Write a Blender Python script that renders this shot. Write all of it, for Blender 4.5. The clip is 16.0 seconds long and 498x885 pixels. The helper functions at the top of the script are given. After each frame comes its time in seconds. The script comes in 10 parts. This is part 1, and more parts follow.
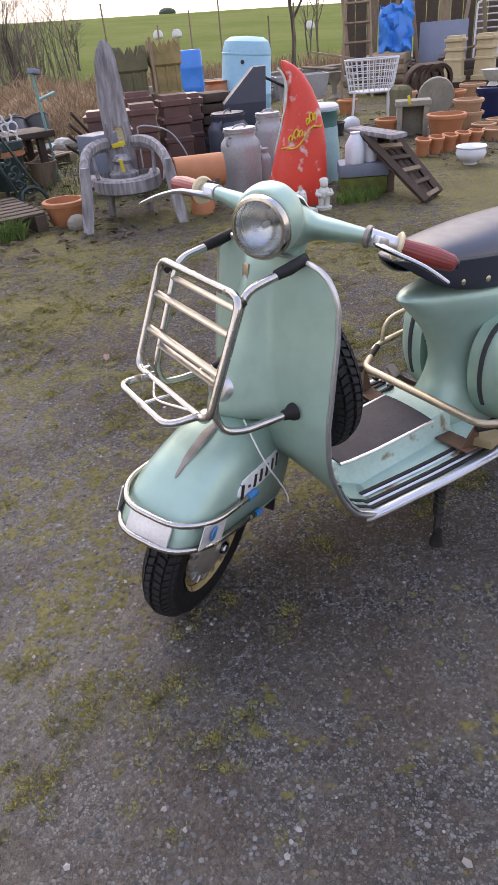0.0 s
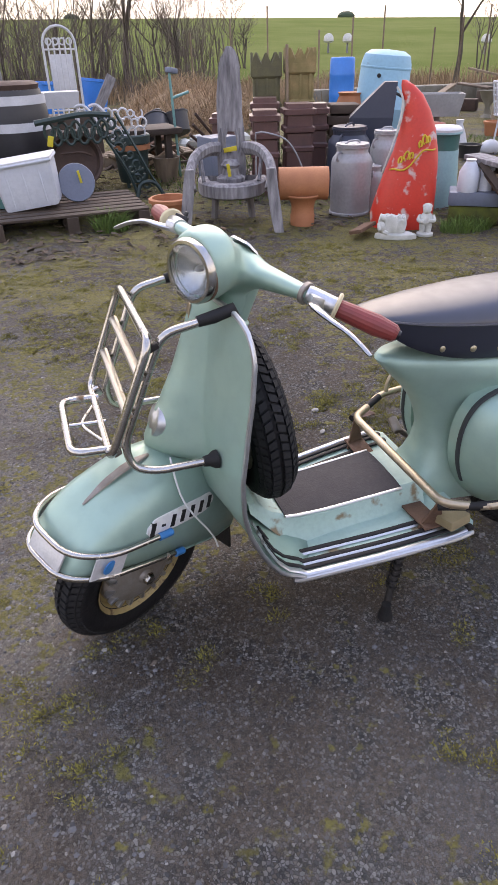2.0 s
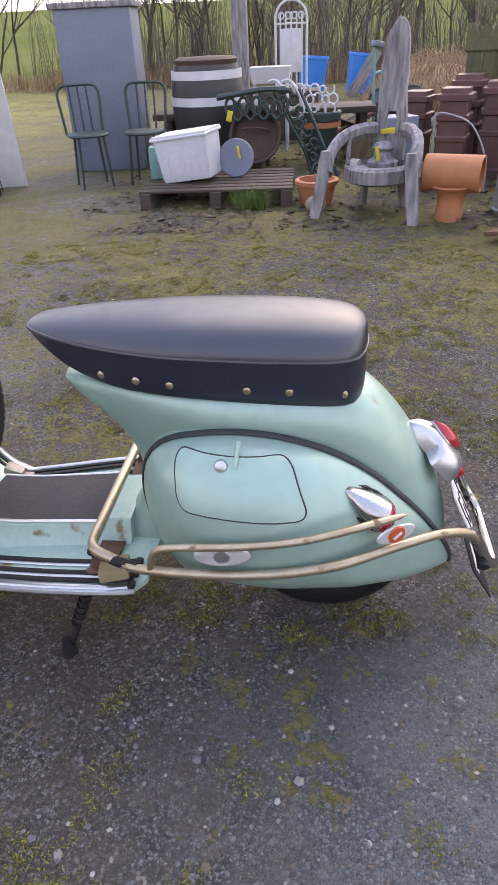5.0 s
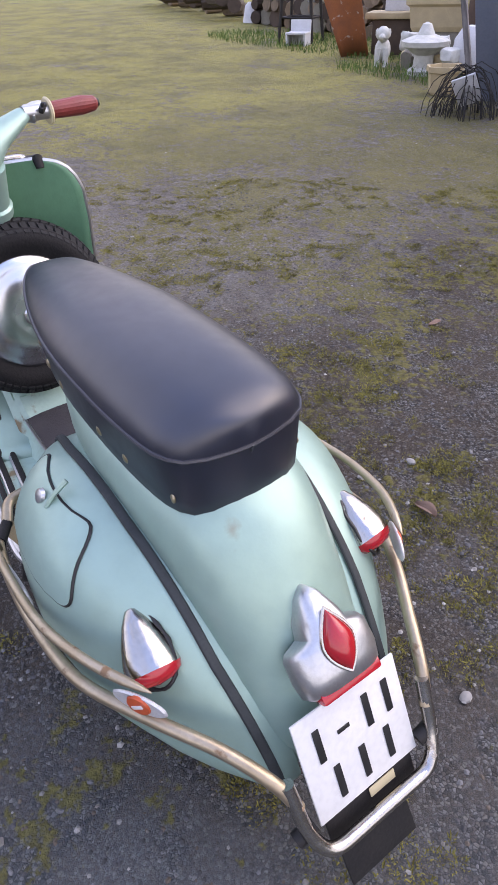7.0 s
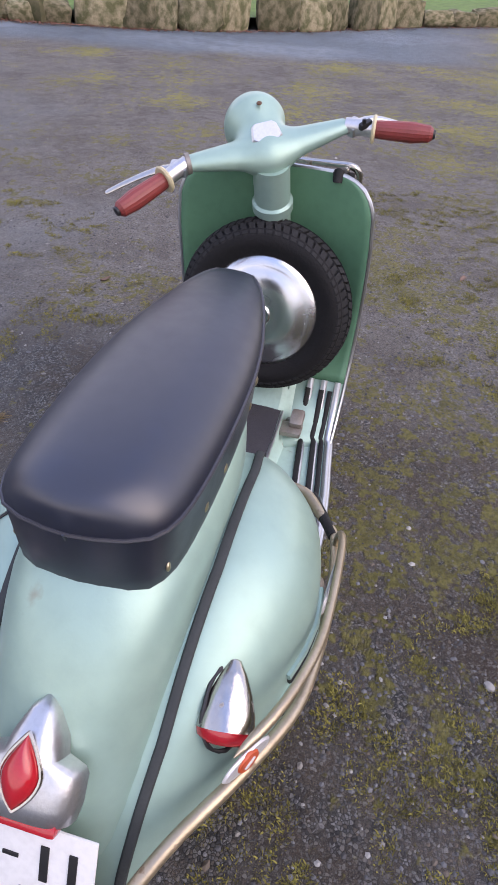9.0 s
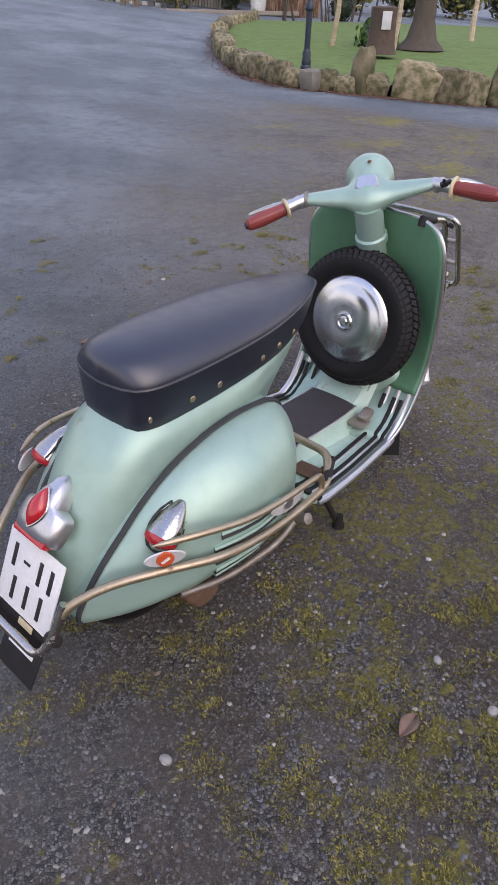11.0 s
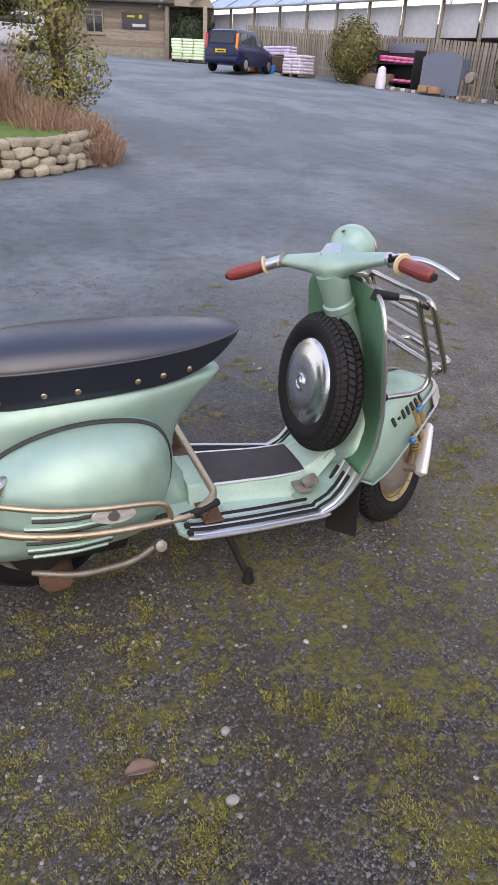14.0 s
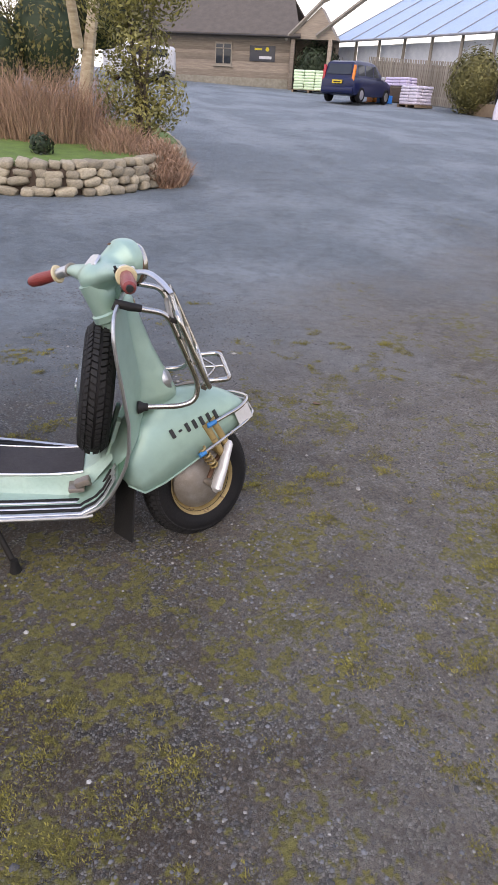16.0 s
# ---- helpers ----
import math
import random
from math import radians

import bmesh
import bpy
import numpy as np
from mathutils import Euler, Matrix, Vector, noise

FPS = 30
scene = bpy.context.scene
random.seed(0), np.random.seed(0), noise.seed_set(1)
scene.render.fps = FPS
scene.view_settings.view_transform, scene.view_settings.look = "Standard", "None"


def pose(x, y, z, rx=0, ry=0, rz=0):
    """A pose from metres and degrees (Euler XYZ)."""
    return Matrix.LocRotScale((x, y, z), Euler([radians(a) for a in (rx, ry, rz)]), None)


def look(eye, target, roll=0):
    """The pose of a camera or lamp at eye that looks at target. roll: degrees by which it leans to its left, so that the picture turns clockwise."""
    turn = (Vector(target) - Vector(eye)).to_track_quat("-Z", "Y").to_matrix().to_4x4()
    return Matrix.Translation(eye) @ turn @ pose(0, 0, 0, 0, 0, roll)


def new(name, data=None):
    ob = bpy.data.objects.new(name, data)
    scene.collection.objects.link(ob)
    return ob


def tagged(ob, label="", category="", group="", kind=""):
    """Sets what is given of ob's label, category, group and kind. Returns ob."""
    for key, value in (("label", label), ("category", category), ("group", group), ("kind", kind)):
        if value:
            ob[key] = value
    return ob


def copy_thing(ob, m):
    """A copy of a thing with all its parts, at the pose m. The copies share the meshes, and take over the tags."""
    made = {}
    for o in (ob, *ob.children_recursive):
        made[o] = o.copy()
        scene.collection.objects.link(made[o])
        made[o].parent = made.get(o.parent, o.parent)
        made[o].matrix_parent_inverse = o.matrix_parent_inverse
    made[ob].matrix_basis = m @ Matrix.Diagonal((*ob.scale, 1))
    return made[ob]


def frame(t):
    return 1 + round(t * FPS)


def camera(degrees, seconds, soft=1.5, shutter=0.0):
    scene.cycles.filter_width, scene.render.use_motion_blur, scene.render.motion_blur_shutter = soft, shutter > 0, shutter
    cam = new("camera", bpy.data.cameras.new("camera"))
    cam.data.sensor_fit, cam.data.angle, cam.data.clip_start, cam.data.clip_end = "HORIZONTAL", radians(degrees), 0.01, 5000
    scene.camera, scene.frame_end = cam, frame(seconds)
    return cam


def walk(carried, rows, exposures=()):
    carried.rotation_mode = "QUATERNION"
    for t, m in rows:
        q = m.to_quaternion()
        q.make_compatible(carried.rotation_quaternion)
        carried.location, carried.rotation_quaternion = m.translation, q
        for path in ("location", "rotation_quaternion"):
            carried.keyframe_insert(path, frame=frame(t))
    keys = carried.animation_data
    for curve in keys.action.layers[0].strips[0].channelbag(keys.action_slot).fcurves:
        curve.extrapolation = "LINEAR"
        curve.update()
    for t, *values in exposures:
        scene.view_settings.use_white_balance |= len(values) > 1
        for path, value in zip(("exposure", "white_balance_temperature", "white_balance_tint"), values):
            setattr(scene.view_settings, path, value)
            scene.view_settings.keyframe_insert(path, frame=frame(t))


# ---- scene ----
cam = camera(42.7, 16.0)
PATH = [
    (0, (1.048, 1.116, 1.224), (0.22, -0.347, 0.141), -5.2),
    (0.5, (0.915, 1.021, 1.188), (0.137, -0.472, 0.108), -4.2),
    (1, (0.808, 0.983, 1.213), (0.126, -0.556, 0.133), -2.6),
    (1.5, (0.706, 1.079, 1.253), (0.126, -0.514, 0.19), -0.9),
    (2, (0.663, 1.212, 1.264), (0.135, -0.399, 0.202), -1.5),
    (2.5, (0.675, 1.326, 1.267), (0.133, -0.281, 0.206), -4.4),
    (3, (0.525, 1.386, 1.244), (-0.024, -0.216, 0.18), -5.0),
    (3.5, (0.262, 1.424, 1.233), (-0.24, -0.187, 0.159), -3.2),
    (4, (-0.075, 1.306, 1.218), (-0.551, -0.315, 0.147), -1.0),
    (4.5, (-0.324, 1.23, 1.234), (-0.669, -0.415, 0.151), 1.2),
    (4.7, (-0.433, 1.21, 1.228), (-0.564, -0.465, 0.143), -0.0),
    (7, (-1.207, 0.37, 1.207), (0.102, -0.526, -0.012), -2.5),
    (7.5, (-1.158, 0.142, 1.235), (0.244, -0.554, -0.01), 1.2),
    (8, (-1.195, -0.021, 1.234), (0.368, -0.162, -0.006), -0.9),
    (8.5, (-1.192, -0.176, 1.251), (0.36, -0.015, -0.001), 1.5),
    (9, (-1.112, -0.307, 1.257), (0.403, 0.045, 0.0), 3.3),
    (9.5, (-1.202, -0.454, 1.279), (0.224, 0.195, 0.036), 1.3),
    (9.7, (-1.27, -0.542, 1.291), (0.122, 0.198, 0.06), 1.6),
    (11.8, (-1.318, -1.072, 1.346), (-0.139, 0.144, 0.282), 1.1),
    (12, (-1.25, -1.101, 1.338), (-0.099, 0.164, 0.302), 1.1),
    (12.5, (-1.113, -1.197, 1.343), (-0.099, 0.194, 0.325), 1.6),
    (13, (-1.013, -1.351, 1.334), (-0.234, 0.198, 0.336), 1.0),
    (13.5, (-0.855, -1.485, 1.327), (-0.176, 0.107, 0.325), 1.6),
    (14, (-0.598, -1.56, 1.33), (0.068, 0.043, 0.338), 3.0),
    (14.5, (-0.386, -1.686, 1.351), (0.227, -0.055, 0.371), 2.7),
    (15, (-0.16, -1.852, 1.345), (0.346, -0.182, 0.367), 2.1),
    (15.5, (0.114, -1.864, 1.348), (0.566, -0.162, 0.399), 2.2),
    (16, (0.361, -1.893, 1.36), (0.724, -0.167, 0.415), 3.4),
]
SKY_STRENGTH = 1.25
SUN_STRENGTH = 1.1
EXPOSURE = [(0.0, 1.02), (1.5, 1.02), (3.0, 1.04), (3.5, 1.16), (4.5, 1.20), (7.0, 0.94), (8.0, 0.86), (10.0, 0.66), (12.5, 0.42), (13.5, 0.66), (14.5, 0.74), (16.0, 0.72)]
walk(cam, [(t, look(eye, target, roll)) for t, eye, target, roll in PATH], exposures=[(t, stops, 8050 if t < 5 else 7400 if t < 11 else 7900, 20 if t < 5 else 24 if t < 11 else 18) for t, stops in EXPOSURE])

# world and light: an overcast day
world = bpy.data.worlds.new("sky")
scene.world = world
world.use_nodes = True
wn, wl = world.node_tree.nodes, world.node_tree.links
wn.clear()
w_out = wn.new("ShaderNodeOutputWorld")
w_bg = wn.new("ShaderNodeBackground")
w_sky = wn.new("ShaderNodeTexSky")
w_sky.sky_type = "NISHITA"
w_sky.sun_disc = False
w_sky.sun_elevation = radians(32)
w_sky.sun_rotation = radians(200)
w_sky.dust_density = 1.0
w_gain = wn.new("ShaderNodeMix")
w_gain.data_type = "RGBA"
w_gain.blend_type = "MULTIPLY"
w_gain.inputs[0].default_value = 1.0
w_gain.inputs[7].default_value = (0.26, 0.26, 0.26, 1)
w_co = wn.new("ShaderNodeTexCoord")
w_map = wn.new("ShaderNodeMapping")
w_map.inputs["Scale"].default_value = (1.6, 1.6, 5.0)
w_noise = wn.new("ShaderNodeTexNoise")
w_noise.inputs["Scale"].default_value = 2.2
w_noise.inputs["Detail"].default_value = 7
w_ramp = wn.new("ShaderNodeValToRGB")
w_ramp.color_ramp.elements[0].position = 0.34
w_ramp.color_ramp.elements[0].color = (0.50, 0.58, 0.74, 1)
w_ramp.color_ramp.elements[1].position = 0.66
w_ramp.color_ramp.elements[1].color = (0.98, 0.99, 1.0, 1)
w_sep = wn.new("ShaderNodeSeparateXYZ")
w_high = wn.new("ShaderNodeMapRange")
w_high.inputs[1].default_value, w_high.inputs[2].default_value = 0.15, 0.95
w_high.inputs[3].default_value, w_high.inputs[4].default_value = 0.94, 0.30
w_mix = wn.new("ShaderNodeMix")
w_mix.data_type = "RGBA"
wl.new(w_co.outputs["Generated"], w_sep.inputs[0])
wl.new(w_sep.outputs[2], w_high.inputs[0])
wl.new(w_high.outputs[0], w_mix.inputs[0])
wl.new(w_co.outputs["Generated"], w_map.inputs[0])
wl.new(w_map.outputs[0], w_noise.inputs["Vector"])
wl.new(w_noise.outputs[0], w_ramp.inputs[0])
wl.new(w_sky.outputs[0], w_gain.inputs[6])
wl.new(w_gain.outputs[2], w_mix.inputs[6])
wl.new(w_ramp.outputs[0], w_mix.inputs[7])
w_blue = wn.new("ShaderNodeMix")
w_blue.data_type = "RGBA"
w_blue.inputs[7].default_value = (0.27, 0.46, 1.0, 1)
w_top = wn.new("ShaderNodeMapRange")
w_top.inputs[1].default_value, w_top.inputs[2].default_value = 0.18, 0.80
w_top.inputs[3].default_value, w_top.inputs[4].default_value = 0.0, 0.85
wl.new(w_sep.outputs[2], w_top.inputs[0])
w_gap = wn.new("ShaderNodeTexNoise")
w_gap.inputs["Scale"].default_value = 1.7
w_gap.inputs["Detail"].default_value = 5
w_hole = wn.new("ShaderNodeMapRange")
w_hole.inputs[1].default_value, w_hole.inputs[2].default_value = 0.38, 0.58
w_hole.inputs[3].default_value, w_hole.inputs[4].default_value = 0.30, 1.0
w_fac = wn.new("ShaderNodeMath")
w_fac.operation = "MULTIPLY"
wl.new(w_co.outputs["Generated"], w_gap.inputs["Vector"])
wl.new(w_gap.outputs[0], w_hole.inputs[0])
wl.new(w_top.outputs[0], w_fac.inputs[0])
wl.new(w_hole.outputs[0], w_fac.inputs[1])
wl.new(w_fac.outputs[0], w_blue.inputs[0])
wl.new(w_mix.outputs[2], w_blue.inputs[6])
wl.new(w_blue.outputs[2], w_bg.inputs[0])
w_bg.inputs[1].default_value = SKY_STRENGTH
wl.new(w_bg.outputs[0], w_out.inputs[0])

sun_data = bpy.data.lights.new("sun", "SUN")
sun_data.energy = SUN_STRENGTH
sun_data.angle = radians(60)
sun_data.color = (1.0, 0.96, 0.9)
sun = new("sun", sun_data)
sun.matrix_world = look((-3, -8, 9), (0, 0, 0))


# ---- materials ----
def mat(name, col, rough=0.5, metal=0.0, col2=None, scale=6.0, contrast=0.25, bump=0.0, bscale=60.0, spec=0.5, coat=0.0,
        rust=None, rust_at=0.62, streak=None, island=0.0, alpha=1.0, trans=0.0, per_object=0.0):
    m = bpy.data.materials.new(name)
    m.use_nodes = True
    n, l = m.node_tree.nodes, m.node_tree.links
    b = n["Principled BSDF"]
    b.inputs["Roughness"].default_value = rough
    b.inputs["Metallic"].default_value = metal
    b.inputs["Specular IOR Level"].default_value = spec
    b.inputs["Coat Weight"].default_value = coat
    b.inputs["Alpha"].default_value = alpha
    b.inputs["Transmission Weight"].default_value = trans
    co = n.new("ShaderNodeTexCoord").outputs["Object"]
    if streak:
        mp = n.new("ShaderNodeMapping")
        mp.inputs["Scale"].default_value = streak
        l.new(co, mp.inputs[0])
        co = mp.outputs[0]
    col2 = col2 or tuple(c * 0.72 for c in col)

    def tex(s, d=5):
        t = n.new("ShaderNodeTexNoise")
        t.inputs["Scale"].default_value = s
        t.inputs["Detail"].default_value = d
        l.new(co, t.inputs["Vector"])
        return t.outputs[0]

    def mixed(fac, c1, c2):
        x = n.new("ShaderNodeMix")
        x.data_type = "RGBA"
        for key, v in ((0, fac), (6, c1), (7, c2)):
            if isinstance(v, tuple):
                x.inputs[key].default_value = (*v, 1)
            elif isinstance(v, float):
                x.inputs[key].default_value = v
            else:
                l.new(v, x.inputs[key])
        return x.outputs[2]

    def stepped(v, lo, hi):
        r = n.new("ShaderNodeMapRange")
        r.inputs[1].default_value, r.inputs[2].default_value = lo, hi
        l.new(v, r.inputs[0])
        return r.outputs[0]

    big, fine = tex(scale), tex(scale * 9)
    half = contrast
    colour = mixed(stepped(big, 0.5 - half, 0.5 + half), col, col2)
    dark = tuple((a + b2) * 0.5 * 0.8 for a, b2 in zip(col, col2))
    f2 = n.new("ShaderNodeMath")
    f2.operation = "MULTIPLY"
    f2.inputs[1].default_value = 0.45
    l.new(stepped(fine, 0.42, 0.72), f2.inputs[0])
    colour = mixed(f2.outputs[0], colour, dark)
    if island or per_object:
        src = n.new("ShaderNodeNewGeometry").outputs["Random Per Island"] if island else n.new("ShaderNodeObjectInfo").outputs["Random"]
        h = n.new("ShaderNodeHueSaturation")
        amount = island or per_object
        mr = n.new("ShaderNodeMapRange")
        mr.inputs[3].default_value, mr.inputs[4].default_value = 1 - amount, 1 + amount
        l.new(src, mr.inputs[0])
        l.new(mr.outputs[0], h.inputs["Value"])
        l.new(colour, h.inputs["Color"])
        colour = h.outputs[0]
    if rust:
        mask = stepped(tex(scale * 1.7, 8), rust_at, rust_at + 0.08)
        colour = mixed(mask, colour, rust)
        mm = n.new("ShaderNodeMapRange")
        mm.inputs[3].default_value, mm.inputs[4].default_value = metal, 0.0
        l.new(mask, mm.inputs[0])
        l.new(mm.outputs[0], b.inputs["Metallic"])
        rr = n.new("ShaderNodeMapRange")
        rr.inputs[3].default_value, rr.inputs[4].default_value = rough, 0.85
        l.new(mask, rr.inputs[0])
        l.new(rr.outputs[0], b.inputs["Roughness"])
    else:
        rr = n.new("ShaderNodeMapRange")
        rr.inputs[3].default_value, rr.inputs[4].default_value = max(rough - 0.08, 0.02), min(rough + 0.1, 1)
        l.new(fine, rr.inputs[0])
        l.new(rr.outputs[0], b.inputs["Roughness"])
    l.new(colour, b.inputs["Base Color"])
    if bump:
        bp = n.new("ShaderNodeBump")
        bp.inputs["Strength"].default_value = min(bump, 1.0)
        bp.inputs["Distance"].default_value = 0.004 if bscale > 25 else 0.02
        l.new(tex(bscale, 6), bp.inputs["Height"])
        l.new(bp.outputs[0], b.inputs["Normal"])
    return m


# ---- mesh helpers ----
def mk(name, geo, material, parent=None, label="", m=None, flat=False, angle=38, solid=0.0):
    """One mesh object from (verts, faces), under a thing if one is given."""
    me = bpy.data.meshes.new(name)
    me.from_pydata([tuple(v) for v in geo[0]], [], geo[1])
    bm = bmesh.new()
    bm.from_mesh(me)
    bmesh.ops.recalc_face_normals(bm, faces=bm.faces)
    bm.to_mesh(me)
    bm.free()
    me.materials.append(material)
    if not flat:
        me.shade_smooth()
        me.set_sharp_from_angle(angle=radians(angle))
    ob = new(name, me)
    if solid:
        mod = ob.modifiers.new("thickness", "SOLIDIFY")
        mod.thickness = solid
        mod.offset = 0
    if parent:
        ob.parent = parent
    if m is not None:
        ob.matrix_basis = m
    if label:
        tagged(ob, label)
    return ob


def raw(name, verts, faces, material, smooth=False):
    """A large joined mesh, straight from arrays."""
    me = bpy.data.meshes.new(name)
    me.from_pydata(verts, [], faces)
    me.materials.append(material)
    if smooth:
        me.shade_smooth()
    return new(name, me)


def thing(name, label, category, m=None, group="", kind=""):
    ob = new(name)
    ob.empty_display_size = 0.05
    if m is not None:
        ob.matrix_basis = m
    return tagged(ob, label, category, group, kind)


def join(*geos):
    v, f = [], []
    for gv, gf in geos:
        k = len(v)
        v += [tuple(p) for p in gv]
        f += [tuple(i + k for i in q) for q in gf]
    return v, f


def xf(geo, m):
    return [m @ Vector(p) for p in geo[0]], geo[1]


def smooth_path(pts, k=6, closed=False):
    p = [Vector(q) for q in pts]
    n = len(p)
    out = []
    for i in range(n if closed else n - 1):
        a, b = p[i], p[(i + 1) % n]
        pa = p[(i - 1) % n] if closed or i > 0 else a
        nb = p[(i + 2) % n] if closed or i + 2 < n else b
        for j in range(k):
            t = j / k
            out.append(0.5 * ((2 * a) + (b - pa) * t + (2 * pa - 5 * a + 4 * b - nb) * t * t + (3 * a - pa - 3 * b + nb) * t**3))
    if not closed:
        out.append(p[-1])
    return out


def fillet(pts, rad, k=5, closed=False):
    p = [Vector(q) for q in pts]
    n = len(p)
    out = []
    for i in range(n):
        if not closed and i in (0, n - 1):
            out.append(p[i])
            continue
        a, b, c = p[i - 1], p[i], p[(i + 1) % n]
        d1, d2 = (a - b), (c - b)
        r = min(rad, d1.length * 0.48, d2.length * 0.48)
        q1, q2 = b + d1.normalized() * r, b + d2.normalized() * r
        for j in range(k + 1):
            t = j / k
            out.append(q1 * (1 - t) ** 2 + b * 2 * t * (1 - t) + q2 * t * t)
    return out


def tube(pts, r, n=10, closed=False, squash=1.0):
    """A tube along pts; r may be a list."""
    p = [Vector(q) for q in pts]
    k = len(p)
    rs = r if isinstance(r, (list, tuple)) else [r] * k
    v, f = [], []
    up = None
    for i in range(k):
        d = (p[(i + 1) % k] - p[i - 1]) if closed or 0 < i < k - 1 else (p[1] - p[0] if i == 0 else p[-1] - p[-2])
        d = d.normalized() if d.length > 1e-9 else Vector((0, 0, 1))
        if up is None:
            up = Vector((0, 0, 1)) if abs(d.z) < 0.9 else Vector((1, 0, 0))
        s = d.cross(up).normalized()
        up = s.cross(d).normalized()
        for j in range(n):
            a = 2 * math.pi * j / n
            v.append(p[i] + (s * math.cos(a) + up * math.sin(a) * squash) * rs[i])
    for i in range(k if closed else k - 1):
        i2 = (i + 1) % k
        for j in range(n):
            j2 = (j + 1) % n
            f.append((i * n + j, i * n + j2, i2 * n + j2, i2 * n + j))
    if not closed:
        f.append(tuple(range(n)))
        f.append(tuple((k - 1) * n + j for j in reversed(range(n))))
    return v, f


def lathe(prof, n=28, m=None, cap=True):
    """Turned about z from (radius, height) pairs."""
    v, f = [], []
    k = len(prof)
    for r, z in prof:
        for j in range(n):
            a = 2 * math.pi * j / n
            v.append((r * math.cos(a), r * math.sin(a), z))
    for i in range(k - 1):
        for j in range(n):
            j2 = (j + 1) % n
            f.append((i * n + j, i * n + j2, (i + 1) * n + j2, (i + 1) * n + j))
    if cap:
        if prof[0][0] > 1e-6:
            f.append(tuple(reversed(range(n))))
        if prof[-1][0] > 1e-6:
            f.append(tuple((k - 1) * n + j for j in range(n)))
    return xf((v, f), m) if m is not None else (v, f)


def loft(rings, closed=True, caps=True):
    n, k = len(rings[0]), len(rings)
    v = [p for r in rings for p in r]
    f = []
    for i in range(k - 1):
        for j in range(n if closed else n - 1):
            j2 = (j + 1) % n
            f.append((i * n + j, i * n + j2, (i + 1) * n + j2, (i + 1) * n + j))
    if caps and closed:
        f.append(tuple(reversed(range(n))))
        f.append(tuple((k - 1) * n + j for j in range(n)))
    return v, f


def rbox(sx, sy, sz, r=0.004, m=None, seg=2):
    """A box with rounded edges, centred."""
    bm = bmesh.new()
    bmesh.ops.create_cube(bm, size=1.0)
    bmesh.ops.scale(bm, vec=(sx, sy, sz), verts=bm.verts)
    if r > 0:
        bmesh.ops.bevel(bm, geom=bm.edges[:], offset=min(r, 0.45 * min(sx, sy, sz)), segments=seg, affect="EDGES", profile=0.6)
    bm.verts.index_update()
    geo = [v.co.copy() for v in bm.verts], [tuple(v.index for v in f.verts) for f in bm.faces]
    bm.free()
    return xf(geo, m) if m is not None else geo


def ball(rx, ry, rz, m=None, n=16, k=10):
    rings = lathe([(math.sin(math.pi * i / k), -math.cos(math.pi * i / k)) for i in range(k + 1)], n, cap=False)
    geo = [Vector((p[0] * rx, p[1] * ry, p[2] * rz)) for p in rings[0]], rings[1]
    return xf(geo, m) if m is not None else geo


def interp(x, xs, ys):
    return float(np.interp(x, xs, ys))


def at(x, y, z, rz=0, rx=0, ry=0):
    return pose(x, y, z, rx, ry, rz)


def ring_tyre(R, r, w, rim, n=56, groove=0.006):
    """A tyre about the y axis, with tread blocks: carcass and blocks apart."""
    prof = []
    for i in range(17):
        a = -2.35 + 4.7 * i / 16
        y = w * 0.5 * math.sin(a) * (1.0 if abs(a) < 1.7 else 0.93)
        rad = R - r + r * math.cos(a) if abs(a) < 1.6 else max(rim, R - r + r * math.cos(a))
        prof.append((rad, y))
    prof.append((rim - 0.004, w * 0.30))
    prof.insert(0, (rim - 0.004, -w * 0.30))
    body = lathe([(p[0] - (groove if abs(p[1]) < w * 0.36 else 0), p[1]) for p in prof], n, Matrix.Rotation(radians(90), 4, "X"), cap=False)
    blocks = []
    for row, (y0, hw, drop) in enumerate(((-0.36, 0.10, 0.17), (-0.13, 0.085, 0.025), (0.13, 0.085, 0.025), (0.36, 0.10, 0.17))):
        for j in range(n):
            a0 = 2 * math.pi * (j + 0.5 * (row % 2)) / n
            da = 2 * math.pi / n * 0.36
            sk = 0.5 * da * (1 if row % 2 else -1)
            vs = []
            for top in (0, 1):
                for (s, e) in ((-1, -1), (1, -1), (1, 1), (-1, 1)):
                    yy = (y0 + hw * e) * w
                    rr = R - r + r * math.sqrt(max(0.0, 1 - (yy / (w * 0.52)) ** 2)) - groove * (1.6 if not top else 0)
                    a = a0 + da * s + sk * e
                    vs.append((rr * math.cos(a), yy, rr * math.sin(a)))
            blocks.append((vs, [(4, 5, 6, 7), (0, 1, 5, 4), (1, 2, 6, 5), (2, 3, 7, 6), (3, 0, 4, 7)]))
    return body, join(*blocks)

MINT = mat("mint_paint", (0.305, 0.438, 0.350), 0.42, 0.34, (0.270, 0.410, 0.362), 3.0, 0.2, 0.04, 220, coat=0.18, rust=(0.20, 0.13, 0.07), rust_at=0.735)
MINT_DARK = mat("darker_inner_green", (0.10, 0.24, 0.14), 0.45, 0.0, (0.08, 0.20, 0.12), 5, 0.2, 0.1, 160)
FLOOR_PAINT = mat("worn_mint_floor_paint", (0.38, 0.53, 0.45), 0.45, 0.0, (0.33, 0.48, 0.42), 9, 0.25, 0.15, 120, rust=(0.22, 0.17, 0.10), rust_at=0.62)
CHROME = mat("chrome", (0.52, 0.50, 0.47), 0.20, 1.0, (0.40, 0.37, 0.33), 14, 0.3, 0.08, 150, rust=(0.20, 0.13, 0.07), rust_at=0.66)
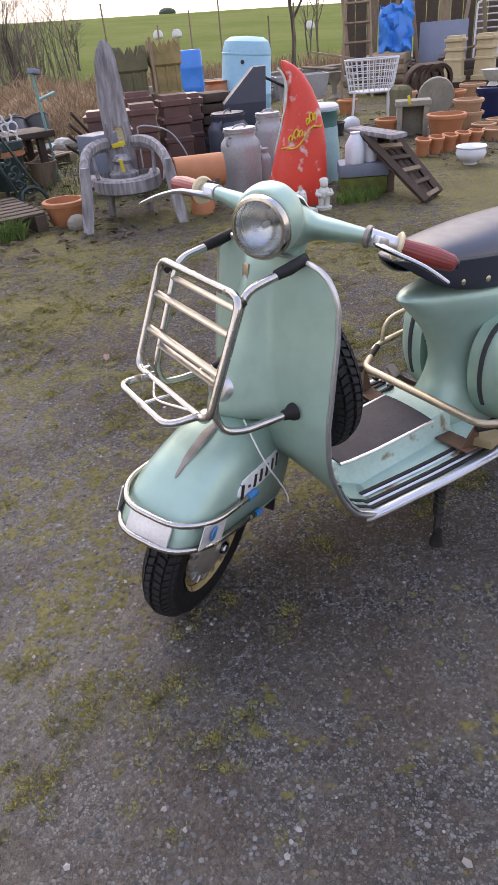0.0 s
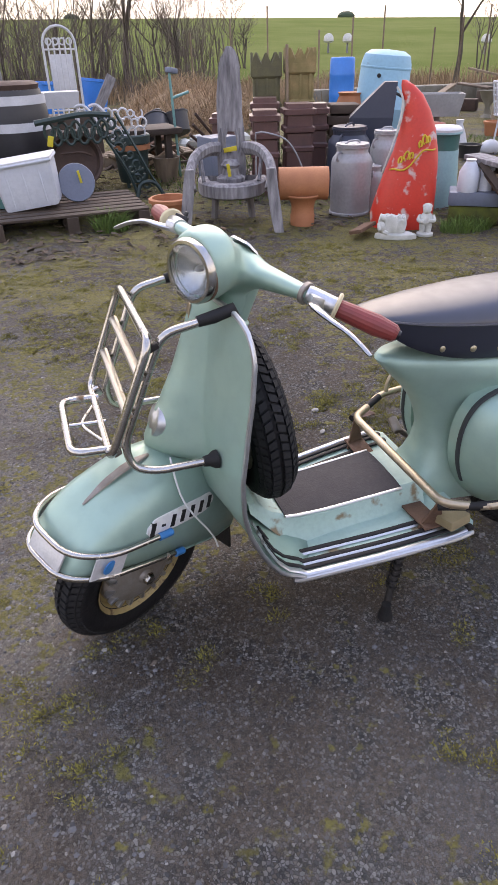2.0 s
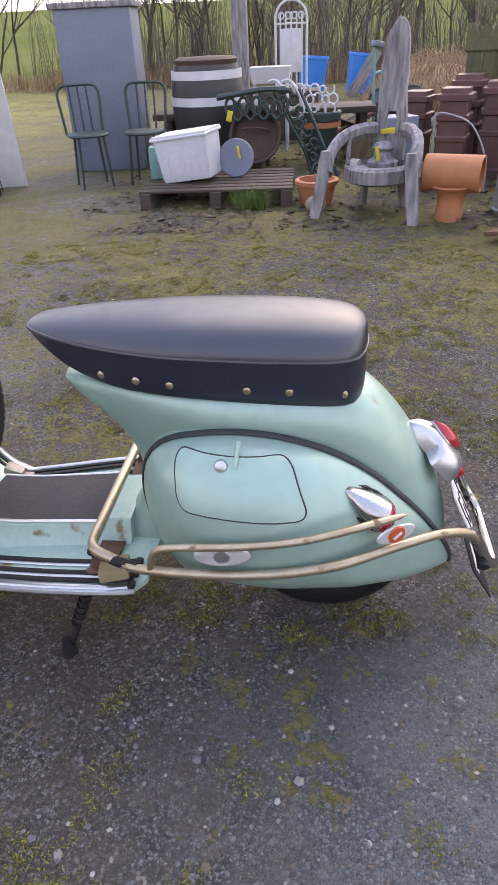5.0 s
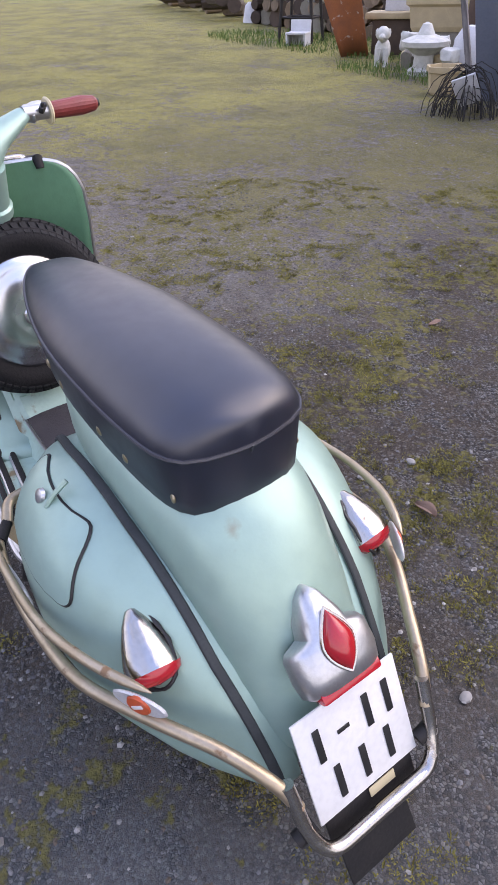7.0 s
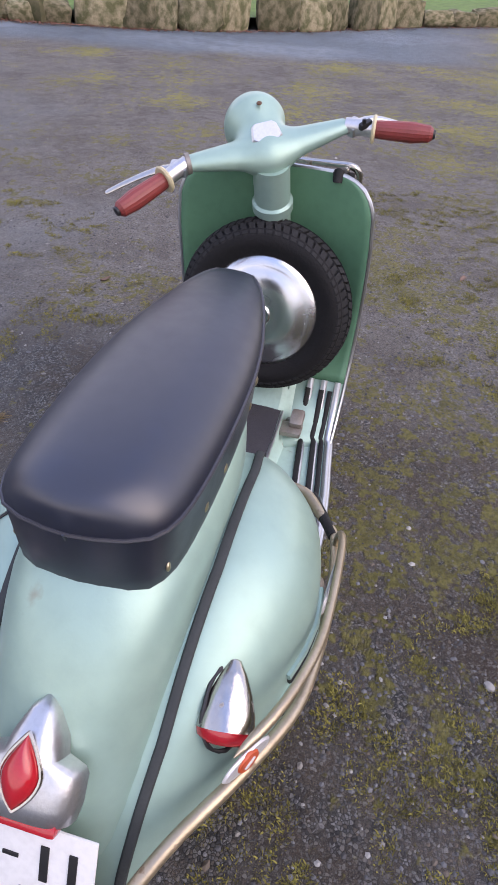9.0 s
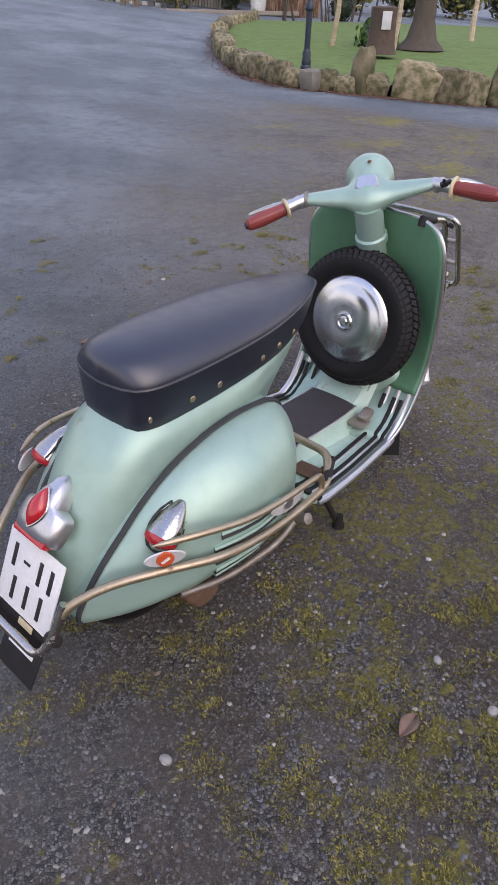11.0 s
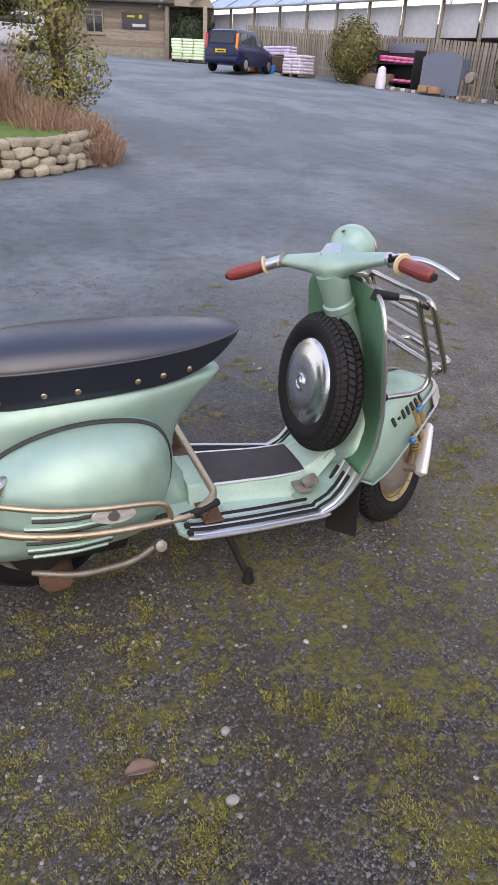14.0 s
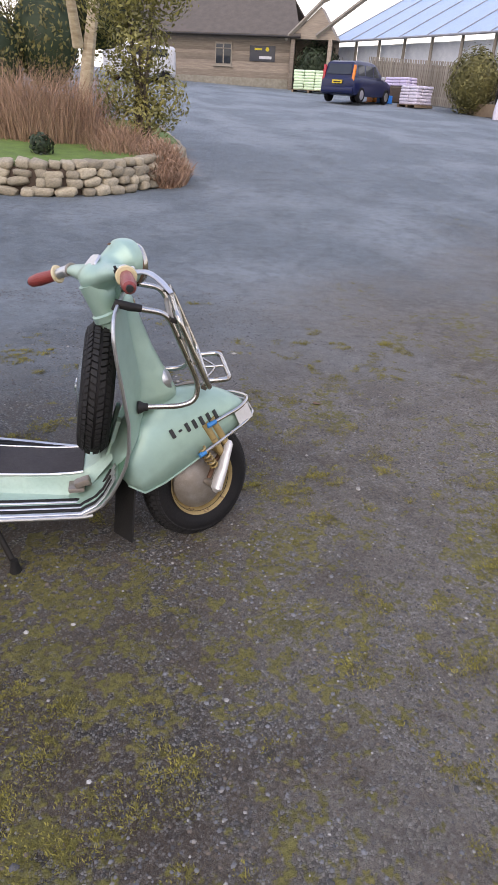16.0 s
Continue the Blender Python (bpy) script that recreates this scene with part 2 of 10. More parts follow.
TARNISH = mat("tarnished_chrome", (0.48, 0.40, 0.29), 0.38, 0.8, (0.36, 0.28, 0.18), 18, 0.25, 0.15, 180, rust=(0.18, 0.11, 0.06), rust_at=0.64)
ALU = mat("dull_aluminium", (0.56, 0.57, 0.58), 0.32, 0.92, (0.50, 0.50, 0.50), 20, 0.3, 0.1, 200)
HUBCAP = mat("polished_hubcap", (0.60, 0.62, 0.63), 0.24, 1.0, (0.52, 0.53, 0.53), 1.6, 0.3)
VINYL = mat("black_vinyl", (0.005, 0.007, 0.018), 0.36, 0.0, (0.007, 0.010, 0.023), 4, 0.3, spec=0.95)
PIPING = mat("grey_piping", (0.05, 0.05, 0.06), 0.35)
SEAL = mat("grey_seal_strip", (0.045, 0.050, 0.050), 0.6, 0.0, (0.030, 0.034, 0.034), 25, 0.3, 0.2, 120, spec=0.25)
TREADR = mat("dusty_tread_rubber", (0.026, 0.026, 0.027), 0.75, 0.0, (0.015, 0.015, 0.015), 14, 0.3, 0.3, 160, spec=0.2)
RACKBAR = mat("dulled_rack_bar", (0.42, 0.385, 0.33), 0.36, 0.85, (0.30, 0.27, 0.22), 22, 0.3, 0.1, 150, rust=(0.22, 0.14, 0.08), rust_at=0.66)
RUBBER = mat("tyre_rubber", (0.006, 0.006, 0.007), 0.65, 0.0, (0.011, 0.010, 0.010), 14, 0.3, 0.3, 160, spec=0.22)
STRIP = mat("rubber_strip", (0.010, 0.010, 0.011), 0.6, 0.0, (0.020, 0.019, 0.018), 25, 0.3, 0.2, 120, spec=0.25)
MATBLACK = mat("floor_mat", (0.030, 0.028, 0.032), 0.7, 0.0, (0.052, 0.048, 0.050), 12, 0.3, 0.4, 300, spec=0.25)
GRIP = mat("red_rubber_grip", (0.24, 0.035, 0.03), 0.42, 0.0, (0.17, 0.028, 0.024), 30, 0.3, 0.15, 150)
CREAM = mat("cream_plastic", (0.62, 0.53, 0.33), 0.4)
GOLD = mat("gold_rim_paint", (0.36, 0.27, 0.11), 0.5, 0.2, (0.24, 0.17, 0.08), 25, 0.3, 0.2, 120, rust=(0.12, 0.075, 0.04), rust_at=0.60)
REDLENS = mat("red_lens", (0.42, 0.012, 0.02), 0.12, 0.0, (0.34, 0.01, 0.016), 30, 0.3, coat=0.5)
GLASS = mat("headlamp_glass", (0.9, 0.92, 0.92), 0.04, 0.0, (0.86, 0.88, 0.88), 30, 0.3, trans=1.0)
WHITE = mat("white_enamel", (0.70, 0.70, 0.68), 0.35, 0.0, (0.62, 0.62, 0.60), 10, 0.3, 0.05, 90)
BLACKINK = mat("black_paint", (0.012, 0.012, 0.013), 0.45)
BLUE_STICK = mat("blue_tape", (0.02, 0.20, 0.48), 0.4)
ORANGE_STICK = mat("orange_badge", (0.62, 0.10, 0.03), 0.4)
RUSTY = mat("rusty_steel", (0.16, 0.085, 0.05), 0.8, 0.1, (0.09, 0.05, 0.032), 30, 0.3, 0.5, 140)
BLACKMETAL = mat("black_metal", (0.012, 0.012, 0.012), 0.55, 0.0, (0.024, 0.020, 0.018), 20, 0.3, 0.2, 120, spec=0.3)
BRASS = mat("rivet_brass", (0.50, 0.42, 0.28), 0.35, 0.9)
WOODBLOCK = mat("wood_block", (0.30, 0.24, 0.13), 0.8, 0.0, (0.22, 0.17, 0.09), 30, 0.3, 0.4, 90)
GREYALLOY = mat("grey_alloy", (0.34, 0.32, 0.29), 0.5, 0.55, (0.21, 0.17, 0.135), 25, 0.3, 0.3, 120)
PALEALLOY = mat("pale_alloy", (0.68, 0.68, 0.68), 0.36, 0.35, (0.52, 0.51, 0.50), 20, 0.3, 0.2, 160)


# ---- scooter ----
scooter = thing("scooter", "weathered mint green classic motor scooter parked on its stand", "scooter")
import itertools

S_AX = Vector((-0.395, 0, 0.918)).normalized()
S_FW = Vector((0.79, 0.508, 0.34))
S_FW = (S_FW - S_AX * S_AX.dot(S_FW)).normalized()
S_LF = S_AX.cross(S_FW)
STEER = Matrix(((S_FW.x, S_LF.x, S_AX.x, 0.258), (S_FW.y, S_LF.y, S_AX.y, 0.0), (S_FW.z, S_LF.z, S_AX.z, 0.8915), (0, 0, 0, 1)))
RY = Matrix.Rotation(radians(90), 4, "Y")
RXm = Matrix.Rotation(radians(-90), 4, "X")


def sp(name, geo, material, label="", parent=None, **kw):
    return mk(name, geo, material, parent or scooter, label, **kw)


# legshield: edge line (x, z) and half width by height
SH_Z = [0.212, 0.222, 0.242, 0.28, 0.321, 0.38, 0.437, 0.52, 0.58, 0.638, 0.70, 0.772, 0.80, 0.825, 0.84, 0.85]
SH_X = [0.225, 0.25, 0.281, 0.307, 0.327, 0.35, 0.362, 0.365, 0.358, 0.351, 0.341, 0.331, 0.328, 0.325, 0.324, 0.323]
SH_W = [0.218, 0.219, 0.220, 0.222, 0.224, 0.226, 0.228, 0.230, 0.231, 0.231, 0.230, 0.224, 0.214, 0.196, 0.172, 0.13]


def shield_x(y, z):
    w = max(0.232, abs(y))
    bow = interp(z, [0.21, 0.26, 0.32, 0.42, 0.6, 0.85], [-0.075, -0.05, -0.005, 0.042, 0.055, 0.040])
    return interp(z, SH_Z, SH_X) - 0.010 + bow * (1 - (y / w) ** 2)


FR_Z = [0.40, 0.488, 0.502, 0.515, 0.535, 0.565, 0.61, 0.68, 0.76, 0.83, 0.86]
FR_D = [0.0, 0.012, 0.085, 0.104, 0.104, 0.092, 0.070, 0.050, 0.036, 0.024, 0.010]
FR_W = [0.09, 0.105, 0.108, 0.110, 0.108, 0.100, 0.088, 0.074, 0.064, 0.054, 0.04]


def front_x(y, z):
    """The shield's outer face, with the column fairing pressed into it."""
    u = min(1.0, abs(y) / interp(z, FR_Z, FR_W))
    return shield_x(y, z) + (interp(z, FR_Z, FR_D) * (1 - u * u) ** 1.8 if z > 0.40 else 0.0)


SHZ = np.concatenate([np.linspace(0.212, 0.47, 16)[:-1], np.linspace(0.47, 0.76, 36), 0.76 + 0.09 * np.sin(np.linspace(0.1, math.pi / 2, 12))])
rows, back = [], []
for z in SHZ:
    w = interp(z, SH_Z, SH_W)
    rows.append([(front_x(w * u, z), w * u, z) for u in np.linspace(-1, 1, 57)])
    if z > 0.33:
        back.append([(shield_x(w * u, z) - 0.0045, w * u * 0.985, z) for u in np.linspace(-1, 1, 29)])
sp("legshield", loft(rows, closed=False), MINT, solid=0.003, angle=60)
# inner face in a darker, stronger green than the outer one
sp("legshield_lining", loft(back, closed=False), MINT_DARK, "darker green inner face", solid=0.002)
edge = [r[0] for r in rows] + rows[-1][1:-1] + [r[-1] for r in reversed(rows)]
sp("legshield_trim", tube(edge, 0.0055, 8), ALU, "dull aluminium edge trim")
hx = shield_x(0, 0.565) + 0.095
sp("horn_grille", lathe([(0.0, 0.012), (0.018, 0.012), (0.024, 0.008), (0.036, 0.006), (0.040, 0.0), (0.042, -0.03)], 24, at(hx - 0.018, 0, 0.572) @ Matrix.Rotation(radians(68), 4, "Y")), ALU, "round dulled metal horn grille")
sp("badge", rbox(0.004, 0.022, 0.05, 0.003, at(shield_x(0, 0.80) + 0.028, 0, 0.80, 0, 0, -10)), TARNISH, "small tarnished shield badge")

# floor boards
FLX = [0.235, 0.20, 0.1, 0.0, -0.1, -0.18, -0.215, -0.235]
FLW = [0.214, 0.219, 0.230, 0.242, 0.250, 0.254, 0.250, 0.225]


def floor_z(x):
    return interp(x, [-0.24, 0.1, 0.21, 0.25], [0.258, 0.222, 0.212, 0.216])


rows = []
for x, w in zip(FLX, FLW):
    z = floor_z(x)
    dip = 0.075 * max(0.0, (x - 0.08) / 0.155)
    rows.append([(x - dip * (1 - u * u), w * u, z) for u in np.linspace(-1, 1, 13)] + [(x - dip * (1 - u * u), w * u, z - 0.013) for u in np.linspace(0.985, -0.985, 13)])
sp("floorboard", loft(rows), FLOOR_PAINT)
for s in (1, -1):
    for i, off in enumerate((0.006, 0.040, 0.074)):
        pts = []
        for x in np.linspace(-0.205, 0.20, 12):
            pts.append((x, s * (interp(-x, [-v for v in FLX], FLW) - off), floor_z(x) + 0.003))
        for z in (0.216, 0.235, 0.265, 0.31, 0.335):
            pts.append((interp(z, SH_Z, SH_X) - 0.024, s * (0.214 - off * 1.05), z + 0.004))
        sp("floor_rail", tube(pts, 0.0080, 8, squash=0.45), ALU, "aluminium floor rail")
        if i != 0:
            sp("rail_rubber", tube([Vector(p) + Vector((0.0 if p[2] < 0.214 else -0.004, -s * 0.0035, 0.0035)) for p in pts[:-1]], 0.0068, 8, squash=0.6), STRIP, "black rubber strip")
        else:
            sp("rail_rubber", tube([Vector(p) + Vector((0, -s * 0.017, 0.001)) for p in pts[:-1]], 0.0062, 8, squash=0.7), STRIP, "black rubber strip")
        sp("rail_end", rbox(0.016, 0.018, 0.012, 0.004, at(-0.208, s * (0.252 - off), 0.262)), BLACKMETAL)

    rimp_ = [(x, s * (w + 0.001), floor_z(x) - 0.006) for x, w in zip(FLX[:-1], FLW[:-1])]
    sp("floor_edge_trim", tube(smooth_path(rimp_, 4), 0.0075, 8), ALU, "aluminium edge trim of the footboard")

# tunnel and its mat
rows, mrows = [], []
for x in np.linspace(0.30, -0.17, 16):
    hz = interp(x, [-0.17, 0.1, 0.2, 0.25, 0.30], [0.305, 0.285, 0.285, 0.31, 0.36])
    hw = interp(x, [-0.17, 0.1, 0.30], [0.10, 0.092, 0.085])
    b = max(floor_z(x) - 0.004, interp(x, [0.19, 0.30], [0.20, 0.335]))
    rows.append([(x, -hw - 0.015, b), (x, -hw, b + 0.02), (x, -hw + 0.004, hz - 0.012), (x, -hw + 0.016, hz), (x, hw - 0.016, hz), (x, hw - 0.004, hz - 0.012), (x, hw, b + 0.02), (x, hw + 0.015, b)])
    if -0.125 < x < 0.235:
        mrows.append([(x, -hw + 0.008, hz + 0.002), (x, -hw * 0.5, hz + 0.006), (x, 0, hz + 0.007), (x, hw * 0.5, hz + 0.006), (x, hw - 0.008, hz + 0.002), (x, hw - 0.02, hz - 0.004), (x, -hw + 0.02, hz - 0.004)])
sp("tunnel", loft(rows), FLOOR_PAINT)
sp("tunnel_mat", loft(mrows), MATBLACK, "black ribbed rubber mat, dusty")
for s in (1, -1):
    sp("mat_trim", tube([(r[0][0], s * (abs(r[0][1]) + 0.004), r[0][2] - 0.002) for r in mrows], 0.004, 6), ALU, "thin aluminium mat edging")

# rear body, from outlines at each height
BZ = [0.235, 0.255, 0.285, 0.32, 0.36, 0.40, 0.44, 0.48, 0.52, 0.555, 0.585, 0.61, 0.63, 0.64]
BF = [-0.10, -0.115, -0.145, -0.172, -0.188, -0.192, -0.186, -0.172, -0.148, -0.118, -0.088, -0.064, -0.048, -0.060]
BB = [-0.860, -0.870, -0.872, -0.868, -0.857, -0.843, -0.825, -0.803, -0.778, -0.752, -0.726, -0.700, -0.670, -0.640]
BW = [0.128, 0.130, 0.131, 0.132, 0.133, 0.133, 0.133, 0.133, 0.134, 0.135, 0.134, 0.126, 0.112, 0.095]
PS = [0, 0.012, 0.04, 0.09, 0.16, 0.26, 0.40, 0.55, 0.70, 0.82, 0.91, 0.965, 0.992, 1.0]
PW = [0, 0.20, 0.36, 0.46, 0.58, 0.76, 0.94, 1.0, 0.99, 0.93, 0.80, 0.58, 0.30, 0.0]


def body_ring(z, grow=0.0):
    f, b, w = interp(z, BZ, BF) + grow, interp(z, BZ, BB) - grow, interp(z, BZ, BW) + grow
    ss = [0.5 - 0.5 * math.cos(math.pi * i / 30) for i in range(31)]
    flare = 1 - 0.5 * min(1.0, max(0.0, (0.42 - z) / 0.15))
    left = [(f + (b - f) * s, w * interp(s, PS, PW) ** flare, z) for s in ss]
    right = [(x, -y, z2) for x, y, z2 in reversed(left[1:-1])]
    return left + right


def smoothed(ring, k=2):
    r = [Vector(p) for p in ring]
    for _ in range(k):
        r = [(r[i - 1] + r[i] * 2 + r[(i + 1) % len(r)]) * 0.25 for i in range(len(r))]
    return r


sp("rear_body", loft([smoothed(body_ring(z)) for z in np.linspace(0.235, 0.64, 30)]), MINT, angle=60)

# engine and luggage cowls
CO = [(-0.275, 0.275), (-0.238, 0.355), (-0.230, 0.435), (-0.243, 0.498), (-0.275, 0.540), (-0.335, 0.566), (-0.43, 0.575), (-0.53, 0.563), (-0.62, 0.530), (-0.70, 0.478), (-0.77, 0.410), (-0.83, 0.335), (-0.872, 0.258),
      (-0.85, 0.232), (-0.76, 0.228), (-0.64, 0.230), (-0.52, 0.232), (-0.40, 0.240), (-0.32, 0.252)]
CO = [(p.x, p.y) for p in smooth_path([(x, z, 0) for x, z in CO], 4, True)]
CC = (-0.47, 0.385)
CO_A = [math.atan2(z - CC[1], x - CC[0]) for x, z in CO]
CO_R = [math.hypot(x - CC[0], z - CC[1]) for x, z in CO]


def cowl_y(r, x, z):
    base = interp(x, [-0.88, -0.75, -0.55, -0.35, -0.23], [0.105, 0.128, 0.140, 0.140, 0.125])
    bulge = interp(x, [-0.88, -0.80, -0.66, -0.5, -0.34, -0.23], [0.040, 0.088, 0.134, 0.148, 0.138, 0.11])
    return base + bulge * max(0.0, 1 - r**2.6) ** 0.55


def cowl_pt(r, i, s):
    x, z = CO[i % len(CO)]
    x, z = CC[0] + (x - CC[0]) * r, CC[1] + (z - CC[1]) * r
    return (x, s * cowl_y(r, x, z), z)


def cowl_at(x, z, s, lift=0.0):
    """The cowl's surface over (x, z)."""
    a = math.atan2(z - CC[1], x - CC[0])
    r = min(1.0, math.hypot(x - CC[0], z - CC[1]) / float(np.interp(a, CO_A, CO_R, period=2 * math.pi)))
    return Vector((x, s * cowl_y(r, x, z), z)) + cowl_normal(x, z, s) * lift if lift else Vector((x, s * cowl_y(r, x, z), z))


def cowl_normal(x, z, s, e=0.004):
    px = cowl_at(x + e, z, s) - cowl_at(x - e, z, s)
    pz = cowl_at(x, z + e, s) - cowl_at(x, z - e, s)
    n = px.cross(pz).normalized()
    return n if n.y * s > 0 else -n


for s in (1, -1):
    rr = [0.01 + 0.99 * math.sin(u * math.pi / 2) for u in np.linspace(0, 1, 34)]
    rings = [[cowl_pt(r, i, s) for i in range(len(CO))] for r in rr]
    rings.append([(p[0], p[1] * 0.7, p[2]) for p in rings[-1]])
    cowl = sp("side_cowl", loft(rings), MINT, "bulging mint green side cowl", angle=70)
    k0 = [i for i in range(2, 51)]
    strip = [Vector((CO[i][0] * 1.0, s * (cowl_y(1, *CO[i]) + 0.004), CO[i][1] + 0.004)) for i in k0]
    sp("cowl_seal", tube(strip, 0.0078, 8, squash=0.55), SEAL, "dark rubber sealing strip", parent=cowl)
    if s > 0:
        ol = fillet([(-0.320, 0, 0.560), (-0.535, 0, 0.556), (-0.574, 0, 0.466), (-0.333, 0, 0.474)], 0.026, 6, True)
        ol = [ol[i - 1].lerp(ol[i], q / 6) for i in range(len(ol)) for q in range(6)]
        mid = Vector((-0.445, 0, 0.515))
        door = [[cowl_at(mid.x + (p.x - mid.x) * q, mid.z + (p.z - mid.z) * q, s, 0.0035) for p in ol] for q in (0.02, 0.25, 0.5, 0.72, 0.88, 0.97, 1.0)]
        door.append([cowl_at(p.x, p.z, s, -0.004) for p in ol])
        dr = sp("cowl_door", loft(door), MINT, "rounded glovebox door", parent=cowl, angle=60)
        sp("door_gap", tube([cowl_at(mid.x + (p.x - mid.x) * 1.012, mid.z + (p.z - mid.z) * 1.012, s, 0.0006) for p in ol], 0.0028, 6, True), BLACKINK, parent=cowl)
        c = cowl_at(-0.412, 0.548, s, 0.004)
        sp("lock", lathe([(0.0, 0.008), (0.006, 0.008), (0.011, 0.006), (0.013, 0.0)], 16, Matrix.Translation(c) @ Matrix.Rotation(radians(-62), 4, "X")), ALU, "round lock")
        sp("latch", tube([cowl_at(-0.438, 0.546, s, 0.003), cowl_at(-0.440, 0.557, s, 0.010), cowl_at(-0.441, 0.568, s, 0.016)], 0.0045, 6), MINT)
    else:
        for q, (zz, xa, xb) in enumerate(((0.405, -0.60, -0.43), (0.375, -0.62, -0.42), (0.345, -0.62, -0.42), (0.315, -0.62, -0.42), (0.285, -0.61, -0.43))):
            xs = np.linspace(xa, xb, 8)
            sp("cooling_slot", tube([cowl_at(x, zz + 0.012 * (x + 0.52), s, 0.001) for x in xs], 0.0062, 6), BLACKINK, parent=cowl)
            sp("slot_lip", tube([cowl_at(x, zz + 0.009 + 0.012 * (x + 0.52), s, 0.002) for x in xs], 0.0055, 6), MINT, parent=cowl)
    # turn signal on the cowl
    c = cowl_at(-0.715, 0.445, s)
    ax = Vector((-0.80, s * 0.10, -0.60)).normalized()
    rot = ax.to_track_quat("Z", "Y").to_matrix().to_4x4()
    pm = Matrix.Translation(Vector((-0.652, s * 0.196, 0.482))) @ rot
    ind = sp("turn_signal", xf(lathe([(0.0, -0.016), (0.010, -0.012), (0.021, 0.006), (0.031, 0.030), (0.038, 0.055), (0.040, 0.074)], 22), pm @ Matrix.Diagonal((1, 0.72, 1, 1))), CHROME, "bullet-shaped chromed turn signal")
    sp("signal_lens", xf(lathe([(0.0395, 0.074), (0.037, 0.084), (0.026, 0.092), (0.0, 0.096)], 22), pm @ Matrix.Diagonal((1, 0.72, 1, 1))), REDLENS, "red lens", parent=ind)
    nn = Vector((-0.42, s * 0.66, 0.62)).normalized()
    t1 = (ax - nn * ax.dot(nn)).normalized()
    t2 = nn.cross(t1)
    c0 = pm @ Vector((0, 0, 0.046)) - nn * 0.005
    seal = [c0 + t1 * 0.058 * math.cos(a) + t2 * (0.034 + 0.006 * math.cos(a)) * math.sin(a) + nn * 0.0015 * math.sin(7 * a) for a in np.linspace(0, 2 * math.pi, 29)[:-1]]
    sp("sealant", tube(seal, [0.0030 + 0.0010 * math.sin(3.0 * k) for k in range(28)], 7, True), BLACKINK, "ragged black sealant", parent=ind)
    wire = [[pm @ Vector((0.02 - 0.015 * k, -s * 0.012, 0.05 + 0.008 * k)), pm @ Vector((0.012 - 0.012 * k, -s * 0.03, 0.052)) + Vector((0, 0, -0.02)), pm @ Vector((0.012 - 0.012 * k, -s * 0.03, 0.052)) + Vector((-0.004 * k, s * 0.006, -0.058 + 0.008 * k))] for k in range(3)]
    for wv in wire:
        sp("loose_wire", tube(smooth_path(wv, 4), 0.0028, 5), BLACKINK, "short black wire", parent=ind)

# seat
SX = [0.0, -0.006, -0.02, -0.05, -0.09, -0.16, -0.24, -0.33, -0.45, -0.55, -0.62, -0.655, -0.672, -0.680]
SW = [0.016, 0.032, 0.048, 0.065, 0.081, 0.100, 0.117, 0.126, 0.128, 0.125, 0.117, 0.101, 0.070, 0.0]


def seat_ring(shrink, zf, back=0.0):
    n = 26
    us = [0.5 - 0.5 * math.cos(math.pi * i / n) for i in range(n + 1)]
    pts = []
    for u in us:
        x = -0.004 - 0.676 * u
        w = interp(-x, [-v for v in SX], SW)
        pts.append((x, w))
    left = [(x, w * shrink) for x, w in pts]
    ring = left + [(x, -w) for x, w in reversed(left[1:-1])]
    return smoothed([((-0.35 + (x + 0.35) * (1 - (1 - shrink) * back)), y, zf(x)) for x, y in ring], 1)


def seam_z(x):
    return interp(-x, [0, 0.06, 0.15, 0.3, 0.5, 0.65, 0.71], [0.747, 0.740, 0.730, 0.722, 0.716, 0.712, 0.706])


def top_z(x):
    return interp(-x, [0, 0.05, 0.15, 0.3, 0.45, 0.55, 0.63, 0.68, 0.71], [0.752, 0.759, 0.768, 0.777, 0.779, 0.777, 0.770, 0.757, 0.751])


def bot_z(x):
    return interp(-x, [0, 0.04, 0.10, 0.2, 0.4, 0.6, 0.71], [0.743, 0.712, 0.672, 0.643, 0.630, 0.618, 0.610])


rings = [seat_ring(0.86, lambda x: bot_z(x) + 0.004, 0.12), seat_ring(0.915, bot_z, 0.10), seat_ring(0.935, lambda x: bot_z(x) + 0.004, 0.09)]
for q in (0.25, 0.5, 0.75, 0.92, 1.0):
    rings.append(seat_ring(0.935 + 0.065 * q, lambda x, q=q: bot_z(x) * (1 - q) + seam_z(x) * q, 0.09 * (1 - q)))
seat = sp("seat", loft(rings, caps=False), VINYL, "black vinyl double seat with rivets", angle=75)
rim = rings[-1]
half = len(rim) // 2
rows = []
for i in range(half + 1):
    a, b2 = Vector(rim[i]), Vector(rim[-i])
    e = (1 - abs(2 * i / half - 1) ** 9) ** 0.5
    row = []
    for q in np.linspace(-1, 1, 29):
        v = math.sin(q * math.pi / 2)
        p = a * (0.5 - 0.5 * v) + b2 * (0.5 + 0.5 * v)
        p.z += (top_z(p.x) - seam_z(p.x)) * e * max(0.0, 1 - abs(v) ** 2.6) ** 0.62
        row.append(p)
    rows.append(row)
sp("seat_top", loft(rows, closed=False), VINYL, parent=seat, angle=80)
sp("seat_seam", tube([Vector((-0.6805, 0.004, seam_z(-0.68) + 0.002))] + [Vector((-0.6805 + 0.0075 * k, 0.004, seam_z(-0.68) - 0.022 * k)) for k in range(1, 5)], 0.0026, 6), VINYL, "raised rear seam", parent=seat)
sp("seat_piping", tube(seat_ring(1.004, seam_z), 0.0032, 6, True), PIPING, "grey seam piping", parent=seat)
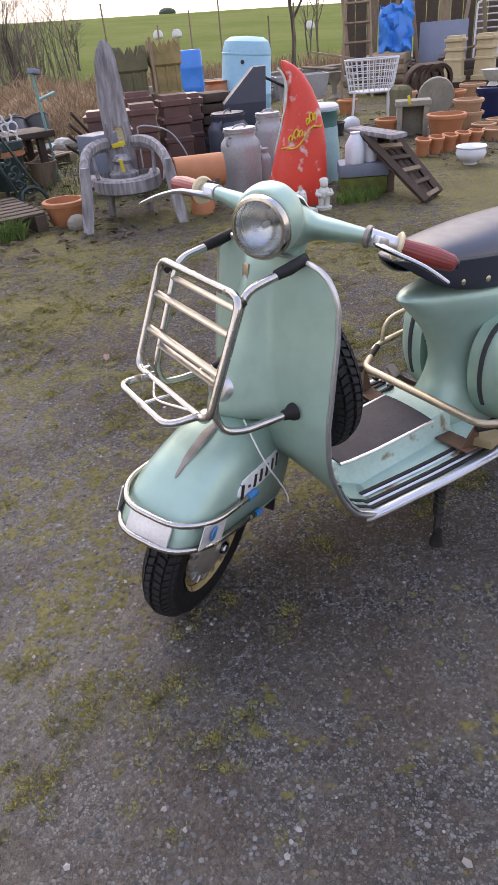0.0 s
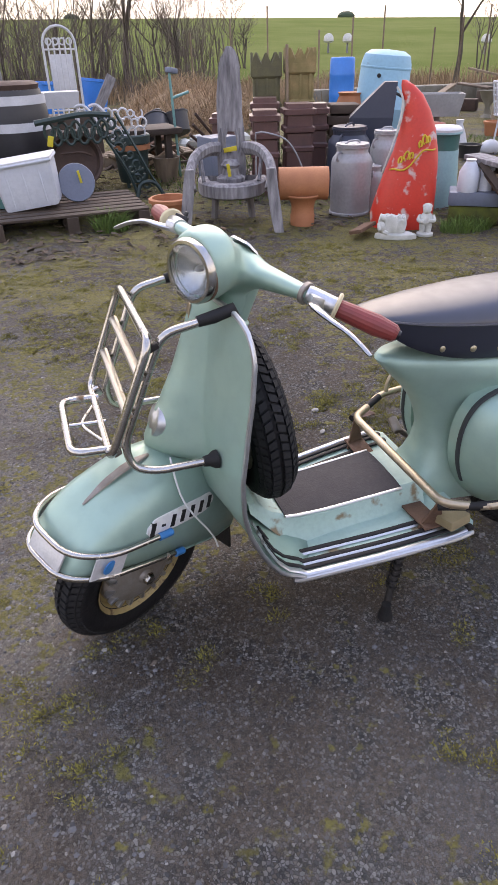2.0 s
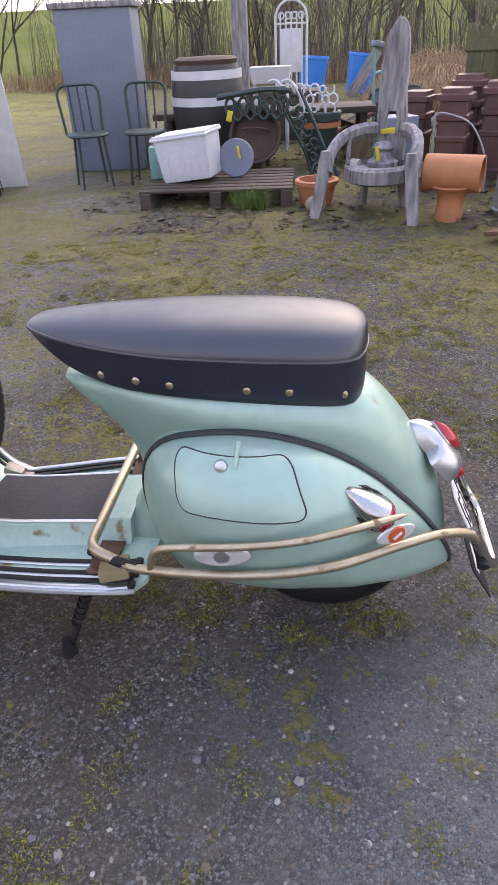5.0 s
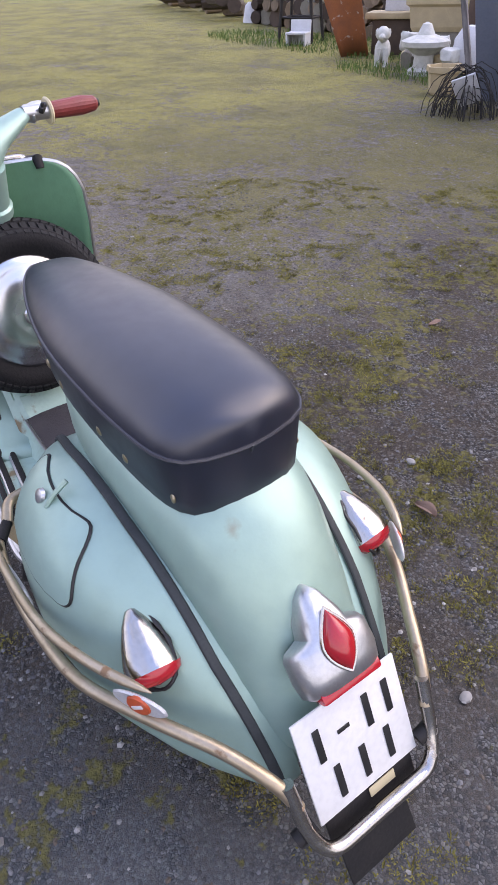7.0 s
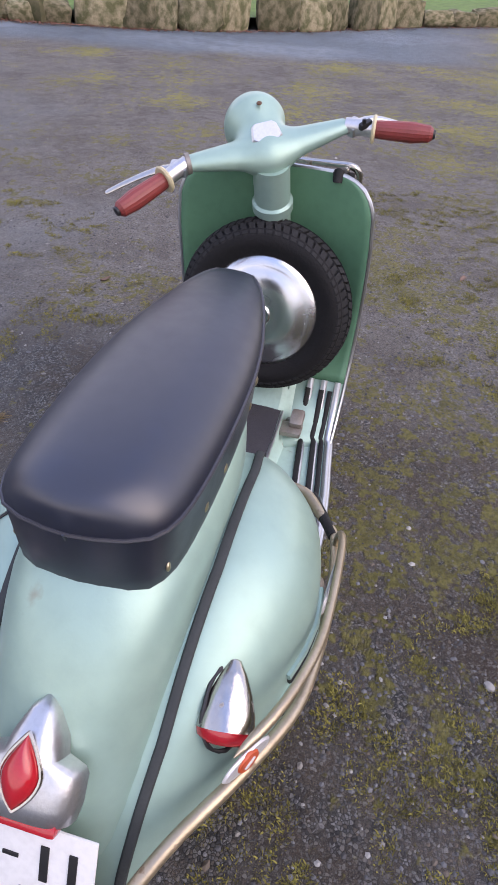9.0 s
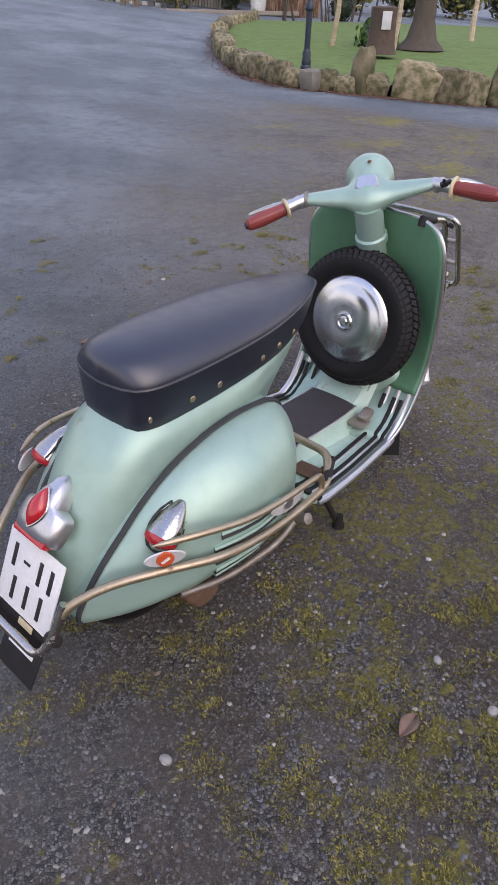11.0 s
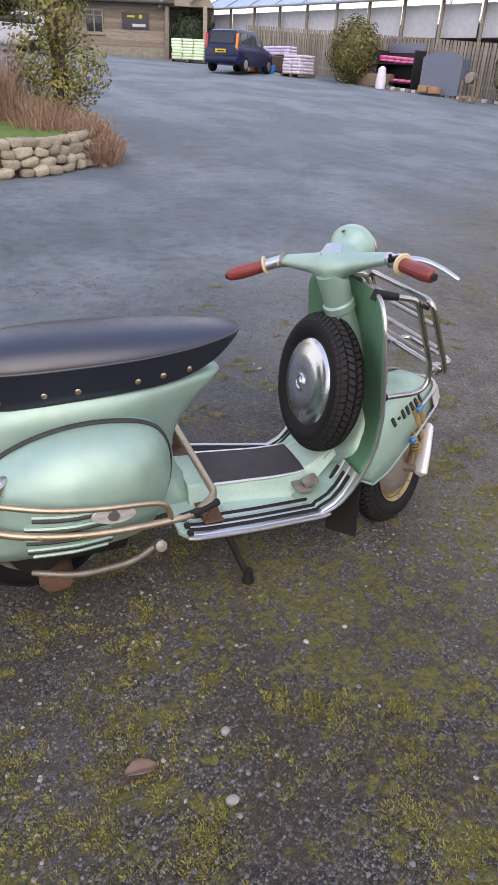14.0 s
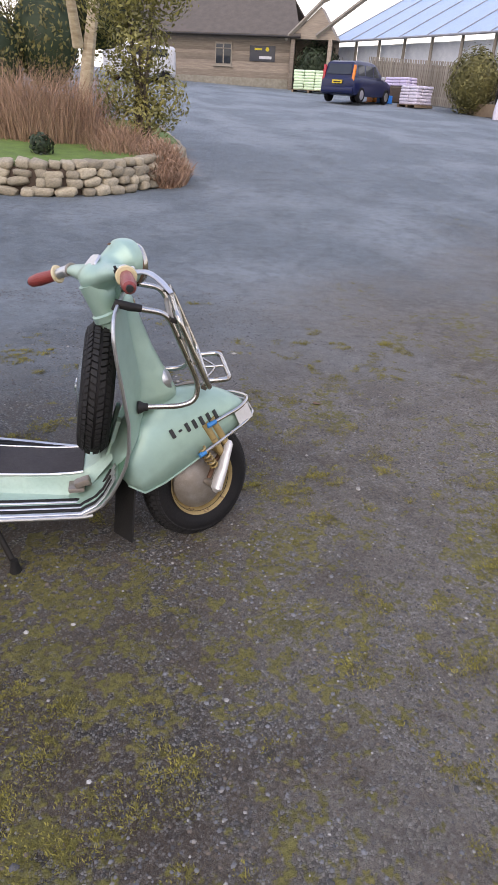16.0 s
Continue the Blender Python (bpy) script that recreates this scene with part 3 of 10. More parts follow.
for s in (1, -1):
    for x, y, z in ((-0.168, 0.096, 0.672), (-0.239, 0.117, 0.667), (-0.306, 0.128, 0.662), (-0.453, 0.125, 0.655), (-0.532, 0.119, 0.652), (-0.633, 0.092, 0.641)):
        w = interp(-x, [-v for v in SX], SW)
        yy = w * (0.935 + 0.065 * (z - bot_z(x)) / (seam_z(x) - bot_z(x))) - (0.002 if x > -0.6 else 0.004)
        sp("rivet", ball(0.0085, 0.004, 0.0085, at(x, s * yy, z, s * (8 if x > -0.2 else (-25 if x < -0.6 else 0)))), BRASS, parent=seat)

# spare wheel behind the shield
spm = Matrix.Translation((0.262, -0.008, 0.545)) @ Matrix.Rotation(radians(8), 4, "Y") @ Matrix.Rotation(radians(90), 4, "Z")
body, tread = ring_tyre(0.210, 0.050, 0.098, 0.130, 62, 0.0075)
spare = sp("spare_tyre", body, RUBBER, "black spare tyre with blocky tread", m=spm)
sp("tread", tread, TREADR, parent=spare)
sp("hubcap", lathe([(0.0, 0.068), (0.009, 0.068), (0.012, 0.064), (0.016, 0.063), (0.019, 0.066), (0.023, 0.066), (0.027, 0.061), (0.034, 0.060), (0.042, 0.0615), (0.070, 0.0600), (0.098, 0.0545), (0.102, 0.0515), (0.112, 0.0495), (0.122, 0.0465), (0.131, 0.040), (0.137, 0.032), (0.138, 0.020)], 48, Matrix.Rotation(radians(-90), 4, "X"), cap=False), HUBCAP, "polished domed hubcap", parent=spare)
sp("spare_rim", lathe([(0.128, 0.03), (0.10, 0.0), (0.10, -0.03), (0.128, -0.04)], 32, Matrix.Rotation(radians(-90), 4, "X"), cap=False), GREYALLOY, parent=spare)
sp("wheel_bracket", join(rbox(0.014, 0.035, 0.16, 0.003, at(0.30, -0.055, 0.38, 0, 0, 18)), rbox(0.014, 0.035, 0.16, 0.003, at(0.30, 0.055, 0.38, 0, 0, 18)), rbox(0.05, 0.14, 0.012, 0.003, at(0.285, 0, 0.325, 0, 0, -12))), FLOOR_PAINT)

# steering column, headset, lamp, bars
st = dict(m=STEER)
sp("steering_column", lathe([(0.040, -0.30), (0.040, -0.14), (0.046, -0.135), (0.046, -0.115), (0.040, -0.11), (0.040, -0.02)], 24), MINT, **st)


def casting(dist, lo, hi, step):
    """The zero surface of a distance field, as quads."""
    ax = [np.arange(a, b + step, step) for a, b in zip(lo, hi)]
    gx3, gy3, gz3 = np.meshgrid(*ax, indexing="ij")
    d = dist(gx3, gy3, gz3)
    inside = d < 0
    nxc, nyc, nzc = (k - 1 for k in d.shape)
    acc, cnt = np.zeros((nxc, nyc, nzc, 3)), np.zeros((nxc, nyc, nzc))
    corner = list(itertools.product((0, 1), repeat=3))
    for c0, c1 in itertools.combinations(corner, 2):
        if sum(abs(a - b) for a, b in zip(c0, c1)) != 1:
            continue
        s0 = tuple(slice(a, a + k) for a, k in zip(c0, (nxc, nyc, nzc)))
        s1 = tuple(slice(a, a + k) for a, k in zip(c1, (nxc, nyc, nzc)))
        cross = inside[s0] != inside[s1]
        w = np.where(cross, d[s0] / np.where(cross, d[s0] - d[s1], 1.0), 0.0)
        for q in range(3):
            acc[..., q] += np.where(cross, c0[q] + (c1[q] - c0[q]) * w, 0.0)
        cnt += cross
    live = np.argwhere(cnt > 0)
    index = {tuple(c): k for k, c in enumerate(live.tolist())}
    pts = [tuple(lo[q] + step * (c[q] + acc[tuple(c)][q] / cnt[tuple(c)]) for q in range(3)) for c in live.tolist()]
    faces = []
    for q in range(3):
        sh = [slice(None)] * 3
        sh2 = list(sh)
        sh[q], sh2[q] = slice(0, -1), slice(1, None)
        for c in np.argwhere(inside[tuple(sh)] != inside[tuple(sh2)]).tolist():
            u, v = (q + 1) % 3, (q + 2) % 3
            ring = []
            for du, dv in ((-1, -1), (0, -1), (0, 0), (-1, 0)):
                cc = list(c)
                cc[u] += du
                cc[v] += dv
                ring.append(index.get(tuple(cc), -1))
            if min(ring) >= 0:
                faces.append(tuple(ring))
    return pts, faces


def cone_field(a, b, ra, rb, flat=1.0):
    def f(x, y, z):
        dx, dy, dz = b[0] - a[0], b[1] - a[1], b[2] - a[2]
        h = np.clip(((x - a[0]) * dx + (y - a[1]) * dy + (z - a[2]) * dz) / (dx * dx + dy * dy + dz * dz), 0, 1)
        return np.sqrt((x - a[0] - h * dx) ** 2 + (y - a[1] - h * dy) ** 2 + ((z - a[2] - h * dz) * flat) ** 2) - (ra + (rb - ra) * h)
    return f


LAMP_N = Vector((0.938, 0, -0.346))
LAMP_C = Vector((0.153, 0, -0.035))


def headset_field(x, y, z):
    parts = [cone_field((0.016, 0, -0.010), tuple(LAMP_C - LAMP_N * 0.034 + Vector((0, 0, 0.007))), 0.025, 0.0690), cone_field((0.012, 0, -0.072), (0.0, 0, -0.16), 0.038, 0.0375)]
    parts += [cone_field((0.028, 0, -0.012), (0.0295, q * 0.176, 0.004), 0.046, 0.0192, 1.45) for q in (1, -1)]
    d = parts[0](x, y, z)
    for f in parts[1:]:
        e = f(x, y, z)
        h = np.clip(0.5 + 0.5 * (e - d) / 0.036, 0, 1)
        d = e * (1 - h) + d * h - 0.036 * h * (1 - h)
    for cut in ((x - LAMP_C.x) * LAMP_N.x + (z - LAMP_C.z) * LAMP_N.z + 0.002, np.abs(y) - 0.176, -0.15 - z):
        d = np.maximum(d, cut)
    return d


hp, hf = casting(headset_field, (-0.075, -0.19, -0.165), (0.192, 0.19, 0.070), 0.004)
hf = [q for q in hf if min((Vector(hp[k]) - LAMP_C).dot(LAMP_N) for k in q) < -0.0065 or min(((Vector(hp[k]) - LAMP_C) - LAMP_N * (Vector(hp[k]) - LAMP_C).dot(LAMP_N)).length for k in q) > 0.044]
hmesh = bmesh.new()
hv = [hmesh.verts.new(p) for p in hp]
for q in hf:
    hmesh.faces.new([hv[k] for k in q])
for _ in range(3):
    bmesh.ops.smooth_vert(hmesh, verts=[v for v in hmesh.verts if v.link_faces and not v.is_boundary], factor=0.5, use_axis_x=True, use_axis_y=True, use_axis_z=True)
bmesh.ops.delete(hmesh, geom=[v for v in hmesh.verts if not v.link_faces], context="VERTS")
hmesh.verts.index_update()
sp("headset", ([v.co.copy() for v in hmesh.verts], [tuple(v.index for v in f.verts) for f in hmesh.faces]), MINT, "mint cast headset, smoothly blended into its arms", angle=60, **st)
hmesh.free()
for s in (1, -1):
    sp("bar_sleeve", tube([(0.029, s * 0.172, 0.0045), (0.012, s * 0.205, 0.003), (0.002, s * 0.222, 0.002)], 0.0165, 14), ALU, "worn metal bar sleeve", **st)
    gv = []
    prof = [(0.0, 0.0165), (0.01, 0.0175), (0.03, 0.0185), (0.06, 0.0195), (0.08, 0.0205), (0.10, 0.018), (0.115, 0.0165), (0.122, 0.011)]
    g0, g1 = Vector((0.002, s * 0.226, 0.001)), Vector((-0.053, s * 0.332, -0.001))
    dirv = (g1 - g0).normalized()
    rotg = dirv.to_track_quat("Z", "Y").to_matrix().to_4x4()
    gr = []
    for d, r in prof:
        gr.append([Matrix.Translation(g0) @ rotg @ Vector(((r + (0.0003 if j % 2 else -0.0002)) * math.cos(2 * math.pi * j / 36), (r + (0.0003 if j % 2 else -0.0002)) * math.sin(2 * math.pi * j / 36), d)) for j in range(36)])
    sp("grip", loft(gr), GRIP, "ribbed dark red rubber grip", angle=20, **st)
    sp("grip_collar", lathe([(0.017, -0.004), (0.026, -0.004), (0.029, 0.0), (0.026, 0.004), (0.017, 0.004)], 24, Matrix.Translation(g0) @ rotg), CREAM, "cream ring", **st)
    sp("grip_end", lathe([(0.011, 0.118), (0.009, 0.127), (0.0, 0.128)], 14, Matrix.Translation(g0) @ rotg), BLACKINK, **st)
    lev = [Vector((0.026, s * 0.185, -0.004)), Vector((0.047, s * 0.215, -0.009)), Vector((0.053, s * 0.252, -0.014)), Vector((0.050, s * 0.30, -0.021 if s > 0 else -0.034)), Vector((0.052 if s > 0 else 0.038, s * 0.351, -0.036 if s > 0 else -0.062))]
    sp("lever", tube(smooth_path(lev, 5), [0.012, 0.0125, 0.013, 0.0125, 0.012, 0.0115, 0.011, 0.0105, 0.010, 0.0095, 0.009, 0.009, 0.0085, 0.008, 0.008, 0.008, 0.0078, 0.0076, 0.0074, 0.007, 0.0055][:21], 10, squash=0.55), CHROME if s > 0 else ALU, "polished hand lever", **st)
    sp("lever_perch", rbox(0.034, 0.04, 0.022, 0.006, at(0.026, s * 0.19, -0.001, -s * 28)), ALU, **st)
sp("switch", join(rbox(0.012, 0.030, 0.014, 0.004, at(0.0, -0.205, 0.018, 20)), rbox(0.006, 0.008, 0.012, 0.002, at(-0.004, -0.20, 0.028))), BLACKINK, **st)
sp("gear_marks", lathe([(0.0200, -0.005), (0.0212, -0.004), (0.0212, 0.004), (0.0200, 0.005)], 20, at(0.0292, 0.170, 0.0035) @ Matrix.Rotation(radians(-90), 4, "X")), GREYALLOY, "worn gear indicator band", **st)
LAMP = STEER @ Matrix.Translation(LAMP_C - LAMP_N * 0.006) @ Matrix.Rotation(radians(110), 4, "Y") @ Matrix.Diagonal((0.81, 0.81, 0.85, 1))
sp("lamp_rim", lathe([(0.071, -0.012), (0.0745, -0.002), (0.0745, 0.012), (0.070, 0.020), (0.064, 0.021), (0.063, 0.016)], 40, cap=False), CHROME, "chrome rim, partly rusted", m=LAMP, solid=0.002)
sp("lamp_rust", lathe([(0.0750, -0.010), (0.0762, -0.003), (0.0755, 0.003)], 40, cap=False), RUSTY, "worn brown edge", m=LAMP, solid=0.0006)
sp("reflector", lathe([(0.0, -0.034), (0.012, -0.033), (0.035, -0.022), (0.055, -0.004), (0.064, 0.012)], 40, cap=False), HUBCAP, m=LAMP)
sp("bulb", ball(0.008, 0.008, 0.016, at(0, 0, -0.018)), WHITE, m=LAMP)
lens = lathe([(0.064, 0.016), (0.062, 0.022), (0.05, 0.027), (0.03, 0.030), (0.012, 0.0312), (0.0, 0.0314)], 40, cap=False)
sp("lamp_glass", lens, GLASS, "clear ribbed lamp glass", m=LAMP, solid=0.0015).visible_shadow = False
sp("lamp_screw", ball(0.006, 0.006, 0.003, at(0.100, -0.006, 0.0505)), RUSTY, **st)
sp("speedometer_blank", loft([[(0.045 + 0.022 * c, 0.034 * q, 0.036) for c, q in ((-1, -0.75), (-0.7, -1), (0.7, -0.8), (1, -0.6), (1, 0.6), (0.7, 0.8), (-0.7, 1), (-1, 0.75))], [(0.046 + 0.019 * c, 0.029 * q, 0.0415) for c, q in ((-1, -0.75), (-0.7, -1), (0.7, -0.8), (1, -0.6), (1, 0.6), (0.7, 0.8), (-0.7, 1), (-1, 0.75))]]), ALU, "small alloy cover plate", m=STEER @ Matrix.Translation((0.033, 0, 0.0305)) @ Matrix.Rotation(radians(-24), 4, "Y") @ Matrix.Translation((-0.045, 0, -0.038)))

# front wheel, fender, link
wm = STEER @ Matrix.Translation((0.02, -0.004, -0.768))
body, tread = ring_tyre(0.208, 0.050, 0.094, 0.128, 60, 0.0075)
fw = sp("front_tyre", body, RUBBER, "worn black front tyre", m=wm)
sp("tread", tread, TREADR, parent=fw)
rimp = [(0.128, -0.040), (0.120, -0.034), (0.112, -0.012), (0.085, -0.008), (0.085, 0.008), (0.112, 0.012), (0.120, 0.034), (0.128, 0.040)]
sp("front_rim", lathe(rimp, 40, RXm, cap=False), GOLD, "gold painted rim with rust", parent=fw)
drum = [(0.0, 0.062), (0.018, 0.062), (0.022, 0.054), (0.060, 0.049), (0.084, 0.042), (0.102, 0.024), (0.106, -0.02), (0.08, -0.05), (0.03, -0.062), (0.0, -0.064)]
hub = sp("brake_drum", lathe(drum, 40, RXm), GREYALLOY, "dull alloy brake drum", parent=fw)
for k in range(16):
    a = 2 * math.pi * k / 16
    sp("drum_fin", rbox(0.026, 0.014, 0.011, 0.003, Matrix.Rotation(a, 4, "Y") @ at(0.092, 0.036, 0)), ALU, parent=hub)
sp("hub_nut", lathe([(0.0, 0.075), (0.013, 0.074), (0.016, 0.066), (0.016, 0.055)], 6, RXm), CHROME, parent=hub)
sp("fork_link_cover", tube([(0.008, -0.118, -0.784), (0.016, -0.122, -0.777), (0.07, -0.121, -0.730), (0.132, -0.118, -0.672), (0.140, -0.118, -0.665)], [0.014, 0.030, 0.027, 0.021, 0.010], 16, squash=0.62), PALEALLOY, "pale alloy fork link cover", **st)
sp("axle", tube([(0.02, -0.05, -0.768), (0.02, -0.115, -0.768)], 0.014, 12), GREYALLOY, **st)
coil = [(0.055 + 0.012 * math.cos(a) - 0.02 * a / 40, -0.105 + 0.017 * math.sin(a), -0.72 + 0.10 * a / 40) for a in np.linspace(0, 40, 90)]
sp("spring", tube(coil, 0.004, 6), GOLD, "gold suspension spring", **st)
for dx_ in (0.0, 0.030):
    sp("damper", tube([(0.10 + dx_, -0.105, -0.70 + dx_ * 0.6), (0.085 + dx_, -0.105, -0.56)], 0.0135, 12), GOLD, "gold painted damper tube", **st)
sp("fork_leg", tube([(0.03, -0.09, -0.58), (0.0, -0.03, -0.45), (0.0, 0, -0.30)], 0.022, 12), MINT, **st)

FA = np.linspace(0, 1, 25)
fen = []
for q in FA:
    x = interp(q, [0, 0.15, 0.35, 0.5, 0.65, 0.8, 0.9, 0.97, 1], [-0.222, -0.190, -0.10, 0.0, 0.113, 0.212, 0.266, 0.290, 0.300])
    zt = interp(q, [0, 0.15, 0.35, 0.5, 0.65, 0.8, 0.9, 0.97, 1], [-0.575, -0.50, -0.440, -0.425, -0.448, -0.508, -0.568, -0.625, -0.655])
    zb = interp(q, [0, 0.12, 0.3, 0.5, 0.8, 1], [-0.600, -0.640, -0.648, -0.648, -0.655, -0.668])
    w = interp(q, [0, 0.1, 0.3, 0.5, 0.7, 0.85, 0.94, 1], [0.060, 0.088, 0.104, 0.110, 0.108, 0.096, 0.078, 0.052])
    sec = []
    for u in np.linspace(-1, 1, 25):
        a = u * math.pi / 2
        yy = w * math.copysign(abs(math.sin(a)) ** 0.72, math.sin(a))
        zz = zb + (zt - zb) * abs(math.cos(a)) ** 0.62
        sec.append((x, yy, zz))
    fen.append(sec)
fender = sp("front_fender", loft(fen, closed=False), MINT, "mint front fender with scuffed top", angle=70, solid=0.003, **st)
sp("fender_inside", loft([[(p[0] * 0.985, p[1] * 0.95, p[2] - 0.006) for p in s] for s in fen], closed=False), BLACKMETAL, solid=0.002, **st)
sp("fender_edge", tube([Vector(p) for p in [s[0] for s in fen]] + [Vector(p) for p in [s[-1] for s in reversed(fen)]], 0.004, 6), MINT, **st)
sp("fender_crest", tube(smooth_path([(0.10, 0, -0.441), (0.155, 0, -0.463), (0.205, 0, -0.499), (0.245, 0, -0.540)], 5), [0.004, 0.006, 0.008, 0.010, 0.011, 0.011, 0.011, 0.010, 0.010, 0.010, 0.009, 0.008, 0.006, 0.005, 0.004, 0.002], 8, squash=0.5), GREYALLOY, "dull grey crest strip", **st)
# chrome bumper round the fender
for zz, grow in ((0.0, 0.0), (-0.058, 0.004)):
    bp = fillet([(0.10 if zz == 0 else 0.02, 0.118, -0.570 + zz - (0.012 if zz else 0)), (0.240, 0.110, -0.594 + zz), (0.310, 0.062, -0.606 + zz), (0.310, -0.062, -0.606 + zz), (0.240, -0.110, -0.594 + zz), (0.10 if zz == 0 else 0.02, -0.118, -0.570 + zz - (0.012 if zz else 0))], 0.05)
    sp("fender_bumper", tube(bp, 0.0068, 10), CHROME, "chromed fender guard tube", **st)
for s in (1, -1):
    sp("guard_end", tube([(0.085, s * 0.119, -0.568), (0.12, s * 0.118, -0.574)], 0.0085, 10), BLUE_STICK, "blue tape wrap", **st)
    sp("guard_end", tube([(0.015, s * 0.119, -0.640), (0.04, s * 0.119, -0.642)], 0.0085, 10), BLUE_STICK, "blue tape wrap", **st)
    sp("guard_plate", loft([[(0.20, s * 0.113, -0.592), (0.268, s * 0.100, -0.600), (0.268, s * 0.100, -0.655), (0.20, s * 0.113, -0.645)], [(0.20, s * 0.1155, -0.592), (0.268, s * 0.1025, -0.600), (0.268, s * 0.1025, -0.655), (0.20, s * 0.1155, -0.645)]]), PALEALLOY, "chromed guard plate", **st)
    if s > 0:
        sp("guard_badge", lathe([(0, 0.003), (0.016, 0.002), (0.017, 0)], 20, at(0.235, s * 0.1105, -0.622, 8) @ RXm.inverted() @ Matrix.Rotation(math.pi, 4, "X")), BLUE_STICK, "round blue badge", **st)
sp("guard_front_plate", rbox(0.006, 0.10, 0.045, 0.003, at(0.304, 0, -0.636, 0, 0, -8)), PALEALLOY, "pale scratched guard plate", **st)
# number strips on the fender sides, as plain bars
for s in (1, -1):
    def fside(x, h, s=s, lift=0.003):
        ys = []
        for row in fen:
            ys.append(interp(h, [p[2] for p in row[:13]], [abs(p[1]) for p in row[:13]]))
        return Vector((x, s * (interp(x, [row[0][0] for row in fen], ys) + lift), h))

    def line(x):
        return -0.541 - 0.21 * (x - 0.06)

    if s > 0:
        pp = []
        for x in np.linspace(-0.045, 0.150, 14):
            e = max(0.0, 1 - abs((x - 0.0525) / 0.0975) ** 8) ** 0.5
            hw = 0.006 + 0.017 * e
            pp.append([fside(x, line(x) + hw, s, 0.0045), fside(x, line(x) + hw * 0.5, s, 0.0055), fside(x, line(x), s, 0.0058), fside(x, line(x) - hw * 0.5, s, 0.0055), fside(x, line(x) - hw, s, 0.0045), fside(x, line(x) - hw, s, -0.001), fside(x, line(x) + hw, s, -0.001)])
        sp("number_panel", loft(pp), WHITE, "white number panel with black bars", **st)
    for k in range(7):
        x = interp(k, [0, 6], [-0.030, 0.136])
        hh = 0.0145 if k != (5 if s > 0 else 1) else 0.0028
        bar = [[fside(x + dx, line(x) + dz * hh, s, 0.0066 if lift else 0.0) for dx, dz in ((-0.0058, -1), (0.0058, -1), (0.0058, 0), (0.0058, 1), (-0.0058, 1), (-0.0058, 0))] for lift in (0, 1)]
        sp("number_bar", loft(bar), BLACKINK, flat=True, **st)

# front rack
TA = CHROME
def rk(name, pts, r=0.0075, mtl=None, rad=0.03, lab=""):
    return sp(name, tube(fillet(pts, rad), r, 10), mtl or TA, lab)

for s in (1, -1):
    rk("rack_tube", [(shield_x(0.135, 0.84), s * 0.137, 0.845), (0.474, s * 0.138, 0.822), (0.566, s * 0.132, 0.604), (0.556, s * 0.140, 0.552), (0.510, s * 0.150, 0.540), (shield_x(0.145, 0.54) + 0.004, s * 0.150, 0.540)], 0.0085, lab="bent chrome rack tube")
    sp("rack_rubber", tube([(shield_x(0.13, 0.84) - 0.012, s * 0.136, 0.832), (shield_x(0.13, 0.84) - 0.006, s * 0.136, 0.850), (shield_x(0.13, 0.84) + 0.03, s * 0.137, 0.841), (shield_x(0.13, 0.84) + 0.062, s * 0.137, 0.836)], [0.010, 0.0125, 0.0125, 0.0105], 10), STRIP, "black rubber clamp sleeve")
    sp("rack_foot", lathe([(0.020, 0.0), (0.019, 0.008), (0.013, 0.018), (0.011, 0.03)], 16, at(shield_x(0.145, 0.54), s * 0.150, 0.540) @ RY), STRIP, "black rubber foot")
    sp("rack_bracket", rbox(0.022, 0.012, 0.012, 0.003, at(0.492, s * 0.150, 0.805, 0, 0, 24)), BLACKMETAL)
sp("rack_hoop", tube(fillet([(0.500, 0.166, 0.824), (0.597, 0.166, 0.598), (0.597, -0.166, 0.598), (0.500, -0.166, 0.824)], 0.032, 6, True), 0.0085, 10, True), CHROME, "chrome front hoop of the rack")
for q in (0.30, 0.62):
    x, z = 0.494 + q * 0.097, 0.822 - q * 0.226
    sp("rack_bar", tube([(x, 0.164, z), (x, -0.164, z)], 0.0095, 10, squash=0.6), RACKBAR, "flat rack cross bar")
for q in (0.16, 0.80):
    x, z = 0.474 + q * 0.092, 0.822 - q * 0.218
    sp("rack_bar", tube([(x, 0.134, z), (x, -0.134, z)], 0.0085, 10, squash=0.6), RACKBAR, "flat rack cross bar")
rk("rack_tray", [(0.586, 0.128, 0.598), (0.668, 0.128, 0.603), (0.668, -0.100, 0.603), (0.586, -0.100, 0.598)], 0.0085, lab="fold-down tray loop")
rk("tray_wire", [(0.586, 0.014, 0.598), (0.664, 0.014, 0.602)], 0.0045)
rk("tray_wire", [(0.59, 0.12, 0.598), (0.640, 0.014, 0.600), (0.59, -0.09, 0.598)], 0.004)
for yy in (0.15, -0.15):
    sp("rack_clamp", rbox(0.018, 0.02, 0.022, 0.004, at(0.584, yy * 0.90, 0.598, 0, 0, 25)), CHROME)
sp("brake_cable", tube(smooth_path([(0.47, 0.08, 0.52), (0.46, 0.135, 0.44), (0.40, 0.12, 0.32), (0.385, 0.11, 0.27)], 6), 0.0022, 6), WHITE, "grey bowden cable")

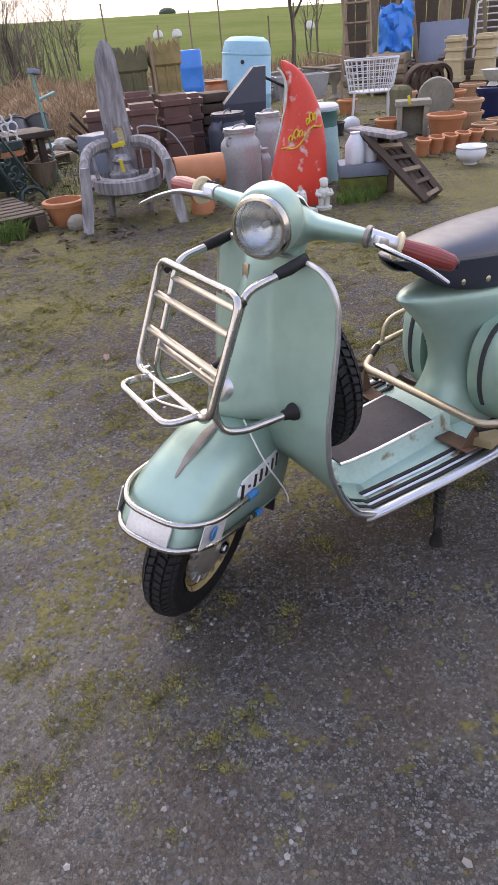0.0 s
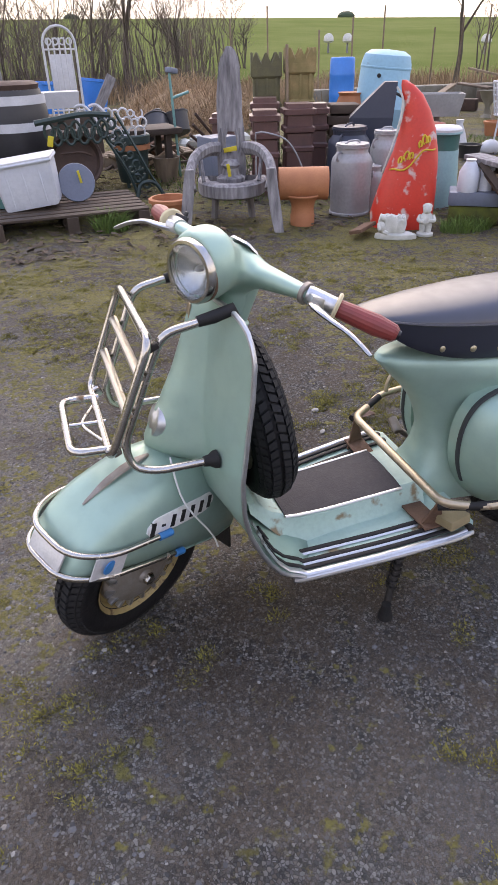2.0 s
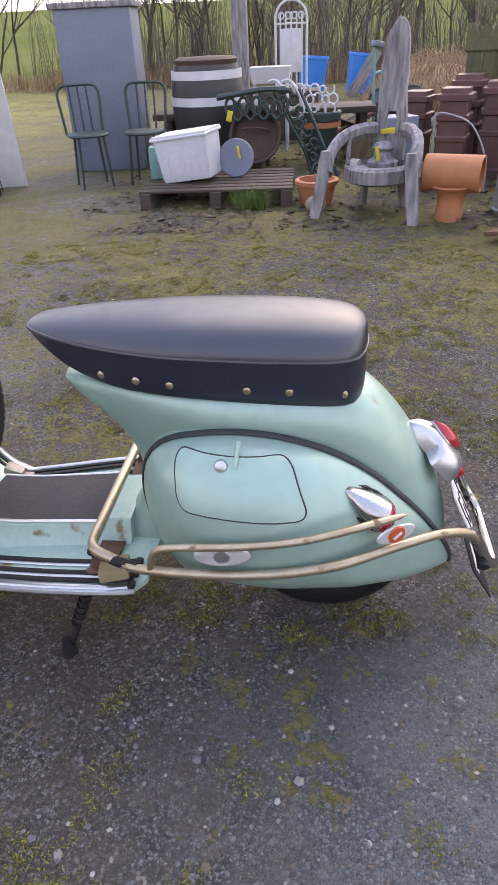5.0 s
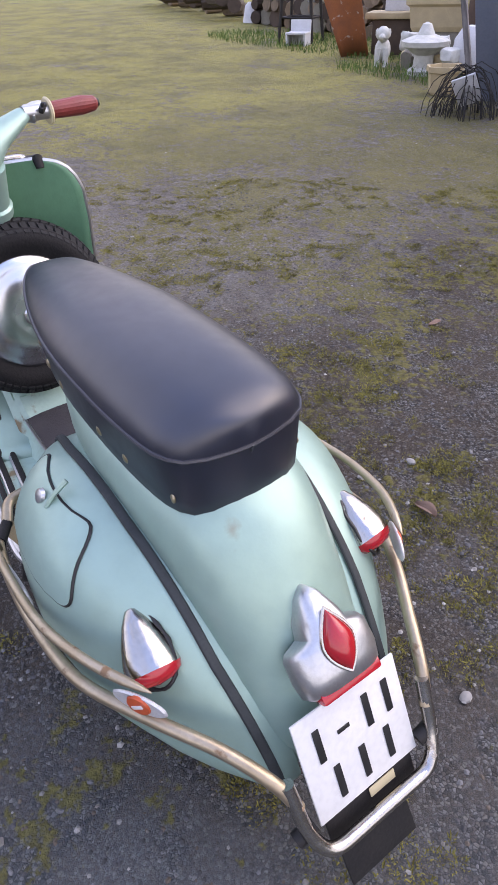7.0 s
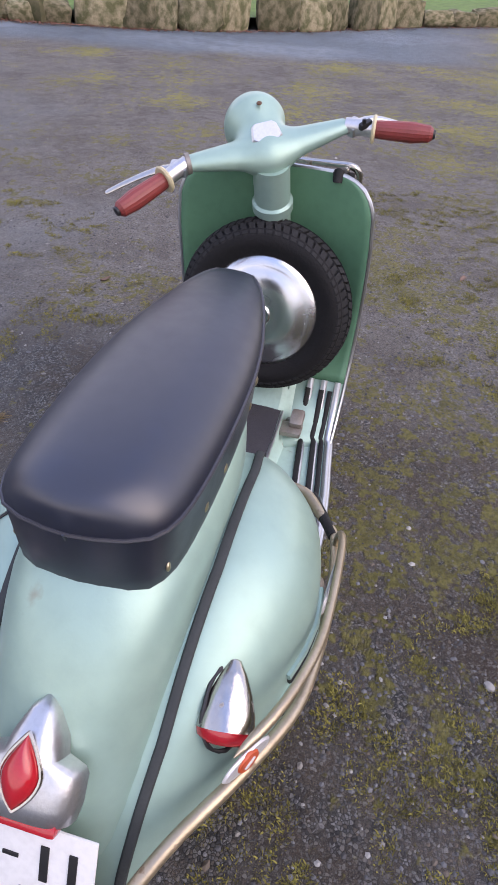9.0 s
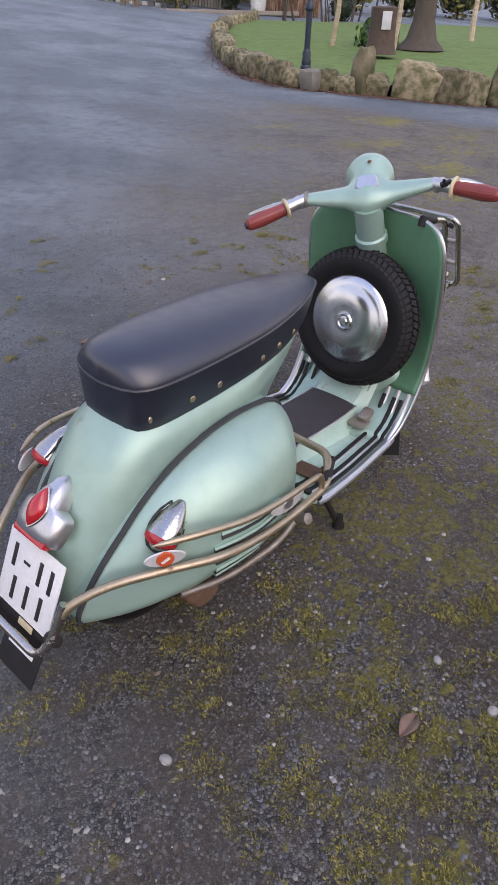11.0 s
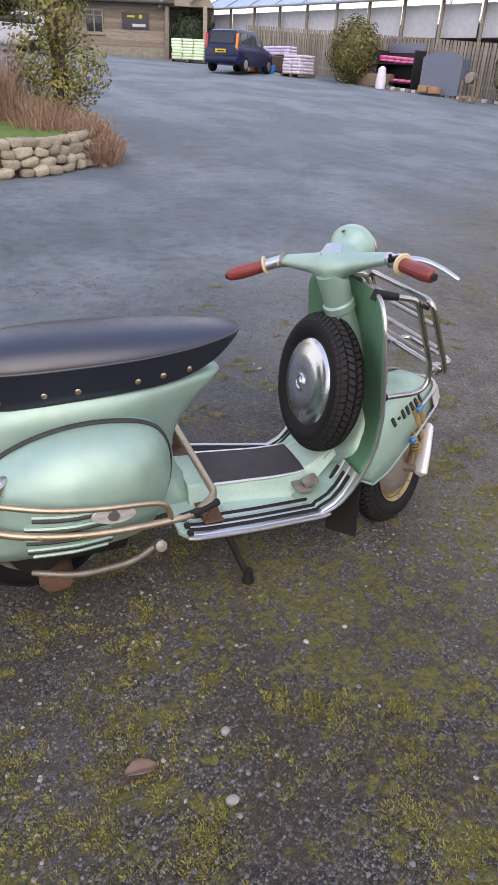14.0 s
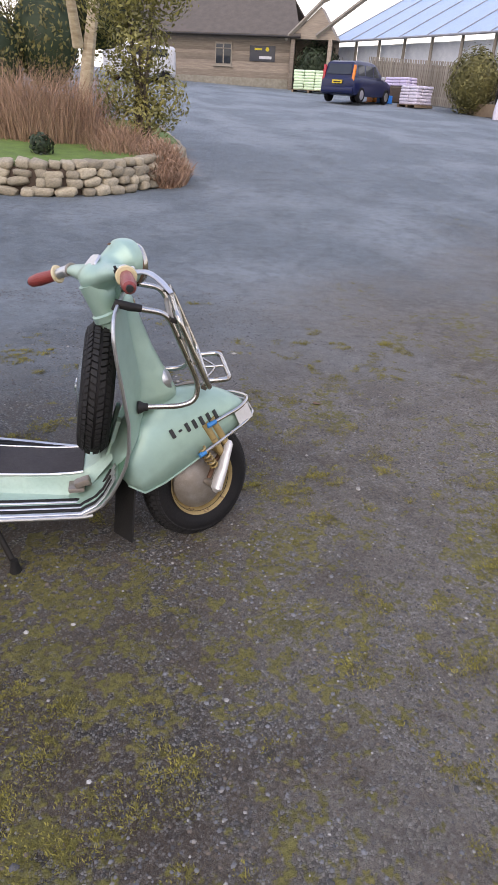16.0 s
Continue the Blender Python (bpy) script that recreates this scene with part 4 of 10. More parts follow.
# rear wheel
rwm = at(-0.605, 0.0, 0.200)
body, tread = ring_tyre(0.208, 0.050, 0.094, 0.128, 60, 0.0075)
rw = sp("rear_tyre", body, RUBBER, "worn black rear tyre", m=rwm)
sp("tread", tread, TREADR, parent=rw)
sp("rear_rim", lathe(rimp, 36, RXm, cap=False), GREYALLOY, parent=rw)
sp("brake_lever", tube([(0.0, -0.07, 0.0), (0.06, -0.075, 0.05), (0.10, -0.07, 0.06)], 0.008, 6), RUSTY, parent=fw)
sp("rear_drum", lathe(drum, 32, RXm @ Matrix.Diagonal((1, 1, 0.75, 1))), GREYALLOY, parent=rw)
sp("engine_case", join(rbox(0.26, 0.12, 0.14, 0.04, at(-0.48, -0.10, 0.24)), lathe([(0.0, 0.06), (0.06, 0.05), (0.075, 0.0), (0.07, -0.05), (0.0, -0.06)], 20, at(-0.60, -0.10, 0.22) @ RXm)), BLACKMETAL, "oily engine casing")
sp("silencer", lathe([(0.0, -0.055), (0.030, -0.052), (0.036, -0.04), (0.036, 0.04), (0.030, 0.052), (0.0, 0.055)], 20, at(-0.56, -0.13, 0.125) @ RXm @ Matrix.Diagonal((1.3, 0.8, 1, 1))), RUSTY, "rusty silencer box")
sp("kick_lever", tube(fillet([(-0.62, -0.15, 0.155), (-0.50, -0.19, 0.145), (-0.36, -0.235, 0.195), (-0.30, -0.245, 0.245)], 0.06), 0.009, 10), GREYALLOY, "kick-start lever")
sp("kick_pedal", lathe([(0.0, -0.026), (0.013, -0.025), (0.016, -0.012), (0.0145, -0.004), (0.016, 0.004), (0.0145, 0.012), (0.015, 0.024), (0.0, 0.027)], 14, at(-0.296, -0.258, 0.252, 0, 60, 0)), GREYALLOY, "grey rubber kick pedal")

# crash bars along both cowls
for s in (1, -1):
    lowp = [(-0.135, s * 0.225, 0.33), (-0.20, s * 0.262, 0.338), (-0.26, s * 0.290, 0.350), (-0.40, s * 0.302, 0.357), (-0.52, s * 0.300, 0.366), (-0.63, s * 0.285, 0.380), (-0.74, s * 0.235, 0.388), (-0.83, s * 0.178, 0.374), (-0.895, s * 0.140, 0.345), (-0.925, s * 0.122, 0.305)]
    sp("crash_bar", tube(smooth_path(lowp, 5), 0.0098, 10), TARNISH, "tarnished brassy crash bar")
    upp = smooth_path([(-0.272, s * 0.292, 0.355), (-0.278, s * 0.294, 0.385), (-0.295, s * 0.298, 0.410), (-0.335, s * 0.304, 0.424), (-0.45, s * 0.306, 0.434), (-0.56, s * 0.300, 0.448), (-0.67, s * 0.272, 0.464), (-0.755, s * 0.228, 0.462)], 4)
    sp("crash_bar", tube(upp, [0.0075] * (len(upp) - 3) + [0.0072, 0.005, 0.001], 10), TARNISH, "tarnished upper crash bar")
    sp("bar_rubber", tube([(-0.125, s * 0.222, 0.330), (-0.20, s * 0.262, 0.339), (-0.245, s * 0.284, 0.348)], 0.0108, 10), STRIP, "black rubber sleeve")
    for (xx, ya, yb, zz, lw) in ((-0.415, 0.295, 0.297, 0.402, 0.088), (-0.735, 0.222, 0.235, 0.424, 0.075)):
        yo = s * (0.296 if xx > -0.5 else 0.240)
        pm = at(xx, yo, zz, s * (4 if xx > -0.5 else 30)) @ Matrix.Rotation(radians(-s * 90), 4, "X")
        sp("bar_plate", xf(lathe([(0.0, 0.0035), (0.050, 0.003), (0.054, 0.0), (0.050, -0.002)], 20), pm @ Matrix.Diagonal((1.0 if xx > -0.5 else 0.8, 0.46 if xx > -0.5 else 0.36, 1, 1))), PALEALLOY, "oval pale alloy guard plate")
        if xx < -0.5:
            sp("bar_badge", xf(lathe([(0.0, 0.0065), (0.017, 0.006), (0.019, 0.003), (0.019, 0.0)], 20), pm), ORANGE_STICK, "round orange badge")
            sp("badge_mark", xf(rbox(0.02, 0.006, 0.002, 0.0008), pm @ at(0, 0, 0.0072, 35)), WHITE)
        else:
            sp("bar_emblem", xf(lathe([(0.0, 0.0065), (0.014, 0.006), (0.016, 0.003), (0.016, 0.0)], 20), pm), ALU)
sp("cross_tube", tube(fillet([(-0.19, 0.255, 0.337), (-0.128, 0.232, 0.345), (-0.126, -0.206, 0.343), (-0.19, -0.255, 0.337)], 0.03), 0.0112, 12), TARNISH, "tarnished cross tube of the crash bars")
for s in (1, -1):
    sp("bar_bracket", loft([[(-0.10, s * 0.19, 0.248), (-0.16, s * 0.205, 0.25), (-0.133, s * 0.215, 0.345)], [(-0.10, s * 0.196, 0.248), (-0.16, s * 0.211, 0.25), (-0.133, s * 0.221, 0.345)]]), RUSTY, "rusty angle bracket", flat=True)
    sp("bar_bracket", rbox(0.055, 0.11, 0.006, 0.002, at(-0.13, s * 0.165, 0.259, 0, s * 4)), RUSTY)
sp("packing_block", rbox(0.062, 0.058, 0.026, 0.004, at(-0.17, 0.225, 0.285, 12, 8, 4)), WOODBLOCK, "small worn wooden packing block")

# tail lamp, plate, rear guard
tl = []
for d, hw, th in ((0.075, 0.004, 0.012), (0.06, 0.018, 0.030), (0.03, 0.032, 0.044), (0.010, 0.037, 0.048), (0.002, 0.060, 0.046), (-0.006, 0.066, 0.046), (-0.04, 0.067, 0.046), (-0.062, 0.063, 0.040), (-0.068, 0.056, 0.03)):
    tl.append([(d, hw * math.copysign(abs(math.cos(a)) ** 0.6, math.cos(a)), -0.012 + th * max(0, math.sin(a)) ** 0.7) for a in np.linspace(0, math.pi, 15)])
tail = sp("tail_lamp", loft(tl), ALU, "cast alloy tail lamp housing", m=Matrix.Translation((-0.824, 0, 0.470)) @ Matrix.Rotation(radians(-47), 4, "Y"), angle=50)
lens_rows = []
for u in np.linspace(-1, 1, 15):
    hw_ = 0.023 * max(0.02, 1 - abs(u) ** 1.7) * (1.0 - 0.22 * u)
    lens_rows.append([(-0.004 + 0.043 * u, hw_ * math.cos(a), 0.033 + 0.019 * max(0.05, 1 - u * u) ** 0.5 * math.sin(a)) for a in np.linspace(0, math.pi, 13)])
sp("tail_lens", loft(lens_rows), REDLENS, "red almond-shaped lens", parent=tail)
sp("lens_rim", tube([(-0.004 + 0.045 * math.cos(a), 0.0235 * math.copysign(1 - abs(math.cos(a)) ** 1.7, math.sin(a)) * (1.0 - 0.22 * math.cos(a)) * 1.08, 0.0345) for a in np.linspace(0, 2 * math.pi, 33)[:-1]], 0.0026, 6, True), CHROME, parent=tail)
sp("lower_lens", rbox(0.018, 0.104, 0.026, 0.006, at(-0.066, 0, 0.010)), REDLENS, "red strip lens", parent=tail)
PLM = Matrix(((0.0, 0.42, -0.907, -0.905), (-1.0, 0, 0, 0.0), (0, 0.907, 0.42, 0.318), (0, 0, 0, 1)))
plate = sp("number_plate", rbox(0.190, 0.172, 0.004, 0.012), WHITE, "white enamel number plate with black bars", m=PLM)
for row, ks in ((0.032, (-0.062, -0.018, 0.028, 0.066)), (-0.040, (-0.045, 0.002, 0.05))):
    for k, xx in enumerate(ks):
        long = not (row > 0 and k == 1)
        sp("plate_bar", rbox(0.0115 if long else 0.022, 0.054 if long else 0.006, 0.002, 0.0008, at(xx, row, 0.003)), BLACKINK, parent=plate)
sp("plate_bracket", rbox(0.17, 0.05, 0.006, 0.004, at(0, -0.105, -0.006)), BLACKMETAL, parent=plate)
sp("plate_tag", rbox(0.05, 0.016, 0.002, 0.001, at(0.02, -0.098, 0.0005)), CREAM, parent=plate)
sp("mudflap", rbox(0.135, 0.10, 0.004, 0.006, Matrix(((0, 0.52, -0.85, -0.965), (-1, 0, 0, 0), (0, 0.85, 0.52, 0.135), (0, 0, 0, 1)))), STRIP, "black rubber mudflap")
sp("mudflap_mark", rbox(0.09, 0.018, 0.002, 0.001, Matrix(((0, 0.52, -0.85, -0.959), (-1, 0, 0, 0), (0, 0.85, 0.52, 0.152), (0, 0, 0, 1)))), WHITE)
sp("rear_guard", tube(fillet([(-0.905, 0.128, 0.345), (-0.945, 0.122, 0.262), (-0.972, 0.10, 0.222), (-0.972, -0.10, 0.222), (-0.945, -0.122, 0.262), (-0.905, -0.128, 0.345)], 0.04), 0.0105, 12), CHROME, "chrome loop guard under the plate")
for s in (1, -1):
    sp("guard_clamp", lathe([(0.0, -0.02), (0.013, -0.02), (0.013, 0.014), (0.0, 0.016)], 12, at(-0.938, s * 0.118, 0.258, 0, 70)), BLACKMETAL)

CHIP_AT = (-0.234, -0.058, 0.424)
# stand, pedal, flap
sp("stand", join(tube(fillet([(-0.09, 0.10, 0.205), (-0.075, 0.172, 0.170), (-0.016, 0.222, 0.012)], 0.04), 0.010, 10), tube(fillet([(-0.09, -0.10, 0.205), (-0.075, -0.160, 0.170), (-0.012, -0.205, 0.012)], 0.04), 0.010, 10), tube([(-0.09, -0.12, 0.203), (-0.09, 0.12, 0.203)], 0.010, 10)), BLACKMETAL, "black two-legged stand")
sp("stand_spring", tube([(-0.068 + 0.00082 * a + 0.013 * math.cos(a), 0.177 + 0.0007 * a + 0.013 * math.sin(a), 0.155 - 0.0022 * a) for a in np.linspace(0, 34, 90)], 0.0034, 5), BLACKMETAL, "dark coil spring on the stand leg")
for s, yy in ((1, 0.226), (-1, -0.208)):
    sp("stand_foot", lathe([(0.0, 0.0), (0.020, 0.0), (0.019, 0.012), (0.014, 0.03), (0.012, 0.05), (0.0, 0.052)], 14, at(-0.016, s * abs(yy), 0.0)), STRIP, "worn rubber foot")
sp("brake_pedal", join(rbox(0.05, 0.035, 0.022, 0.008, at(0.205, -0.125, 0.275, 0, 0, -20)), tube([(0.225, -0.10, 0.25), (0.205, -0.12, 0.268)], 0.008, 8), rbox(0.05, 0.055, 0.016, 0.006, at(0.185, -0.115, 0.252))), GREYALLOY, "alloy brake pedal")
flap = [[(-0.192, -0.062, -0.600), (-0.192, 0.062, -0.600), (-0.305, 0.058, -0.778), (-0.299, -0.048, -0.786)], [(-0.198, -0.062, -0.598), (-0.198, 0.062, -0.598), (-0.311, 0.058, -0.776), (-0.305, -0.048, -0.784)]]
sp("flap_mark", rbox(0.002, 0.05, 0.014, 0.0005, at(-0.243, 0, -0.690, 0, 0, 31)), WHITE, "small pale stamped bar", m=STEER @ Matrix.Translation((-0.006, -0.005, 0.0)))
sp("front_flap", loft(flap), STRIP, "black rubber front mudflap", flat=True, **st)
for k, (dx, dy, dz, r) in enumerate(((0.0, 0.0, 0.0, 0.008), (0.004, 0.028, 0.012, 0.006), (-0.002, 0.022, -0.022, 0.009), (0.0, -0.014, 0.018, 0.005))):
    sp("chip_mark", ball(0.0035, r, r * 0.7, at(CHIP_AT[0] + dx, CHIP_AT[1] + dy, CHIP_AT[2] + dz, 12, 20 * k)), RUSTY, "dark rusty paint chip")


# ---- ground ----
def soft(v):
    return v if v > 20 else math.log1p(math.exp(v))


def smoothstep(v):
    v = min(1.0, max(0.0, v))
    return v * v * (3 - 2 * v)


def ground_z(x, y):
    z = 0.060 * 2.0 * (soft((y - 6.0) / 2.0) - soft((y - 60.0) / 2.0)) if y > -6 else 0.0
    z += 4.6 * smoothstep((-y - 16) / 105) + 0.4 * smoothstep((-y - 16) / 60) * math.sin(x * 0.02 + 1.0)
    near = smoothstep((math.hypot(x, y) - 0.8) / 3)
    z += 0.02 * near * noise.noise((x * 0.7, y * 0.7, 3.1)) + 0.004 * noise.noise((x * 4, y * 4, 1.7))
    return z


def ground_material():
    m = bpy.data.materials.new("gravel_mud_and_moss")
    m.use_nodes = True
    n, l = m.node_tree.nodes, m.node_tree.links
    b = n["Principled BSDF"]
    co = n.new("ShaderNodeTexCoord").outputs["Object"]
    sep = n.new("ShaderNodeSeparateXYZ")
    l.new(co, sep.inputs[0])

    def put(sock, v):
        if isinstance(v, tuple):
            sock.default_value = (*v, 1)
        elif isinstance(v, (int, float)):
            sock.default_value = v
        else:
            l.new(v, sock)

    def tex(s, d=5, rough=0.55):
        t = n.new("ShaderNodeTexNoise")
        t.inputs["Scale"].default_value, t.inputs["Detail"].default_value, t.inputs["Roughness"].default_value = s, d, rough
        l.new(co, t.inputs["Vector"])
        return t.outputs[0]

    def vor(s, out="Distance", feature="F1"):
        t = n.new("ShaderNodeTexVoronoi")
        t.feature = feature
        t.inputs["Scale"].default_value = s
        l.new(co, t.inputs["Vector"])
        return t.outputs[out]

    def rng(v, a, c, lo=0.0, hi=1.0):
        r = n.new("ShaderNodeMapRange")
        r.interpolation_type = "SMOOTHSTEP"
        for i, q in enumerate((v, a, c, lo, hi)):
            put(r.inputs[i], q)
        return r.outputs[0]

    def op(kind, a, c):
        x = n.new("ShaderNodeMath")
        x.operation = kind
        put(x.inputs[0], a)
        put(x.inputs[1], c)
        return x.outputs[0]

    def mix(f, a, c):
        x = n.new("ShaderNodeMix")
        x.data_type = "RGBA"
        put(x.inputs[0], f)
        put(x.inputs[6], a)
        put(x.inputs[7], c)
        return x.outputs[2]

    X, Y = sep.outputs[0], sep.outputs[1]
    big, mid, fine, grit = tex(0.35, 4), tex(1.7, 6, 0.6), tex(14, 6), tex(90, 4)
    clump = op("ADD", op("MULTIPLY", tex(15, 5, 0.6), 0.62), op("MULTIPLY", tex(38, 3), 0.38))

    def chip_layer(s):
        c = n.new("ShaderNodeSeparateColor")
        l.new(vor(s, "Color"), c.inputs[0])
        return c, vor(s, "Distance", "DISTANCE_TO_EDGE")

    coarse, coarse_d = chip_layer(150)
    small, small_d = chip_layer(310)
    # compacted mud, with areas of loose grey chips
    wob = op("MULTIPLY", op("SUBTRACT", tex(0.55, 6, 0.65), 0.5), 5.0)
    # ramp towards +x: glancing sky sheen put into the mud and chip colours
    east_sheen = rng(op("ADD", op("ADD", X, op("MULTIPLY", wob, 0.30)), op("MULTIPLY", op("SUBTRACT", mid, 0.5), 1.6)), 0.2, 1.5)
    mud = mix(rng(mid, 0.35, 0.68), (0.080, 0.057, 0.038), (0.165, 0.124, 0.084))
    mud = mix(east_sheen, mud, mix(rng(mid, 0.38, 0.62), (0.215, 0.190, 0.160), (0.34, 0.31, 0.27)))
    mud = mix(rng(grit, 0.38, 0.7, 0.0, 0.6), mud, (0.044, 0.037, 0.032))
    mud = mix(rng(small.outputs[0], 0.3, 1.0, 0.0, 0.55), mud, (0.150, 0.138, 0.126))
    mud = mix(rng(small_d, 0.02, 0.16, 0.75, 0.0), mud, (0.020, 0.016, 0.013))
    mud = mix(op("MULTIPLY", rng(coarse.outputs[0], 0.72, 0.80), rng(coarse_d, 0.04, 0.12)), mud, mix(coarse.outputs[2], (0.070, 0.066, 0.061), (0.165, 0.150, 0.130)))
    chips = mix(rng(coarse.outputs[0], 0.1, 1.0), (0.044, 0.044, 0.045), (0.25, 0.247, 0.238))
    chips = mix(rng(coarse.outputs[2], 0.55, 0.9, 0.0, 0.6), chips, (0.13, 0.105, 0.08))
    chips = mix(rng(coarse_d, 0.02, 0.13, 0.85, 0.0), chips, (0.014, 0.013, 0.012))
    chips = mix(op("MULTIPLY", east_sheen, 0.55), chips, mix(coarse.outputs[1], (0.17, 0.155, 0.135), (0.42, 0.39, 0.345)))
    loose = rng(op("ADD", op("MULTIPLY", tex(3.2, 6, 0.7), 0.6), op("MULTIPLY", fine, 0.4)), 0.45, 0.58, 0.10, 0.92)
    gravel = mix(loose, mud, chips)
    pale = op("MULTIPLY", rng(coarse.outputs[1], 0.965, 0.985), rng(mid, 0.38, 0.6))
    gravel = mix(pale, gravel, (0.27, 0.26, 0.24))
    # blue-grey gravel of the drive, worn in long tracks
    warp = n.new("ShaderNodeMapping")
    warp.inputs["Rotation"].default_value = (0, 0, radians(-52))
    warp.inputs["Scale"].default_value = (0.62, 0.40, 1)
    l.new(co, warp.inputs[0])
    tr = n.new("ShaderNodeTexNoise")
    tr.inputs["Scale"].default_value, tr.inputs["Detail"].default_value = 1.0, 5
    l.new(warp.outputs[0], tr.inputs["Vector"])
    drive_chip = mix(small.outputs[2], (0.090, 0.112, 0.126), (0.215, 0.258, 0.284))
    drive = mix(rng(tr.outputs[0], 0.40, 0.64, 0.0, 0.60), drive_chip, (0.275, 0.316, 0.342))
    drive = mix(rng(mid, 0.50, 0.68, 0.0, 0.35), drive, (0.090, 0.108, 0.124))
    drive = mix(rng(tex(9, 6, 0.75), 0.46, 0.62, 0.0, 0.32), drive, (0.072, 0.083, 0.090))
    drive = mix(rng(tex(38, 4, 0.85), 0.60, 0.70, 0.0, 0.5), drive, (0.30, 0.325, 0.335))
    side = rng(op("ADD", op("SUBTRACT", Y, op("MULTIPLY", X, 0.72)), wob), -0.5, 3.1)
    strip = op("MULTIPLY", rng(op("ADD", op("ADD", X, op("MULTIPLY", Y, 0.25)), op("MULTIPLY", wob, 0.3)), 7.9, 8.7), rng(Y, -1.6, 0.4))
    on_drive = op("MAXIMUM", side, strip)
    base = mix(op("MULTIPLY", on_drive, 0.92), gravel, drive)
    # moss and thin grass in small clumps
    mossy = op("ADD", rng(Y, -0.6, -2.4, 0.0, 0.100), op("MULTIPLY", rng(X, 2.6, 6.0, 0.0, 0.075), rng(Y, 1.2, -2.6, 0.1, 1.0)))
    mossy = op("ADD", mossy, op("MULTIPLY", op("SUBTRACT", tex(0.9, 6, 0.7), 0.5), 0.32))
    mossy = op("SUBTRACT", mossy, op("MULTIPLY", on_drive, 0.17))
    region = op("ADD", op("ADD", op("MULTIPLY", mid, 0.42), op("MULTIPLY", tex(0.7, 4), 0.34)), mossy)
    spot = op("ADD", op("MULTIPLY", clump, 0.95), region)
    moss_mask = op("MULTIPLY", rng(spot, 0.885, 0.965), rng(tex(60, 4), 0.34, 0.52, 0.35, 1.0))
    moss = mix(rng(tex(3, 4), 0.35, 0.65), (0.165, 0.152, 0.040), (0.225, 0.200, 0.060))
    moss = mix(op("MULTIPLY", rng(X, 2.4, 5.0), rng(tex(1.1, 6, 0.7), 0.38, 0.58, 0.2, 0.95)), moss, (0.40, 0.365, 0.075))
    moss = mix(rng(tex(7, 6, 0.75), 0.50, 0.68, 0.0, 0.75), moss, (0.105, 0.098, 0.036))
    moss = mix(rng(grit, 0.38, 0.66, 0.0, 0.6), moss, (0.085, 0.078, 0.026))
    base = mix(op("MULTIPLY", moss_mask, 0.85), base, moss)
    # pasture
    grass = mix(rng(tex(0.08, 6, 0.7), 0.35, 0.65), (0.125, 0.155, 0.050), (0.165, 0.185, 0.070))
    on_field = rng(op("ADD", Y, op("MULTIPLY", op("SUBTRACT", big, 0.5), 6.0)), -17.0, -21.0)
    base = mix(on_field, base, grass)
    l.new(base, b.inputs["Base Color"])
    put(b.inputs["Roughness"], rng(grit, 0.35, 0.65, 0.66, 0.86))
    wet = op("ADD", op("MULTIPLY", on_drive, 0.10), 0.14)
    put(b.inputs["Specular IOR Level"], op("MULTIPLY", wet, op("SUBTRACT", 1.0, on_field)))
    hgt = op("ADD", op("ADD", op("MULTIPLY", op("MULTIPLY", rng(coarse_d, 0.0, 0.22), loose), 0.45), op("MULTIPLY", rng(small_d, 0.0, 0.2), 0.16)), op("ADD", op("MULTIPLY", fine, 0.4), op("MULTIPLY", moss_mask, 0.6)))
    bp = n.new("ShaderNodeBump")
    bp.inputs["Strength"].default_value = 0.9
    bp.inputs["Distance"].default_value = 0.013
    l.new(hgt, bp.inputs["Height"])
    l.new(bp.outputs[0], b.inputs["Normal"])
    return m


GROUND = ground_material()
gx = np.concatenate([np.linspace(-420, -40, 20)[:-1], np.linspace(-40, -8, 33)[:-1], np.linspace(-8, 8, 161)[:-1], np.linspace(8, 40, 49)[:-1], np.linspace(40, 420, 20)])
gy = np.concatenate([np.linspace(-420, -40, 30)[:-1], np.linspace(-40, -8, 41)[:-1], np.linspace(-8, 8, 161)[:-1], np.linspace(8, 40, 65)[:-1], np.linspace(40, 420, 20)])
gv = [(float(x), float(y), ground_z(float(x), float(y))) for y in gy for x in gx]
nx = len(gx)
gf = [(j * nx + i, j * nx + i + 1, (j + 1) * nx + i + 1, (j + 1) * nx + i) for j in range(len(gy) - 1) for i in range(nx - 1)]
ground = raw("ground", gv, gf, GROUND, smooth=True)
tagged(ground, "gravel and mud yard with yellow moss patches", "ground", kind="structure")

